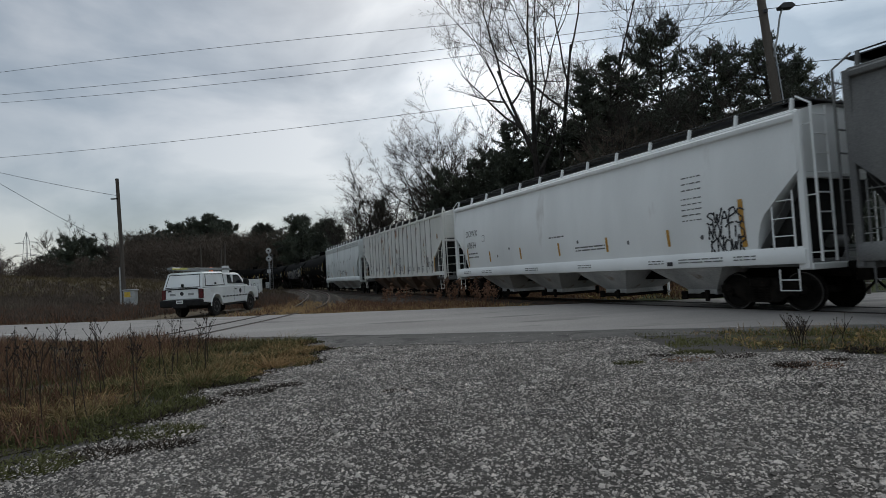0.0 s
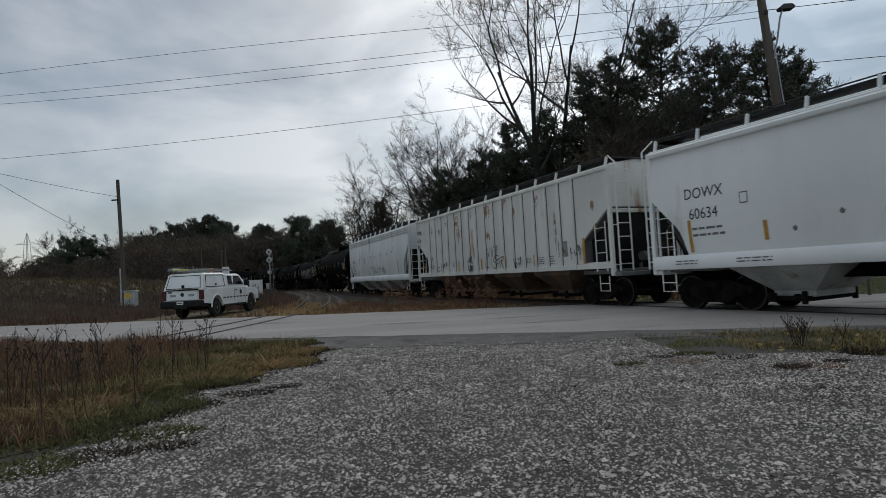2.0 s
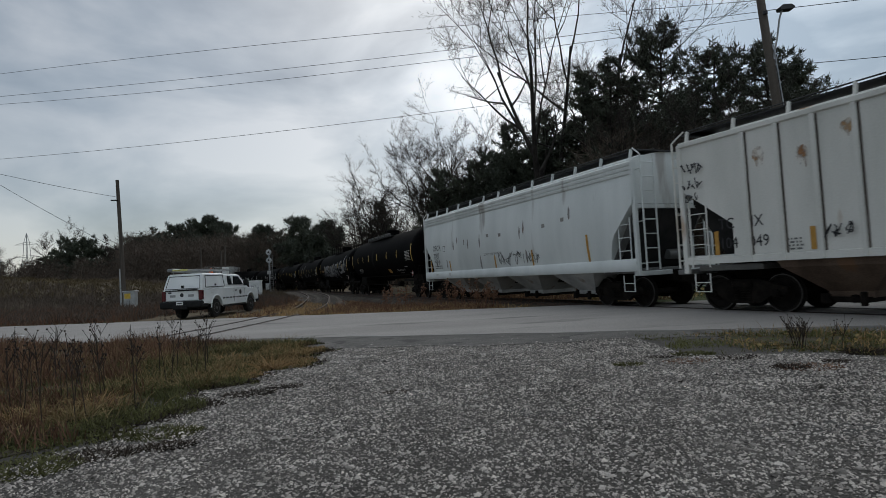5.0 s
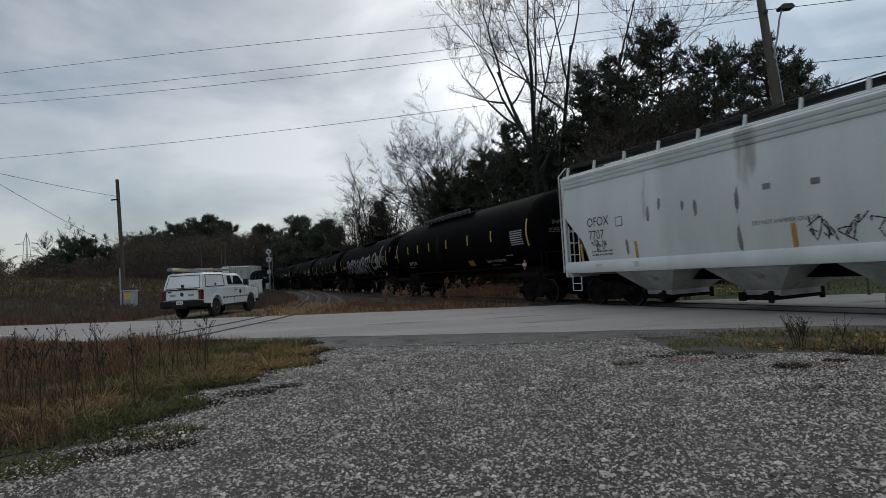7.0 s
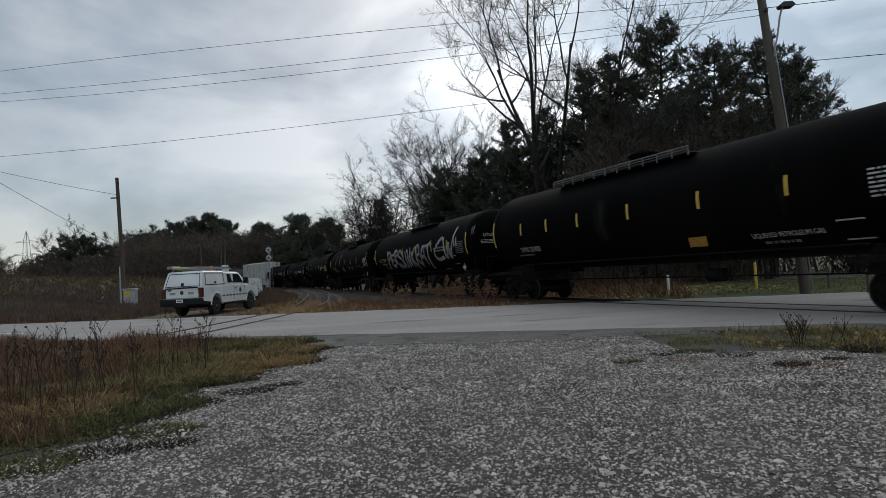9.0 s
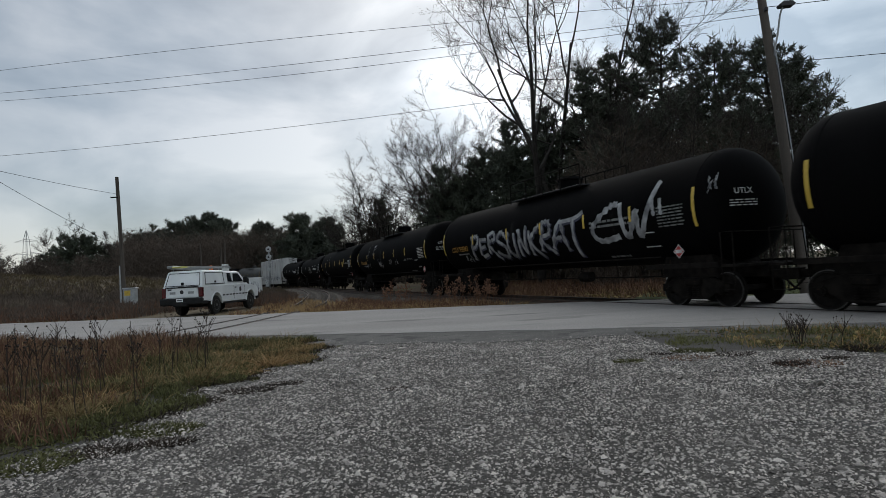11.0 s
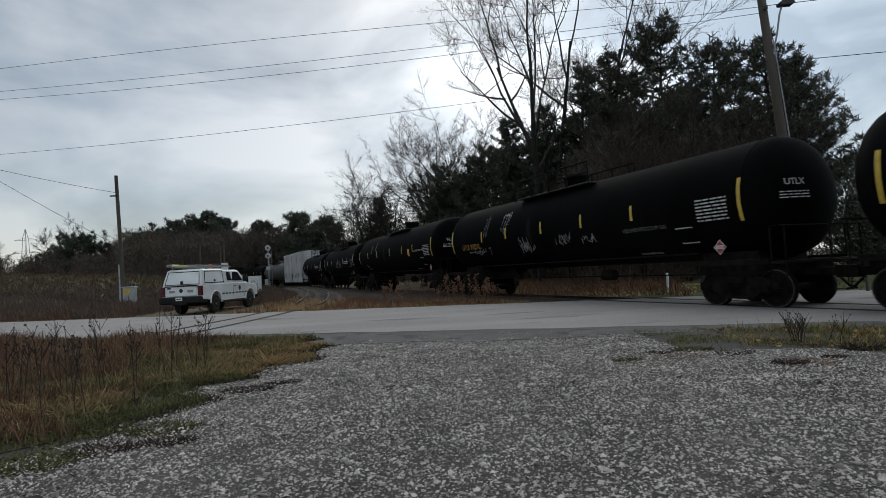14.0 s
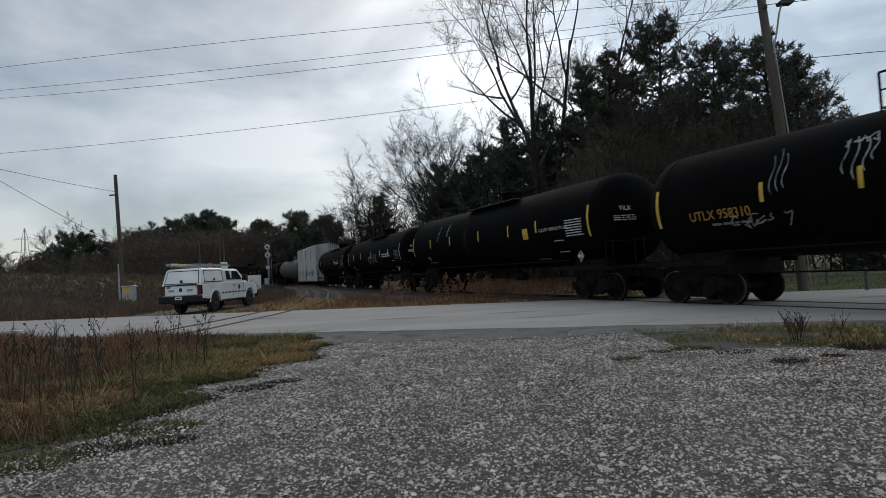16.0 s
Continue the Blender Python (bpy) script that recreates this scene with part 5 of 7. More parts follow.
def tree_pine(label, base, height, spread, seed, clump=0.5, per=42, needle=0.05, whorls=16, low=0.22, lean=(0, 0)):
    rng, npr = random.Random(seed), np.random.default_rng(seed)
    wood, pts = Shape(), []
    top = Vector((lean[0] * height, lean[1] * height, height))
    spine = [top * f + Vector((0.02 * height * math.sin(5 * f + seed), 0, 0)) for f in (0, 0.25, 0.5, 0.75, 0.97)]
    wood.tube(spine, [0.016 * height, 0.013 * height, 0.010 * height, 0.006 * height, 0.02], 8)
    for w in range(whorls):
        f = low + (0.98 - low) * w / (whorls - 1)
        c = top * f + Vector((0.02 * height * math.sin(5 * f + seed), 0, 0))
        prof = max(0.05, 1 - ((f - low - 0.12) / (1.0 - low - 0.12)) ** 2.4) ** 0.5 if f > low + 0.12 else 0.75
        for b in range(rng.choice((5, 6, 7))):
            if rng.random() < 0.06:
                continue
            az = rng.uniform(0, 2 * math.pi)
            l = spread * prof * rng.uniform(0.5, 1.15)
            up = rng.uniform(0.0, 0.9) + 0.5 * f
            end = c + Vector((math.cos(az) * l, math.sin(az) * l, up * l * 0.55))
            m = c.lerp(end, 0.55) + Vector((0, 0, -0.06 * l))
            wood.tube([c, m, end], [0.0035 * height, 0.002 * height, 0.01], 4, caps=False)
            n = max(3, int(l / clump * 1.9))
            out = Vector((-math.sin(az), math.cos(az), 0))
            for k in range(n):
                u = 0.30 + 0.70 * (k + rng.random()) / n
                q = (c.lerp(m, u / 0.55) if u < 0.55 else m.lerp(end, (u - 0.55) / 0.45))
                pts.append(q + out * rng.gauss(0, 0.22 * l * (1.15 - u)) + Vector((0, 0, rng.gauss(0.15, 0.2) * clump)))
    t = thing("pine_tree", label, "tree", Matrix.Translation(base), group="pine trees")
    part("trunk", wood, BARK, t)
    k = np.repeat(np.arange(len(pts)), per)
    p = np.array(pts)[k] + npr.normal(size=(len(k), 3)) * clump * 0.16
    d = npr.normal(size=(len(k), 3)) + [0, 0, 0.5]
    ob = part("crown", blade_mesh("crown", p, d, npr.uniform(0.55, 1.0, len(k)) * clump, needle, NEEDLE, npr, 0, True), None, t)
    ob["kind"] = "stuff"
    return t


def gz(x, y):
    return float(land(np.array([x]), np.array([y]))[0])


def plant_trees():
    for label, x, y, h, sp, seed, stems, lean in (
            ("tall bare cottonwood with ascending limbs", 7.2, 42.0, 26, 1.05, 5, 1, (-0.12, 0)),
            ("tall bare cottonwood beside dark pines", 8.3, 43.0, 28, 0.95, 8, 1, (-0.03, 0)),
            ("tall bare cottonwood leaning outward", 10.3, 42.5, 28, 1.05, 14, 2, (0.04, 0))):
        tree_bare(label, (x, y, gz(x, y)), h, sp, seed, stems, 4, lean, 0.020, 0.42, 4, 1.1)
    for label, x, y, h, sp, seed, stems in (
            ("bare spreading tree in the trackside wood", 0.4, 56.0, 16.8, 1.25, 21, 5), ("bare tree with fine twigs", -2.2, 58.0, 14.2, 1.25, 22, 4),
            ("bare tree with fine twigs", -7.4, 64.0, 12.6, 1.2, 23, 5), ("bare tree with fine twigs", -9.8, 66.0, 11.2, 1.2, 24, 4), ("bare tree with fine twigs", 3.0, 53.0, 15.5, 1.4, 25, 4),
            ("small bare tree before dark pines", 14.5, 31.0, 11.5, 1.2, 26, 3), ("small bare tree before dark pines", 11.5, 32.5, 11.0, 1.2, 27, 3), ("small bare tree before dark pines", 17.3, 30.5, 9.5, 1.2, 28, 2)):
        tree_bare(label, (x, y, gz(x, y)), h, sp, seed, stems, 4, (0, 0), 0.020, 0.2, 3, 1.2)
    for x, y, h, sp, seed in ((16.0, 38.5, 18.0, 4.6, 1), (12.6, 40.0, 16.6, 3.0, 2), (18.6, 37.5, 15.6, 3.6, 3), (20.6, 35.0, 15.1, 3.2, 4), (22.8, 35.5, 13.5, 3.0, 5),
                              (6.4, 47.5, 14.0, 2.6, 6), (9.2, 46.5, 14.6, 2.4, 7), (4.2, 50.5, 12.2, 2.8, 8), (11.3, 41.8, 16.2, 2.5, 20), (-0.2, 52.5, 11.4, 2.2, 9), (12.0, 44.0, 11.0, 3.0, 10), (14.6, 41.0, 12.0, 3.2, 11), (-7.5, 70.0, 11.0, 2.4, 12), (10.6, 44.5, 13.0, 3.2, 13), (13.4, 43.0, 14.5, 3.4, 14), (7.8, 45.5, 11.5, 3.0, 15), (2.0, 51.0, 10.0, 3.0, 16), (5.3, 46.0, 11.0, 3.0, 17), (15.4, 36.0, 12.0, 3.4, 18), (18.0, 33.5, 10.0, 3.0, 19)):
        tree_pine("dark green pine with clumped needles", (x, y, gz(x, y)), h * 0.98, sp, seed, 0.46, 17, 0.080, 25, 0.14)
    for x, y, h, sp, seed in ((-109, 170, 17.0, 9, 31), (-118, 176, 13.5, 8, 32), (-92, 176, 17.5, 9, 33), (-82, 172, 20.0, 9, 34), (-72, 172, 22.3, 10, 35), (-66, 168, 20.0, 8, 36),
                              (-32, 128, 15.2, 6, 37), (-44, 142, 15.0, 7, 38), (-24, 118, 13.0, 5, 39), (-100, 176, 14.5, 8, 40), (-77, 178, 21.0, 9, 41)):
        tree_pine("dark round-headed pine at the field's far side", (x, y, gz(x, y) - 0.3), h - gz(x, y), sp, seed, 1.3, 34, 0.19, 16, 0.06)
    for x, y, h, seed in ((-121, 176, 20.0, 51), (-135, 180, 12, 52), (-142, 182, 13, 53), (-150, 184, 12, 54), (-100, 171, 15, 55), (-98, 170, 13.5, 56)):
        tree_bare("bare tree on the skyline of the field", (x, y, gz(x, y)), h, 1.0, seed, 2, 3, (0, 0), 0.06, 0.3, 5, 1.2)


plant_trees()


def thicket(name, label, spots, heights, seed, per, blade_l, blade_w, material, stems=2, needle=False):
    """Undergrowth or far wood: stems and a haze of twigs over many spots."""
    npr = np.random.default_rng(seed)
    n = len(spots)
    k = np.repeat(np.arange(n), per)
    u = npr.random(len(k)) ** 0.8
    r = heights[k] * 0.24 * np.sqrt(npr.random(len(k))) * (0.5 + 0.8 * np.sin(np.pi * np.clip(u, 0.1, 0.95)))
    a = npr.uniform(0, 2 * np.pi, len(k))
    p = spots[k] + np.stack([r * np.cos(a), r * np.sin(a), heights[k] * u * 0.93], 1)
    d = np.stack([np.cos(a), np.sin(a), np.full(len(k), 1.2)], 1) + npr.normal(size=(len(k), 3)) * 0.5
    ks = np.repeat(np.arange(n), stems)
    ps = spots[ks] + npr.normal(size=(len(ks), 3)) * [0.4, 0.4, 0]
    ds = npr.normal(size=(len(ks), 3)) * 0.12 + [0, 0, 1]
    base, dd = np.concatenate([p, ps]), np.concatenate([unit(d), unit(ds)])
    ll = np.concatenate([npr.uniform(0.5, 1.2, len(k)) * blade_l, heights[ks] * npr.uniform(0.6, 0.9, len(ks))])
    ww = np.concatenate([np.full(len(k), blade_w), np.full(len(ks), blade_w * 2.2)])
    return tagged(new(name, blade_mesh(name, base, dd, ll, ww, material, npr, 0.2, needle)), label, "undergrowth", kind="stuff")


def line_spots(n, s0, s1, q0, q1, seed):
    npr = np.random.default_rng(seed)
    s, q = npr.uniform(s0, s1, n), npr.uniform(q0, q1, n)
    out = np.array([line_at(a, -b) for a, b in zip(s, q)])
    out[:, 2] = land(out[:, 0], out[:, 1]) - 0.05
    return out, npr


sp, npr = line_spots(230, 18, 75, 9, 26, 1)
thicket("thicket", "dense leafless brown thicket behind the main line", sp, npr.uniform(3.5, 8.0, len(sp)), 2, 200, 0.85, 0.035, BRUSH)
sp, npr = line_spots(230, 14, 80, 13, 32, 3)
thicket("underwood", "dark evergreen underwood behind the thicket", sp, npr.uniform(4.0, 9.0, len(sp)), 4, 450, 0.45, 0.085, NEEDLE, needle=True)
npr = np.random.default_rng(71)
sp = np.stack([npr.uniform(7.5, 17.5, 46), npr.uniform(30.5, 34.5, 46), np.zeros(46)], 1)
sp[:, 2] = land(sp[:, 0], sp[:, 1]) - 0.05
thicket("thicket", "grey-brown leafless saplings before the pines", sp, npr.uniform(5.5, 10.0, 46), 72, 650, 0.7, 0.030, BRUSH, 3, needle=True)
npr = np.random.default_rng(61)
sp = np.stack([npr.uniform(24, 36, 70), npr.uniform(31, 37, 70), np.zeros(70)], 1)
sp[:, 2] = land(sp[:, 0], sp[:, 1]) - 0.05
thicket("underwood", "dark evergreen underwood beyond the lawn", sp, npr.uniform(4.0, 8.0, 70), 62, 500, 0.45, 0.09, NEEDLE, needle=True)
sp, npr = line_spots(240, 75, 290, 10, 48, 5)
thicket("far_wood", "far leafless grey-brown wood along the line", sp, npr.uniform(7.0, 12.5, len(sp)), 6, 240, 1.5, 0.10, TWIG, needle=True)
sp, npr = line_spots(200, 70, 300, 9, 40, 7)
thicket("far_underwood", "dark underwood below the far trees", sp, npr.uniform(3.5, 7.5, len(sp)), 8, 260, 1.2, 0.14, BRUSH, needle=True)
npr = np.random.default_rng(29)
yy = npr.uniform(118, 150, 170)
sp = np.stack([-yy * npr.uniform(0.54, 1.05, 170), yy, np.zeros(170)], 1)
sp[:, 2] = land(sp[:, 0], sp[:, 1]) - 0.1
thicket("hedgerow", "low leafless hedgerow on the rise of the field", sp, npr.uniform(3.5, 6.5, 170), 30, 240, 1.0, 0.09, BRUSH, needle=True)
npr = np.random.default_rng(19)
yy = npr.uniform(132, 176, 260)
sp = np.stack([-yy * npr.uniform(0.17, 0.57, 260), yy, np.zeros(260)], 1)
sp[:, 2] = land(sp[:, 0], sp[:, 1]) - 0.1
thicket("far_wood", "grey-brown leafless wood behind the field", sp, npr.uniform(11.0, 15.5, 260), 20, 300, 1.5, 0.10, BRUSH, needle=True)
npr = np.random.default_rng(9)
sp = np.stack([npr.uniform(-420, -95, 260), npr.uniform(185, 250, 260), np.zeros(260)], 1)
sp[:, 2] = land(sp[:, 0], sp[:, 1])
thicket("hedgerow", "low leafless hedgerow beyond the field", sp, npr.uniform(8, 13, 260), 10, 120, 1.9, 0.2, BRUSH, needle=True)


def scatter(name, label, n, inside, box, seed, h, w, material, lean=0.35, bend=0.3, category="grass", z=None):
    """Blades over a stretch of ground; inside(x, y) says where."""
    npr = np.random.default_rng(seed)
    x, y = npr.uniform(box[0], box[1], n * 3), npr.uniform(box[2], box[3], n * 3)
    # tufts: keep where a rough pattern is high
    pat = np.sin(x * 2.3 + 1.7 * np.sin(y * 1.9)) + np.sin(y * 3.1 + 2.1 * np.sin(x * 1.3)) + 0.8 * npr.normal(size=len(x))
    ok = inside(x, y) & (pat > -0.7)
    x, y = x[ok][:n], y[ok][:n]
    zz = land(x, y) if z is None else np.full(len(x), z)
    d = npr.normal(size=(len(x), 3)) * lean + [0, 0, 1]
    tall = npr.uniform(h[0], h[1], len(x)) * (0.75 + 0.25 * np.sin(x * 1.7 + y))
    return tagged(new(name, blade_mesh(name, np.stack([x, y, zz], 1), d, tall, w, material, npr, bend)), label, category, kind="stuff")


def verge_edge(y):
    """Where the weeds end and the gravel begins, beside the lot."""
    return np.interp(y, [3.0, 4.7, 5.4, 6.7, 7.5, 8.2, 9.0, 9.4, 11.0, 12.2], [-5.5, -3.8, -3.2, -3.05, -3.4, -3.0, -2.6, -2.4, -2.6, -3.1]) + 0.18 * np.sin(y * 4.1) + 0.1 * np.sin(y * 9.7)


def left_verge(x, y):
    return (x < verge_edge(y)) & (y < near_edge(x) - 0.7) & (y > 3.2)


def right_verge(x, y):
    lo = np.interp(x, [3.4, 3.9, 4.8, 5.6, 7, 14], [8.9, 8.0, 8.2, 7.3, 6.9, 5.6]) + 0.15 * np.sin(x * 5)
    hi = near_edge(x) - 0.75
    return (x > 3.5) & (y > lo) & (y < hi)


def soil_patch(name, label, pts, z):
    sheet(name, pts, z, SOIL, label, "soil", thick=0.05)


ys = np.arange(3.2, 12.3, 0.25)
soil_patch("verge_soil", "dark soil under the roadside weeds", [(float(verge_edge(v)) - 0.45, float(v)) for v in ys if v > 4.4] + [(-3.6, 13.0), (-9, near_edge(-9) - 0.6), (-24, near_edge(-24) - 0.6), (-24, 4.2), (-7, 4.3)], -0.018)
xs = np.arange(3.6, 13.6, 0.3)
soil_patch("verge_soil.001", "dark soil under a strip of grass", [(float(v), float(np.interp(v, [3.4, 3.9, 4.8, 5.6, 7, 14], [8.9, 8.0, 8.2, 7.3, 6.9, 5.6]) + 0.15 * math.sin(v * 5)) + 0.45) for v in xs if v > 4.6]
           + [(float(v), near_edge(float(v)) - 1.1 + 0.1 * math.sin(v * 4)) for v in xs[::-1] if v > 4.6], -0.018)
Z0 = -0.02
scatter("verge_grass", "short green grass along the gravel edge", 44000, lambda x, y: left_verge(x, y) & (x > verge_edge(y) - 1.5 - 0.4 * np.sin(y * 2)), (-7, -2, 3.2, 13), 1, (0.04, 0.15), 0.012, GREEN, 0.5, z=Z0)
scatter("creeping_weeds", "low broad-leaved weeds at the gravel edge", 9000, lambda x, y: left_verge(x + 0.25 * np.sin(y * 7 + x * 5), y) & (x > verge_edge(y) - 1.6), (-7, -1.8, 3.2, 12.5), 22, (0.03, 0.09), 0.03, GREEN, 1.2, 0.5, "weeds", z=Z0)
# dead stems; nearer than y 6.2 their dark colour stands for the weeds' own shade
scatter("dead_litter", "dark dead stems at the gravel edge, painting shade among the near weeds", 18000, lambda x, y: left_verge(x - 0.2, y) & ((x > verge_edge(y) - 1.2) | (y < 6.2)), (-8, -1.8, 3.2, 12.5), 23, (0.05, 0.16), 0.012, STALK, 1.6, 0.4, "weeds", z=Z0)
scatter("russet_weeds", "knee-high russet dead weeds on the verge", 30000, lambda x, y: left_verge(x, y) & (x < verge_edge(y) - 0.75 - 0.5 * np.sin(y * 3.3)) & ~((y > 7.6) & (x > -5.2 - 0.5 * np.sin(y * 2.7))), (-15, -2.6, 3.8, 17), 2, (0.14, 0.56), 0.012, RUST_WEED, 0.28, 0.25, "weeds", z=Z0)
scatter("dry_grass", "tawny dead grass at the corner of the lot", 14000, lambda x, y: left_verge(x, y) & (y > 8.2) & (x > -3.9) & (y < 12.4), (-4.0, -2, 8.2, 12.5), 3, (0.05, 0.2), 0.011, TAWNY, 0.7, z=Z0)
scatter("mixed_grass", "green and straw grass behind the weeds", 22000, lambda x, y: left_verge(x, y) & (y > 6.4) & (x > -6.5) & (x < -3.0), (-6.6, -2.9, 6.4, 14), 21, (0.06, 0.24), 0.012, GREEN, 0.45, z=Z0)
scatter("straw_weeds", "pale straw stems among the weeds", 11000, lambda x, y: left_verge(x, y) & (x < verge_edge(y) - 0.5), (-12, -2.6, 4, 16), 4, (0.16, 0.5), 0.009, STRAW, 0.5, 0.3, "weeds", z=Z0)
scatter("verge_grass.001", "low green and yellow grass by the road", 13000, lambda x, y: right_verge(x, y) & (np.sin(x * 3.1 + y * 2) + np.sin(y * 4.7 - x) > -1.1 - (x - 4.2)), (3.4, 13.5, 5.5, 11.5), 5, (0.04, 0.17), 0.011, GREEN, 0.6, z=Z0)
scatter("dry_grass.001", "dead stems among the roadside grass", 3500, lambda x, y: right_verge(x, y) & (x > 4.4), (3.4, 13.5, 5.5, 11.5), 6, (0.06, 0.3), 0.009, TAWNY, 0.5, z=Z0)
scatter("fallen_leaves", "yellow fallen leaves in the roadside grass", 500, lambda x, y: right_verge(x, y) & (x > 4.6), (4, 13.5, 5.5, 11.5), 7, (0.05, 0.1), 0.07, LEAF, 1.5, 0.4, "leaves", z=Z0 + 0.02)


def between(x, y):
    """The strip between the road, the spur and the main line."""
    tx = np.interp(y, TY[::4], TX[::4])
    sx = np.interp(y, [20, 24, 30, 36, 42, 50, 60], [-6.2, -6.1, -6.1, -6.6, -7.9, -10, -13])
    return (y > far_edge(x) + 0.2) & (x > sx) & (x < tx - 2.3)


scatter("strip_grass", "dry grass between road and rails", 22000, between, (-8, 6, 18, 50), 8, (0.08, 0.32), 0.02, TAWNY, 0.4)
scatter("strip_weeds", "russet weeds between road and rails", 9000, lambda x, y: between(x, y) & (y > far_edge(x) + 0.8), (-8, 6, 18, 45), 9, (0.2, 0.6), 0.02, RUST_WEED, 0.3, 0.3, "weeds")
scatter("strip_green", "green grass at the road's edge", 7000, lambda x, y: between(x, y) & (y < far_edge(x) + 1.2), (-8, 6, 18, 28), 10, (0.05, 0.18), 0.02, GREEN, 0.5)


def field(x, y):
    sx = np.interp(y, [20, 24, 30, 36, 42, 50, 60, 90], [-9.0, -9.1, -9.2, -9.8, -11, -13, -16, -26])
    truck_bay = (x > -15.2) & (x < -9.2) & (y < 33)
    return (y > far_edge(x) + 0.25) & (x < sx) & ~truck_bay & (-x / y < 1.05)


scatter("spur_weeds", "dead grass grown over the spur track", 16000, lambda x, y: (np.abs(x - np.interp(y, [24, 30, 36, 42, 50, 60, 70], [-7.45, -7.5, -8.2, -9.4, -11.5, -14.3, -17.5])) < 2.2) & (y > far_edge(x) + 0.3), (-20, -5, 23, 70), 33, (0.15, 0.5), 0.022, TAWNY, 0.4)
scatter("spur_russet", "russet weeds beside the spur track", 9000, lambda x, y: (np.interp(y, [24, 30, 36, 42, 50, 60, 70], [-7.45, -7.5, -8.2, -9.4, -11.5, -14.3, -17.5]) - x > 0.5) & (x > -12.0 - (y - 24) * 0.25) & (y > far_edge(x) + 0.3) & ~((x < -9.4) & (y < 33)), (-22, -7, 23, 60), 34, (0.2, 0.7), 0.022, RUST_WEED, 0.35, 0.3, "weeds")
scatter("field_weeds", "tall brown dead weeds across the road", 38000, lambda x, y: field(x, y) & (y < 62) & (y > far_edge(x) + 1.2), (-60, -9, 22, 62), 11, (0.3, 0.95), 0.03, BRUSH, 0.25, 0.25, "weeds")
scatter("field_russet", "russet weeds across the road", 16000, lambda x, y: field(x, y) & (y < 50), (-50, -9, 22, 50), 12, (0.25, 0.8), 0.028, RUST_WEED, 0.3, 0.3, "weeds")
scatter("field_edge_grass", "mown green and straw grass at the road's far edge", 14000, lambda x, y: field(x, y) & (y < far_edge(x) + 1.6), (-50, -9, 22, 40), 13, (0.05, 0.22), 0.025, GREEN, 0.5)
scatter("field_grass", "tawny rough grass on the rising field", 34000, lambda x, y: field(x, y) & (y >= 60), (-130, -18, 60, 125), 14, (0.4, 0.9), 0.10, FIELD, 0.35, 0.3)
scatter("field_brush", "dark dead brush on the rising field", 16000, lambda x, y: field(x, y) & (y >= 45) & (np.sin(x * 0.13 + y * 0.21) > 0.1), (-110, -16, 45, 110), 15, (0.5, 1.3), 0.08, BRUSH, 0.3, 0.3, "brush")


def past_line(x, y):
    """The rough strip on the far side of the main line, up to the lawn."""
    tx = np.interp(y, TY[::4], TX[::4])
    return (y > far_edge(x) + 0.5) & (x > tx + 2.0) & (x < 0.36 * y + 1.5)


scatter("bank_weeds", "russet dead weeds on the far side of the main line", 16000, past_line, (-6, 16, 18, 48), 41, (0.25, 0.9), 0.024, RUST_WEED, 0.35, 0.3, "weeds")
scatter("bank_grass", "tawny dead grass on the far side of the main line", 9000, past_line, (-6, 16, 18, 48), 42, (0.15, 0.5), 0.022, TAWNY, 0.4)


def stalks(name, label, spots, h, seed, heads, category="weeds", mat=None, tops=(4, 9)):
    """Tall dry flower stalks with branching tops and seed heads."""
    rng = random.Random(seed)
    for x, y, z in spots:
        t = Shape()
        hh = rng.uniform(*h)
        dx, dy = rng.uniform(-0.12, 0.12), rng.uniform(-0.1, 0.1)
        t.tube([(0, 0, 0), (dx * 0.4, dy * 0.4, hh * 0.5), (dx, dy, hh)], [0.006, 0.005, 0.003], 4)
        for k in range(rng.randint(*tops)):
            f = rng.uniform(0.45, 0.95)
            a = rng.uniform(0, 6.28)
            l = rng.uniform(0.08, 0.2)
            p = Vector((dx * f, dy * f, hh * f))
            q = p + Vector((math.cos(a) * l * 0.6, math.sin(a) * l * 0.6, l))
            t.tube([p, q], [0.004, 0.0025], 3)
            r = rng.uniform(*heads)
            t.lathe([(-r, 0.002), (-r * 0.5, r), (r * 0.4, r * 1.1), (r * 0.8, r * 0.3)], 6, tuple(q), "z")
        solid(name, t, mat or STALK, label, category, Matrix.Translation((x, y, z)), group="dry flower stalks")


rng = random.Random(4)
stalks("dry_flower_stalk", "dark dry flower stalk with seed heads", [(x, y, Z0) for x, y in ((rng.uniform(-7.2, -3.6), rng.uniform(5.8, 9.5)) for _ in range(70)) if x < float(verge_edge(y)) - 0.5], (0.55, 1.0), 5, (0.006, 0.016))
stalks("dry_flower_stalk", "dark dry flower stalk with seed heads", [(rng.gauss(5.12, 0.035), rng.gauss(8.35, 0.04), Z0) for _ in range(11)] + [(rng.gauss(5.55, 0.06), rng.gauss(8.3, 0.06), Z0) for _ in range(2)], (0.2, 0.4), 6, (0.005, 0.010))
sp = [(rng.uniform(-2.5, 2.2), 0) for _ in range(34)]
stalks("goldenrod", "tall pale-headed dead goldenrod beside the rails", [(x, far_edge(x) + rng.uniform(0.7, 2.0), -0.1) for x, _ in sp], (0.6, 1.2), 7, (0.016, 0.034), mat=RUST_WEED, tops=(14, 24))


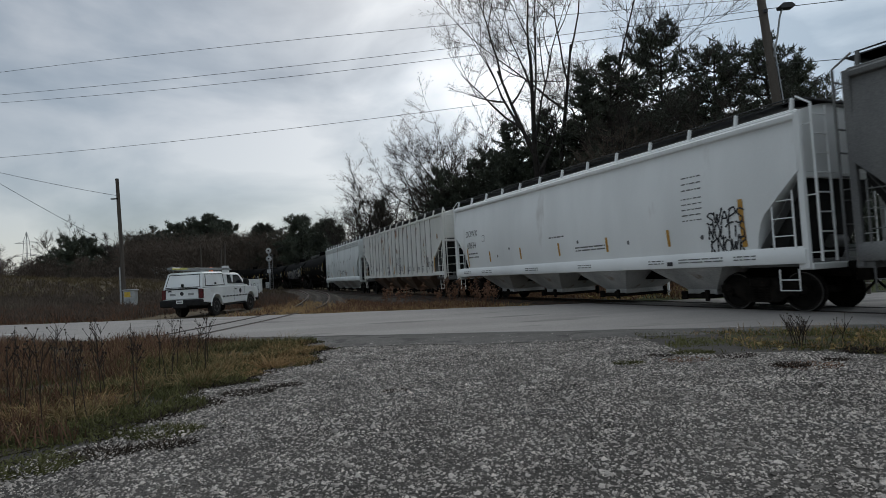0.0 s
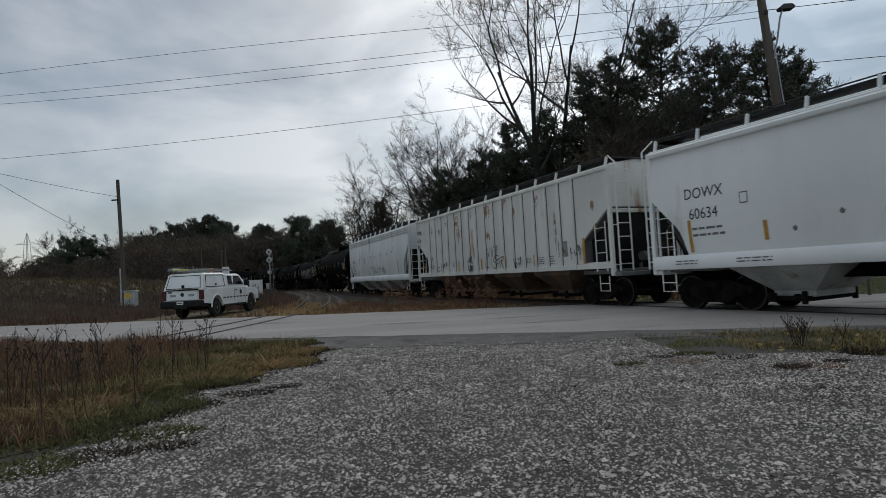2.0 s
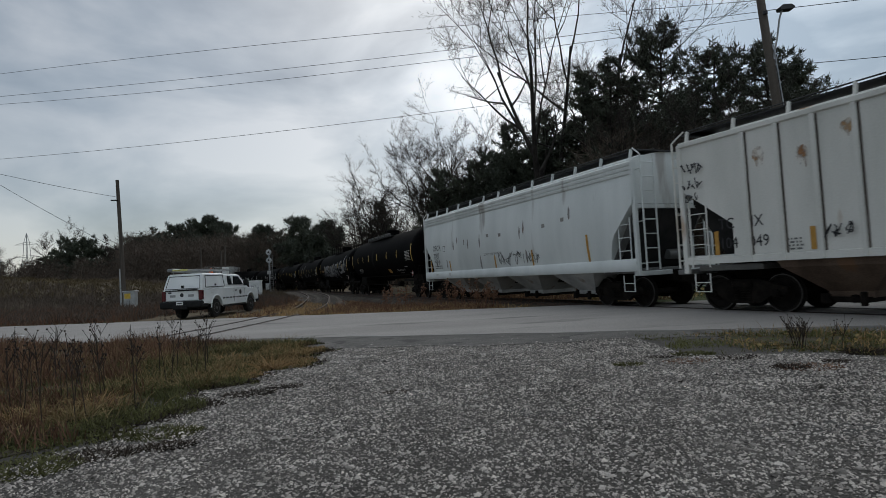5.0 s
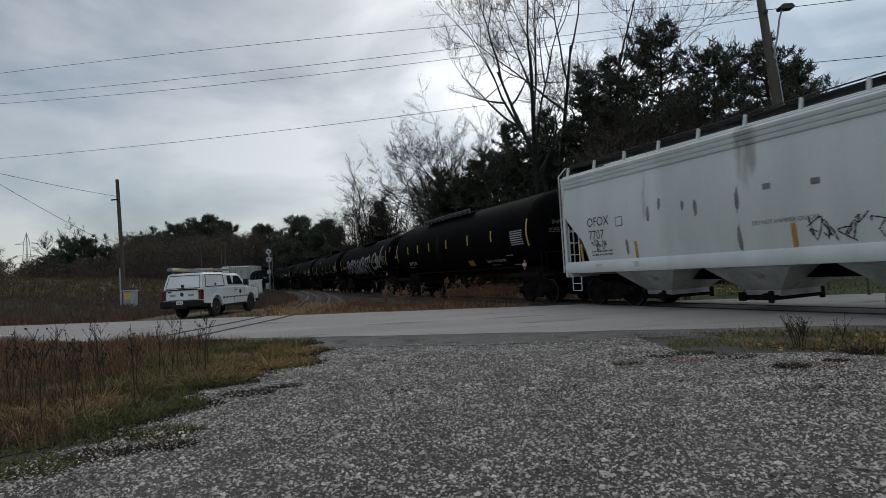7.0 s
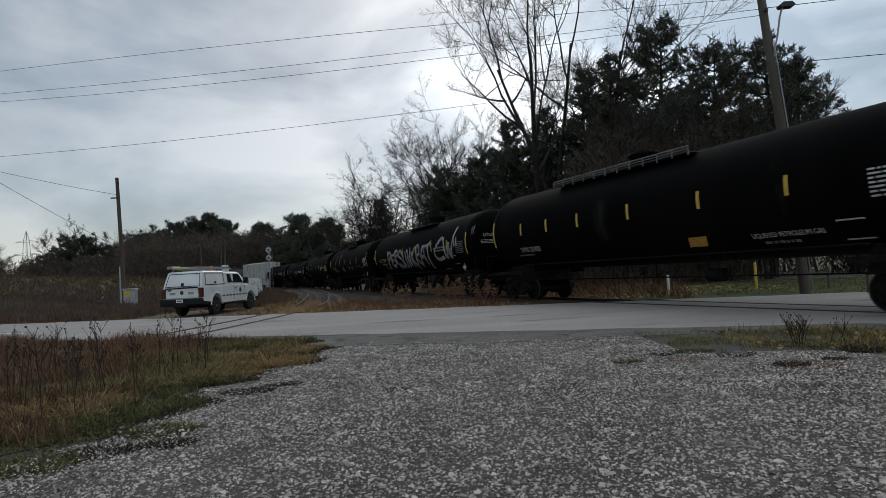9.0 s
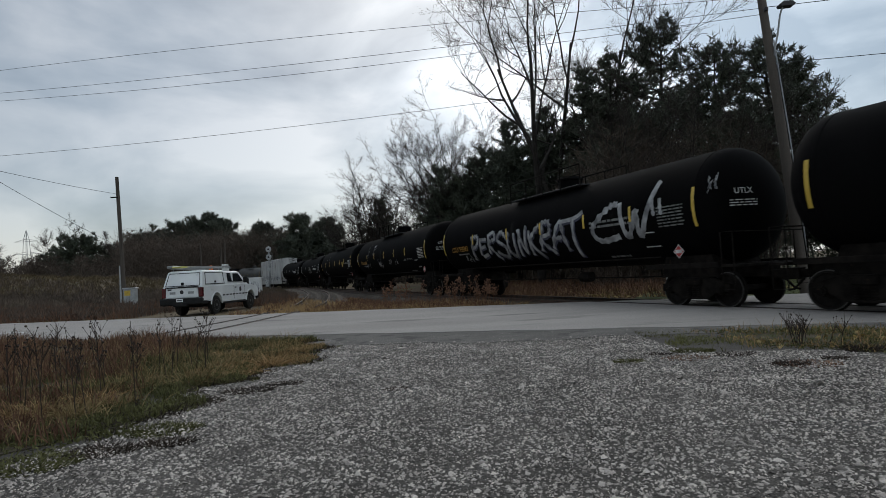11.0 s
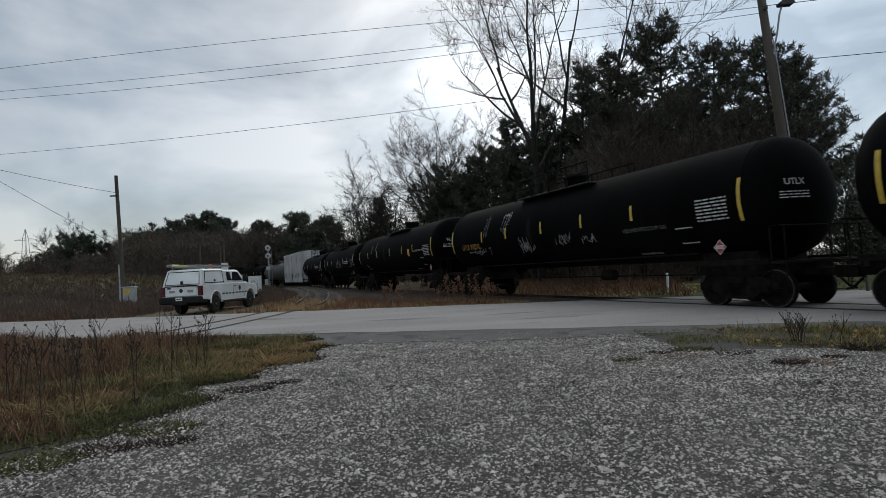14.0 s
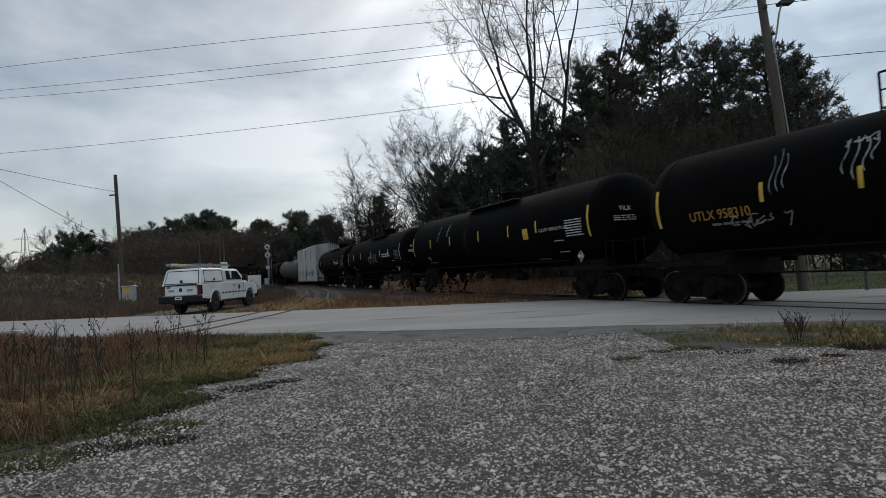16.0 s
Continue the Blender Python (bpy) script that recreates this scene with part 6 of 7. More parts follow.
# ---- loose gravel ----
def gravel_stones(n, seed):
    npr = np.random.default_rng(seed)
    x, y = npr.uniform(-5.5, 8.5, n), 2.6 + 9.6 * npr.random(n) ** 1.15
    keep = (y < near_edge(x) - grit_width(x) + 0.25 - 0.9 * npr.random(n) ** 3 + 1.5 * (npr.random(n) < 0.07)) & ~(left_verge(x, y) & (x < verge_edge(y) - 0.1)) & ~right_verge(x, y)
    x, y = x[keep], y[keep]
    n = len(x)
    r = (0.0056 + 0.0112 * npr.random(n) ** 1.8) * (1 + 0.9 * (npr.random(n) < 0.035))
    base = np.array([(1, 0, -0.3), (0, 1, -0.3), (-1, 0, -0.3), (0, -1, -0.3), (0.2, 0.1, 0.8)])
    v = base[None] * npr.uniform(0.6, 1.35, (n, 5, 1))
    v = v * (r[:, None, None] * np.stack([npr.uniform(0.9, 1.5, n), npr.uniform(0.7, 1.1, n), npr.uniform(0.5, 0.9, n)], 1)[:, None, :])
    a, b = npr.uniform(0, 2 * np.pi, n), npr.normal(0, 0.5, n)
    v = np.stack([v[..., 0], v[..., 1] * np.cos(b)[:, None] - v[..., 2] * np.sin(b)[:, None], v[..., 1] * np.sin(b)[:, None] + v[..., 2] * np.cos(b)[:, None]], -1)
    v = np.stack([v[..., 0] * np.cos(a)[:, None] - v[..., 1] * np.sin(a)[:, None], v[..., 0] * np.sin(a)[:, None] + v[..., 1] * np.cos(a)[:, None], v[..., 2]], -1)
    v += np.stack([x, y, -0.03 + r * 0.35], 1)[:, None, :]
    f = np.array([(0, 1, 4), (1, 2, 4), (2, 3, 4), (3, 0, 4)])
    f = (np.arange(n)[:, None, None] * 5 + f[None]).reshape(-1, 3)
    return tagged(new("gravel_stones", raw_mesh("gravel_stones", v.reshape(-1, 3), f, STONE)), "loose crushed limestone chips on the lot", "gravel", kind="stuff")


gravel_stones(225000, 3)


def tuft(x, y, r, h, n, material, seed, label):
    """A small clump of weeds in the gravel."""
    npr = np.random.default_rng(seed)
    a, q = npr.uniform(0, 6.283, n), r * np.sqrt(npr.random(n))
    p = np.stack([x + q * np.cos(a) * 1.5, y + q * np.sin(a), np.full(n, -0.035)], 1)
    d = np.stack([np.cos(a), np.sin(a), np.full(n, 0.7)], 1) + npr.normal(size=(n, 3)) * 0.6
    tagged(new("weed_tuft", blade_mesh("weed_tuft", p, d, npr.uniform(0.4, 1, n) * h, 0.011, material, npr, 0.3)), label, "weeds", "weed tufts", "stuff")


for k, (x, y, r, h, mat) in enumerate([(2.46, 7.83, 0.14, 0.07, GREEN), (4.2, 7.02, 0.14, 0.09, STALK), (4.9, 7.23, 0.1, 0.07, STALK), (5.62, 7.67, 0.16, 0.16, STALK), (-2.51, 5.05, 0.14, 0.08, STALK), (-3.0, 4.9, 0.2, 0.08, STALK), (-2.56, 7.23, 0.22, 0.07, STALK), (-2.2, 7.6, 0.15, 0.06, STALK), (-0.66, 6.85, 0.1, 0.04, STALK), (-2.8, 5.5, 0.25, 0.09, GREEN), (-3.5, 4.6, 0.3, 0.1, GREEN), (3.05, 8.3, 0.12, 0.05, STALK), (3.6, 8.4, 0.2, 0.08, GREEN)]):
    tuft(x, y, r, h, int(500 * r / 0.15), mat, 60 + k, "small clump of weeds in the gravel")


for k, (x, y, r, h, mat) in enumerate([(3.25, 7.85, 0.22, 0.05, RUST_WEED), (4.41, 6.96, 0.26, 0.06, RUST_WEED), (3.98, 7.94, 0.2, 0.06, STALK)]):
    tuft(x, y, r, h, 420, mat, 90 + k, "flat clump of dead brown weeds in the gravel")
rng = random.Random(12)
for k in range(16):
    y = rng.uniform(6.2, 10.6)
    x = float(verge_edge(y)) - rng.uniform(0.5, 2.0)
    tuft(x, y, rng.uniform(0.10, 0.2), rng.uniform(0.22, 0.42), 260, STRAW if k % 3 else TAWNY, 120 + k, "arching tussock of dry straw grass on the verge")


# ---- poles, wires, signals ----
WOOD = surf("weathered_pole_wood", (0.06, 0.05, 0.042), (0.12, 0.105, 0.09), 1.5, 0.9, 0, 0.3, 50, streak=12, grain=0.15)
CABLE = surf("black_cable", (0.012, 0.012, 0.013), (0.02, 0.02, 0.021), 3, 0.6, 0, 0, 30)
GALV = surf("galvanised_steel", (0.22, 0.23, 0.235), (0.32, 0.33, 0.335), 3, 0.5, 0.6, 0.05, 40)
CABINET = surf("aluminium_cabinet", (0.30, 0.31, 0.31), (0.42, 0.43, 0.43), 2, 0.5, 0.3, 0.05, 40, spot=(0.2, 0.19, 0.17), spot_at=0.62)
BOXWHITE = surf("white_case_paint", (0.60, 0.61, 0.60), (0.72, 0.73, 0.72), 2, 0.5, 0, 0.03, 40)


def pole(label, base, top, r):
    t = thing("utility_pole", label, "pole", Matrix.Translation(base), group="utility poles")
    d = Vector(top) - Vector(base)
    part("post", Shape().tube([(0, 0, -0.3), d * 0.5 + Vector((0.01, 0, 0)), d], [r, r * 0.88, r * 0.75], 14), WOOD, t)
    return t


def cable(label, pts, r):
    """An overhead wire through three points of an even sag."""
    a, b, c = [Vector(p) for p in pts]
    out = []
    for k in range(25):
        u = k / 24
        out.append(a * (2 * (u - 0.5) * (u - 1)) + b * (4 * u * (1 - u)) + c * (2 * u * (u - 0.5)))
    solid("overhead_wire", Shape().tube(out, r, 5), CABLE, label, "wire", group="overhead wires")


p = pole("leaning weathered wooden pole with a street light", (11.75, 18.5, 0), (10.98, 18.5, 10.8), 0.165)
arm = part("lamp_arm", Shape().tube([(-0.5, -0.1, 7.85), (-0.38, -0.2, 8.5), (-0.3, -0.27, 9.1), (-0.2, -0.3, 9.42)], 0.03, 8), GALV, p)
head = Shape().prism([(-0.33, 9.44), (-0.30, 9.36), (0.12, 9.38), (0.16, 9.44), (0.06, 9.53), (-0.22, 9.53)], -0.42, -0.16)
part("lamp_head", head, GRATE, p, "dark street light head")
part("cable_guard", Shape().tube([(0.1, -0.2, 0.2), (-0.25, -0.19, 5.2), (-0.5, -0.17, 8.3)], 0.02, 6), GALV, p)
part("insulator", Shape().lathe([(9.3, 0.02), (9.32, 0.07), (9.42, 0.07), (9.45, 0.02)], 10, (-0.7, -0.2, 0), "z"), GRATE, p)
RX, RY, LX, LY = 11.1, 18.45, -33.0, 32.0


def span(z0, z1, z2):
    """Heights at the pole, at 0.36 and at 0.76 of the way, as three points."""
    q = np.polyfit([0, 0.362, 0.76], [z0, z1, z2], 2)
    return [(RX + (LX - RX) * u, RY + (LY - RY) * u, float(np.polyval(q, u))) for u in (0, 0.5, 1.0)]


for z in ((9.87, 11.517, 12.97), (9.49, 10.414, 11.787), (9.28, 9.983, 11.376), (7.63, 7.80, 8.527)):
    cable("thin black overhead wire between poles", span(*z), 0.009)
for z0, z1 in ((7.6, 6.9), (9.5, 8.8)):
    cable("thin black overhead wire between poles", [(RX, RY, z0), (RX + 7, RY - 2.1, (z0 + z1) / 2 - 0.05), (RX + 14, RY - 4.2, z1)], 0.012)
p = pole("weathered wooden pole beside a steel cabinet", (-25.78, 45.5, gz(-25.8, 45.5)), (-26.09, 45.5, 10.45), 0.17)
part("guard", Shape().box(-0.33, -0.16, -0.1, 0.1, 0, 3.3, 0.02), CABINET, p)
part("bracket", Shape().box(-0.75, -0.2, -0.22, -0.14, 8.8, 8.9, 0.01), IRON, p)
cable("slack black service wire at the pole", [(-26.05, 45.4, 9.05), (-29.5, 38.7, 9.75), (-33, 32, 10.9)], 0.015)
cable("slack black service wire at the pole", [(-25.9, 45.4, 4.7), (-29.5, 38.7, 8.7), (-33, 32, 13.3)], 0.015)

c = thing("trackside_cabinet", "aluminium equipment cabinet with a yellow notice", "cabinet", pose(-24.45, 44.0, gz(-24.4, 44.0), 0, 0, 8))
part("body", Shape().box(-0.42, 0.42, -0.3, 0.3, 0.0, 1.42, 0.03), CABINET, c)
part("lid", Shape().box(-0.48, 0.48, -0.36, 0.36, 1.42, 1.52, 0.03), CABINET, c)
part("notice", Shape().box(-0.34, 0.1, -0.312, -0.301, 0.92, 1.32, 0.0), YELLOW, c, "yellow warning notice")
part("door_seam", Shape().box(-0.01, 0.01, -0.309, -0.301, 0.1, 0.85), IRON, c)

s = thing("signal_mast", "trackside signal mast with two round heads", "railway signal", pose(-30.9, 100, gz(-30.9, 100)))
part("mast", Shape().tube([(0, 0, 0), (0, 0, 7.4)], 0.09, 10), GALV, s)
for z in (7.5, 6.1):
    part("signal_head", Shape().lathe([(-0.12, 0.1), (-0.1, 0.48), (0.0, 0.5), (0.1, 0.3), (0.5, 0.25), (0.5, 0.1)], 20, (0, 0, z)), CABINET, s, "pale round signal backboard")
    part("lens", Shape().lathe([(-0.2, 0.02), (-0.2, 0.14), (-0.1, 0.16)], 12, (0, 0, z)), INK, s)
part("ladder", ladder(Shape(), 0.35, 0.1, 0.2, 7.0, 0.45, 18, 0.02), GALV, s)
part("case", Shape().box(-0.7, -0.15, -0.2, 0.2, 0.9, 2.0, 0.03), CABINET, s)
part("number_board", Shape().box(-0.35, 0.35, -0.16, -0.12, 3.6, 4.2, 0.01), CABINET, s)

c = thing("relay_case", "white relay case beside the rails", "cabinet", pose(-20.05, 60, gz(-20, 60), 0, 0, 10))
part("body", Shape().box(-0.62, 0.62, -0.4, 0.4, 0, 1.75, 0.03), BOXWHITE, c)
part("roof", Shape().box(-0.68, 0.68, -0.46, 0.46, 1.75, 1.83, 0.03), BOXWHITE, c)
for x in (-0.3, 0.3):
    part("door", Shape().box(x - 0.27, x + 0.27, -0.425, -0.405, 0.15, 1.65, 0.005), BOXWHITE, c)
part("graffiti", Shape().add([(a, -0.432, 0.9 + b) for a, b in scrawl(random.Random(5), 0.9, 1.0, 4, 0.05)[0]], scrawl(random.Random(5), 0.9, 1.0, 4, 0.05)[1]), SPRAY, c, smooth=0)

m = thing("equipment_mast", "slim steel mast with a white equipment box", "mast", pose(-23.15, 60, gz(-23.15, 60)))
part("mast", Shape().tube([(0, 0, 0), (-0.05, 0, 5.7 - gz(-23.15, 60))], 0.09, 10), WOOD, m)
part("equipment_box", Shape().box(-0.3, 0.35, -0.35, -0.1, 2.2, 3.3, 0.03), BOXWHITE, m, "white equipment box")
m = thing("equipment_rack", "grey trackside junction equipment", "equipment", pose(-19.9, 55, gz(-19.9, 55)))
part("frame", Shape().box(-0.9, 0.5, -0.1, 0.1, 1.55, 1.65, 0.01).box(-0.85, -0.75, -0.1, 0.1, 0, 2.0, 0.01).box(0.3, 0.4, -0.1, 0.1, 0, 2.0, 0.01), GALV, m)
for x in (-0.6, -0.2, 0.2):
    part("junction_box", Shape().box(x - 0.14, x + 0.14, -0.25, -0.1, 1.3, 1.9, 0.02), GALV, m)
for x, y, z in ((-39.5, 92, 8.0), (-36.2, 92, 7.2)):
    pole("far bare wooden pole before the wood", (x, y, gz(x, y)), (x, y, z), 0.14)
# lattice tower on the skyline
t = thing("transmission_tower", "far steel lattice transmission tower", "tower", pose(-295, 400, gz(-295, 400)))
H0, H1 = 0.0, 47 - gz(-295, 400)
leg = Shape()
for sx in (-1, 1):
    for sy in (-1, 1):
        leg.tube([(sx * 4.5, sy * 4.5, 0), (sx * 1.6, sy * 1.6, H1 * 0.62), (sx * 1.2, sy * 1.2, H1 * 0.85), (0, 0, H1)], 0.17, 5)
part("legs", leg, GALV, t)
br = Shape()
for k in range(7):
    f0, f1 = k / 7 * 0.62, (k + 1) / 7 * 0.62
    w0, w1 = 4.5 - 2.9 * f0 / 0.62, 4.5 - 2.9 * f1 / 0.62
    for sy in (-1, 1):
        br.tube([(-w0, sy * w0, H1 * f0), (w1, sy * w1, H1 * f1)], 0.09, 4)
        br.tube([(w0, sy * w0, H1 * f0), (-w1, sy * w1, H1 * f1)], 0.09, 4)
part("bracing", br, GALV, t)
for f, w in ((0.62, 9.5), (0.82, 8.5)):
    part("crossarm", Shape().tube([(-w, 0, H1 * f), (w, 0, H1 * f)], 0.14, 5).tube([(-w, 0, H1 * f), (-1.2, 0, H1 * f + 1.6), (1.2, 0, H1 * f + 1.6), (w, 0, H1 * f)], 0.12, 5), GALV, t)

# small posts and a low fence beyond the main line
LAWN_PTS = [(6.8, 20.6), (9.5, 18.2), (13.5, 16.0), (30, 11.5), (45, 30), (40, 44), (22, 33), (12, 31)]
sheet("lawn", LAWN_PTS, -0.03, LAWN, "short green lawn beyond the main line", "grass", thick=0.3)
scatter("lawn_grass", "green grass beyond the main line", 9000, lambda x, y: (x > 8 + (22 - y) * 0.6) & (y > far_edge(x) + 0.4) & (y < 30), (7, 26, 15, 30), 31, (0.05, 0.15), 0.02, GREEN, 0.5, z=-0.03)
scatter("leaf_litter", "brown fallen leaves heaped beyond the main line", 1100, lambda x, y: (y > 21) & (y < 28) & (x > 6) & (x < 14), (6, 14, 21, 28), 32, (0.05, 0.12), 0.09, LEAF, 1.5, 0.4, "leaves", z=0.0)
for x, y, mat, h in ((12.4, 22.6, YELLOW, 1.05), (8.7, 22.1, BOXWHITE, 0.75), (12.9, 17.3, WOOD, 0.7), (14.2, 21.0, WOOD, 0.8)):
    solid("marker_post", Shape().lathe([(-0.2, 0.05), (h - 0.03, 0.05), (h, 0.03)], 12, axis="z"), mat, "short painted marker post in the grass", "post", pose(x, y, 0), group="marker posts")
sheet("far_lane", [(9.5, 33), (22, 27.5), (45, 20), (46, 24), (24, 31), (11, 36)], -0.02, SHOULDER, "pale gravel lane beyond the lawn", "gravel lane", thick=0.3)


# ---- the white work pickup ----
TRUCKW = surf("truck_white_paint", (0.66, 0.68, 0.68), (0.78, 0.80, 0.80), 1.0, 0.3, 0, 0.0, 30, spot=(0.5, 0.49, 0.46), spot_at=0.66, grain=0.02)
TRIM = surf("black_plastic_trim", (0.008, 0.008, 0.0085), (0.016, 0.016, 0.016), 5, 0.8, 0, 0.05, 60)
TYRE = surf("tyre_rubber", (0.012, 0.012, 0.012), (0.028, 0.027, 0.025), 8, 0.85, 0, 0.2, 60)
RIM = surf("steel_rim", (0.12, 0.12, 0.12), (0.2, 0.2, 0.2), 6, 0.4, 0.7, 0.05, 40)
GLASS = surf("dark_window_glass", (0.012, 0.014, 0.016), (0.02, 0.022, 0.024), 1, 0.08, 0, 0, 10, grain=0.0)
TAIL = surf("red_lamp_lens", (0.055, 0.006, 0.008), (0.09, 0.010, 0.012), 5, 0.2, 0, 0, 30)
AMBER = glow("amber_beacon", (0.6, 0.14, 0.03), 0.12)
LADDER_Y = surf("yellow_ladder", (0.42, 0.40, 0.10), (0.52, 0.50, 0.16), 4, 0.6, 0, 0, 30)


def pickup():
    t = thing("pickup_truck", "white work pickup with a service cap and roof ladders", "truck", pose(-12.27, 26.4, gz(-12.3, 26.6) + 0.0, 0, 0, 84.5))
    hw = 0.98

    def arch(xc, r, z):
        return [(xc + r * math.cos(a), z + r * math.sin(a)) for a in np.linspace(0, math.pi, 11)]
    low = 0.62
    poly = [(0.05, low + 0.05), (0.0, 0.9), (0.03, 1.30), (2.3, 1.32), (4.6, 1.30), (5.05, 1.27), (5.9, 1.20), (6.12, 1.08), (6.16, 0.7), (6.1, low)]
    poly += [(x, z) for x, z in arch(5.15, 0.52, 0.46) if z > low - 0.15] + [(4.55, 0.5), (2.0, 0.5)] + [(x, z) for x, z in arch(1.38, 0.52, 0.46) if z > low - 0.15] + [(0.75, low)]
    body = Shape()
    rings = []
    for y, inset in ((-hw, 0.06), (-hw + 0.05, 0.0), (hw - 0.05, 0.0), (hw, 0.06)):
        cx, cz = 3.1, 0.95
        rings.append([(cx + (x - cx) * (1 - inset * 0.25), y, cz + (z - cz) * (1 - inset)) for x, z in poly])
    body.loft(rings)
    part("body", body, TRUCKW, t)
    cab = Shape().loft([[(x, y, z) for x, y in ((a, -w), (b, -w), (b, w), (a, w))] for a, b, w, z in ((2.36, 4.95, 0.93, 1.27), (2.40, 4.62, 0.90, 1.5), (2.45, 4.12, 0.80, 1.90), (2.6, 3.95, 0.70, 1.96))])
    part("cab", cab, TRUCKW, t)
    cap = Shape().loft([[(x, y, z) for x, y in ((a, -w), (2.32, -w), (2.32, w), (a, w))] for a, w, z in ((0.06, 0.95, 1.31), (0.14, 0.93, 1.50), (0.30, 0.84, 1.95), (0.42, 0.76, 2.01))])
    part("service_cap", cap, TRUCKW, t, "white fibreglass service cap")
    side = lambda x, z: 0.95 - 0.108 * (z - 1.31) / 0.64 - (0.0 if x < 2.34 else 0.02)
    for s in (-1, 1):
        w = part("cap_door", Shape().add([(a, s * (side(a, z) + 0.012), z) for a, z in ((0.42, 1.40), (2.2, 1.40), (2.2, 1.88), (0.55, 1.88))], [(0, 1, 2, 3) if s < 0 else (3, 2, 1, 0)]), TRUCKW, t, smooth=0)
        edge = Shape()
        for a, b, c, d in ((0.40, 1.38, 2.22, 1.38), (2.22, 1.38, 2.22, 1.90), (2.22, 1.90, 0.53, 1.90), (0.53, 1.90, 0.40, 1.38)):
            edge.tube([(a, s * (side(a, b) + 0.01), b), (c, s * (side(c, d) + 0.01), d)], 0.018, 6)
        part("door_seal", edge, TRIM, w)
        part("latch", Shape().box(1.25, 1.4, s * (side(1, 1.45) + 0.012), s * (side(1, 1.45) + 0.035), 1.43, 1.52, 0.01), TRIM, w)
        cabside = lambda z: 0.905 - 0.25 * (z - 1.5) + 0.015
        part("side_window", Shape().add([(x, s * cabside(z), z) for x, z in ((2.62, 1.44), (4.35, 1.42), (4.0, 1.83), (2.72, 1.86))], [(0, 1, 2, 3)]), GLASS, t, "dark side window", smooth=0)
        part("window_post", Shape().box(3.1, 3.2, s * 0.84, s * 0.925, 1.42, 1.85, 0.01), TRUCKW, t)
        part("mirror", Shape().box(4.2, 4.36, s * 1.0, s * 1.24, 1.36, 1.66, 0.04), TRIM, t)
        part("door_handle", Shape().box(3.28, 3.46, s * 0.975, s * 1.0, 1.13, 1.18, 0.01), TRIM, t)
        part("door_gap", Shape().box(3.18, 3.19, s * 0.965, s * 0.987, 0.62, 1.28).box(4.42, 4.43, s * 0.965, s * 0.987, 0.62, 1.25), TRIM, t)
        for k in range(8):
            part("stripe_dash", Shape().box(1.98 + k * 0.36, 2.2 + k * 0.36, s * 0.974, s * 0.99, 0.80, 0.865), INK, t)
        part("emblem", Shape().lathe([(s * 0.972, 0.12), (s * 0.99, 0.12)], 14, (3.9, 0, 1.06)), INK, t)
        part("running_board", Shape().box(2.05, 4.5, s * 0.8, s * 1.02, 0.42, 0.48, 0.02), TRIM, t)
        for xc in (1.38, 5.15):
            part("arch_flare", Shape().tube([(x, s * 0.97, z) for x, z in arch(xc, 0.545, 0.46)], 0.035, 6), TRUCKW, t)
        part("tail_light", Shape().box(-0.03, 0.14, s * 0.80, s * 0.995, 0.84, 1.27, 0.02), TAIL, t, "red tail light")
        part("head_light", Shape().box(6.0, 6.16, s * 0.7, s * 0.96, 0.9, 1.12, 0.03), GALV, t)
        for xc in (1.38, 5.15):
            wh = part("wheel", Shape().lathe([(s * a, r) for a, r in ((0.68, 0.2), (0.69, 0.36), (0.71, 0.405), (0.75, 0.42), (0.90, 0.42), (0.94, 0.405), (0.96, 0.36), (0.95, 0.24))], 28, (xc, 0, 0.42)), TYRE, t, "black all-terrain tyre")
            part("rim", Shape().lathe([(s * a, r) for a, r in ((0.90, 0.02), (0.905, 0.20), (0.93, 0.23), (0.955, 0.245), (0.94, 0.20), (0.91, 0.19), (0.93, 0.07), (0.97, 0.06), (0.97, 0.01))], 20, (xc, 0, 0.42)), RIM, wh)
    part("tailgate", Shape().box(-0.025, 0.02, -0.74, 0.74, 0.84, 1.27, 0.015), TRUCKW, t)
    part("spoiler", Shape().box(-0.05, 0.06, -0.72, 0.2, 1.265, 1.32, 0.02), TRIM, t)
    part("badge", Shape().lathe([(-0.04, 0.02), (-0.04, 0.085), (-0.02, 0.09)], 16, (0, 0, 1.08), "x"), INK, t)
    for y in (-0.45, 0.45):
        part("notice", Shape().box(-0.034, -0.026, y - 0.14, y + 0.14, 1.0, 1.1), GALV, t)
    part("emblem", Shape().box(-0.034, -0.026, 0.5, 0.68, 1.17, 1.23), INK, t)
    part("rear_bumper", Shape().box(-0.22, 0.12, -1.01, 1.01, 0.52, 0.82, 0.05).box(-0.25, 0.0, -0.34, 0.34, 0.46, 0.66, 0.03).box(-0.1, 0.6, -0.97, 0.97, 0.50, 0.72, 0.03), TRIM, t, "black step bumper")
    pl = part("number_plate", Shape().box(-0.245, -0.225, -0.16, 0.16, 0.66, 0.80, 0.004), BOXWHITE, t)
    part("plate_bar", Shape().box(-0.25, -0.246, -0.12, 0.12, 0.71, 0.75), INK, pl)
    part("front_bumper", Shape().box(6.1, 6.3, -0.97, 0.97, 0.5, 0.78, 0.05), TRIM, t)
    rear = lambda z: 0.06 + 0.08 * (z - 1.31) / 0.19 if z < 1.5 else 0.14 + 0.16 * (z - 1.5) / 0.45
    h = part("cap_hatch", Shape().add([(rear(z) - 0.012, y, z) for y, z in ((-0.82, 1.36), (0.82, 1.36), (0.74, 1.88), (-0.74, 1.88))], [(0, 1, 2, 3)]), TRUCKW, t, smooth=0)
    seal = Shape()
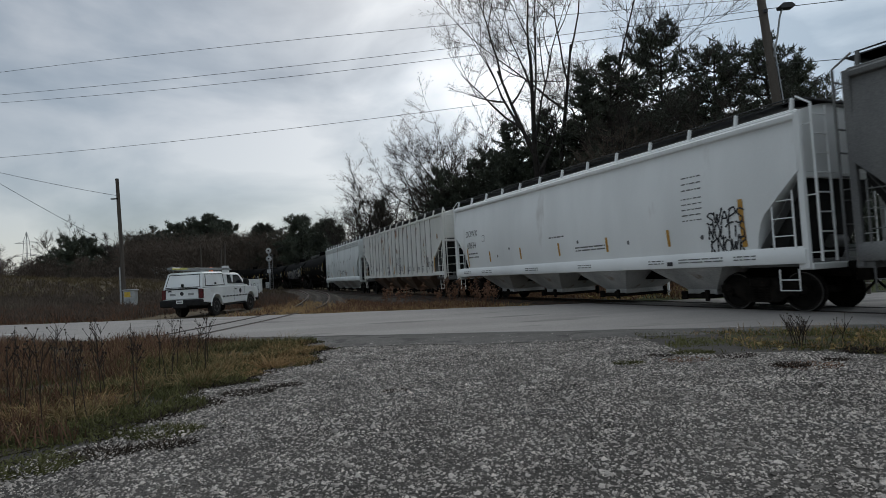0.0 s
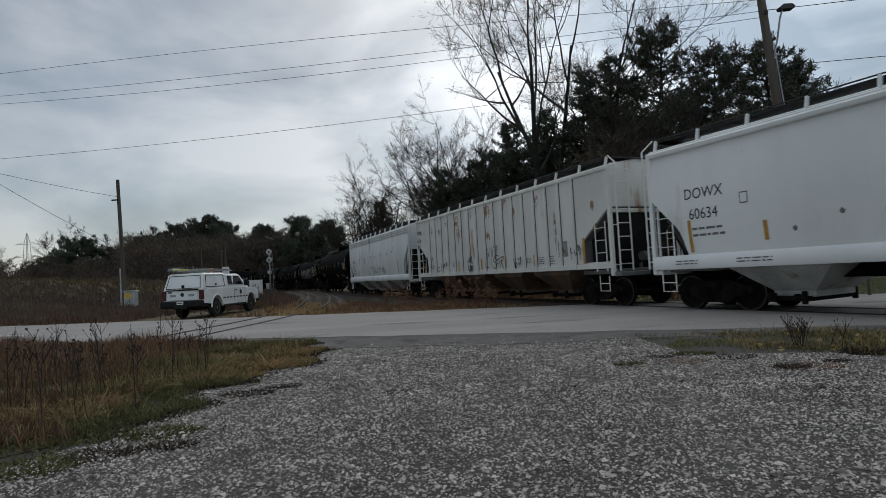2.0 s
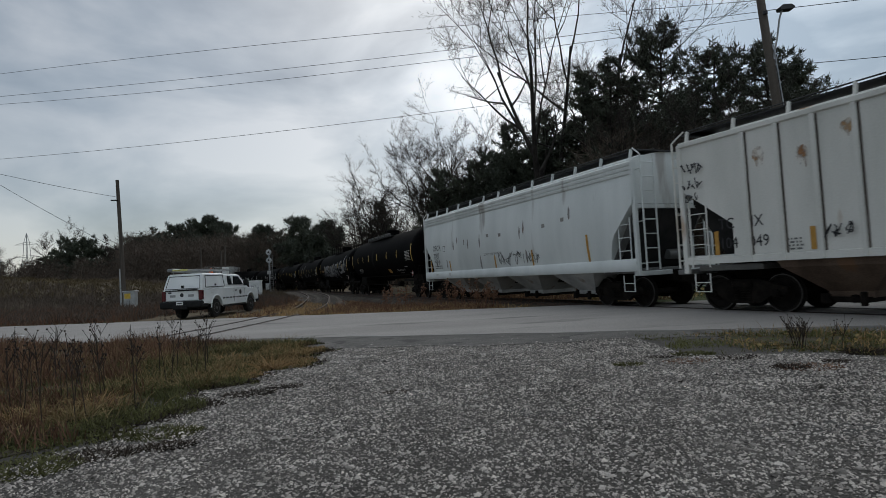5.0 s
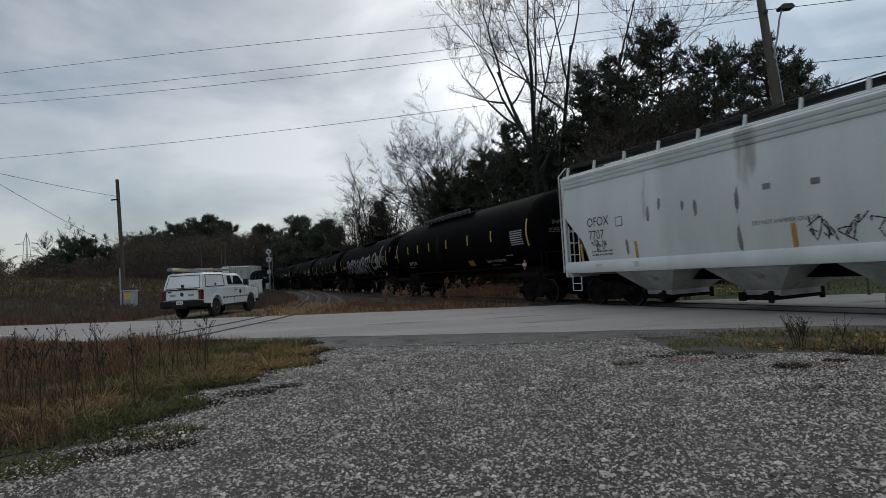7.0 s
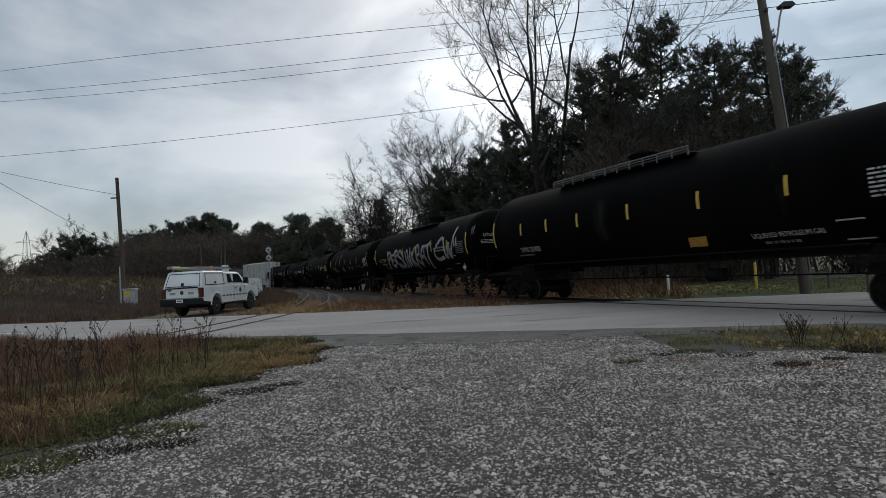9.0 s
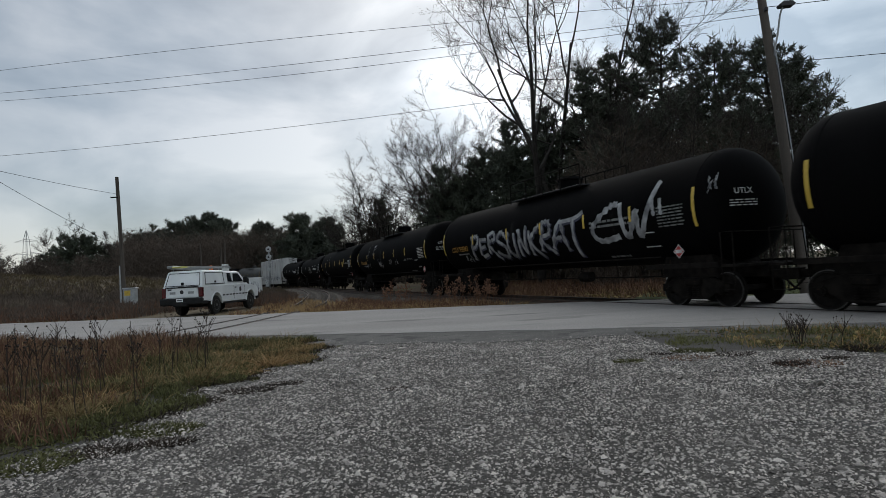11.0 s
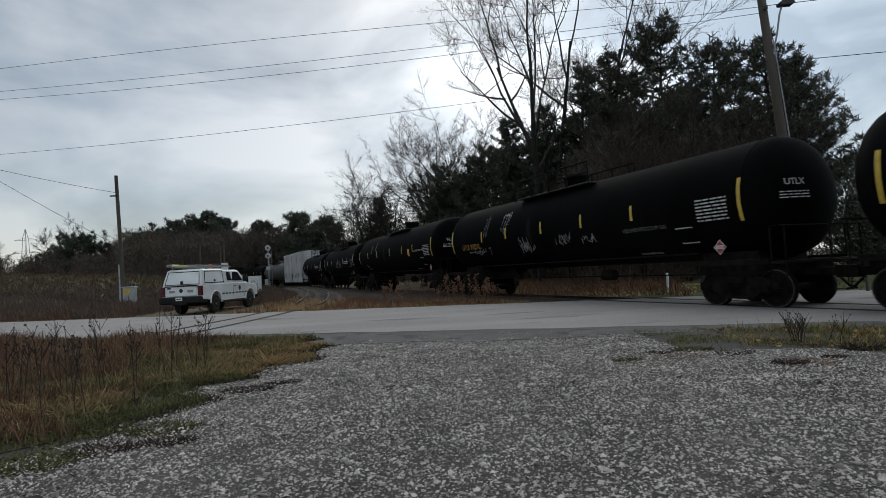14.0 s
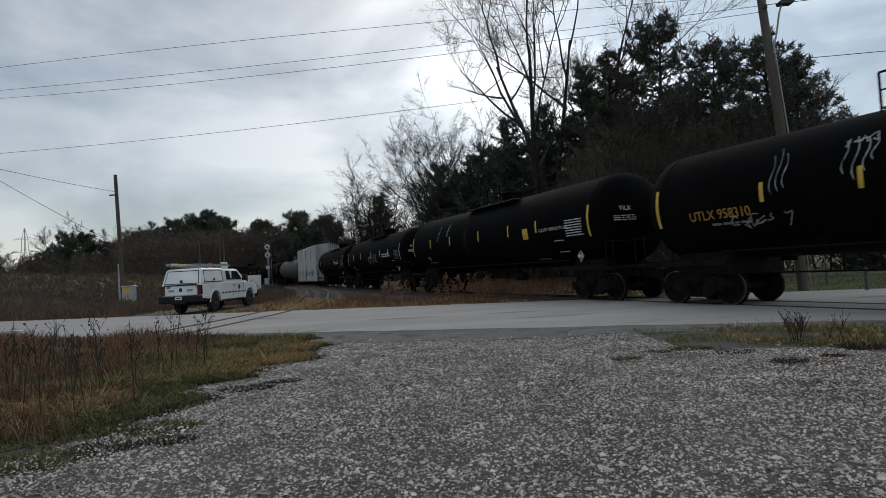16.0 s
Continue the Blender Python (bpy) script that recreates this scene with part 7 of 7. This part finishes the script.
    for a, b, c, d in ((-0.84, 1.35, 0.84, 1.35), (0.84, 1.35, 0.75, 1.9), (0.75, 1.9, -0.75, 1.9), (-0.75, 1.9, -0.84, 1.35)):
        seal.tube([(rear(b) - 0.01, a, b), (rear(d) - 0.01, c, d)], 0.016, 6)
    part("door_seal", seal, TRIM, h)
    part("latch", Shape().box(0.02, 0.08, -0.06, 0.06, 1.38, 1.5, 0.01), TRIM, h)
    part("windscreen", Shape().add([(4.66, -0.82, 1.5), (4.66, 0.82, 1.5), (4.15, 0.72, 1.88), (4.15, -0.72, 1.88)], [(0, 1, 2, 3)]), GLASS, t, smooth=0)
    under = Shape().box(0.4, 5.9, -0.45, 0.45, 0.42, 0.6, 0.03)
    under.tube([(1.38, -0.75, 0.42), (1.38, 0.75, 0.42)], 0.07, 8).tube([(5.15, -0.75, 0.42), (5.15, 0.75, 0.42)], 0.07, 8)
    part("chassis", under, TRIM, t)
    rack = Shape()
    for x in (0.5, 1.4, 2.2, 3.3):
        for y in (-0.7, 0.7):
            rack.tube([(x, y, 1.9), (x, y, 2.12)], 0.02, 6)
        rack.tube([(x, -0.75, 2.12), (x, 0.75, 2.12)], 0.022, 6)
    for y in (-0.72, 0.72):
        rack.tube([(0.35, y, 2.13), (3.5, y, 2.10)], 0.022, 6)
    part("roof_rack", rack, GALV, t)
    l = Shape()
    for y in (0.1, 0.5):
        l.box(0.1, 3.6, y - 0.02, y + 0.02, 2.15, 2.22, 0.01)
    for k in range(11):
        l.tube([(0.25 + k * 0.32, 0.1, 2.18), (0.25 + k * 0.32, 0.5, 2.18)], 0.014, 6)
    part("ladder", l, LADDER_Y, t, "yellow fibreglass ladder")
    l = Shape()
    for y in (-0.55, -0.2):
        l.box(0.2, 3.7, y - 0.015, y + 0.015, 2.14, 2.20, 0.008)
    for k in range(11):
        l.tube([(0.35 + k * 0.32, -0.55, 2.17), (0.35 + k * 0.32, -0.2, 2.17)], 0.012, 6)
    part("ladder", l, GALV, t, "aluminium ladder")
    part("tool_tube", Shape().box(0.15, 0.9, 0.52, 0.8, 2.12, 2.26, 0.03), GALV, t)
    part("tailgate_lip", Shape().box(-0.06, 0.02, -0.80, 0.80, 1.255, 1.30, 0.015), TRIM, t)
    part("beacon", Shape().lathe([(2.02, 0.09), (2.2, 0.085), (2.26, 0.05), (2.27, 0.01)], 14, (2.75, 0.0, 0), "z"), AMBER, t, "amber roof beacon")
    # tall stance: everything a little higher, wheels larger
    for ob in t.children_recursive:
        if not ob.type == "MESH":
            continue
        round_part = ob.name.startswith(("wheel", "rim"))
        mid_x = 1.38 if ob.data.vertices[0].co.x < 3 else 5.15
        for v in ob.data.vertices:
            v.co.z *= 1.07
            if round_part:
                v.co.x = mid_x + (v.co.x - mid_x) * 1.07
    return t


pickup()


# ---- what moves ----
def motions():
    for car, mid, half, spin in CARS:
        walk(car, [(t, car_pose(mid, half, t)) for t in np.arange(0, 16.01, 0.5)])
        for w, x in spin:
            if hasattr(w, "name"):
                walk(w, [(t, pose(x, 0, WR, 0, math.degrees(run(t) / WR), 0)) for t in np.arange(0, 16.01, 0.1)])


motions()
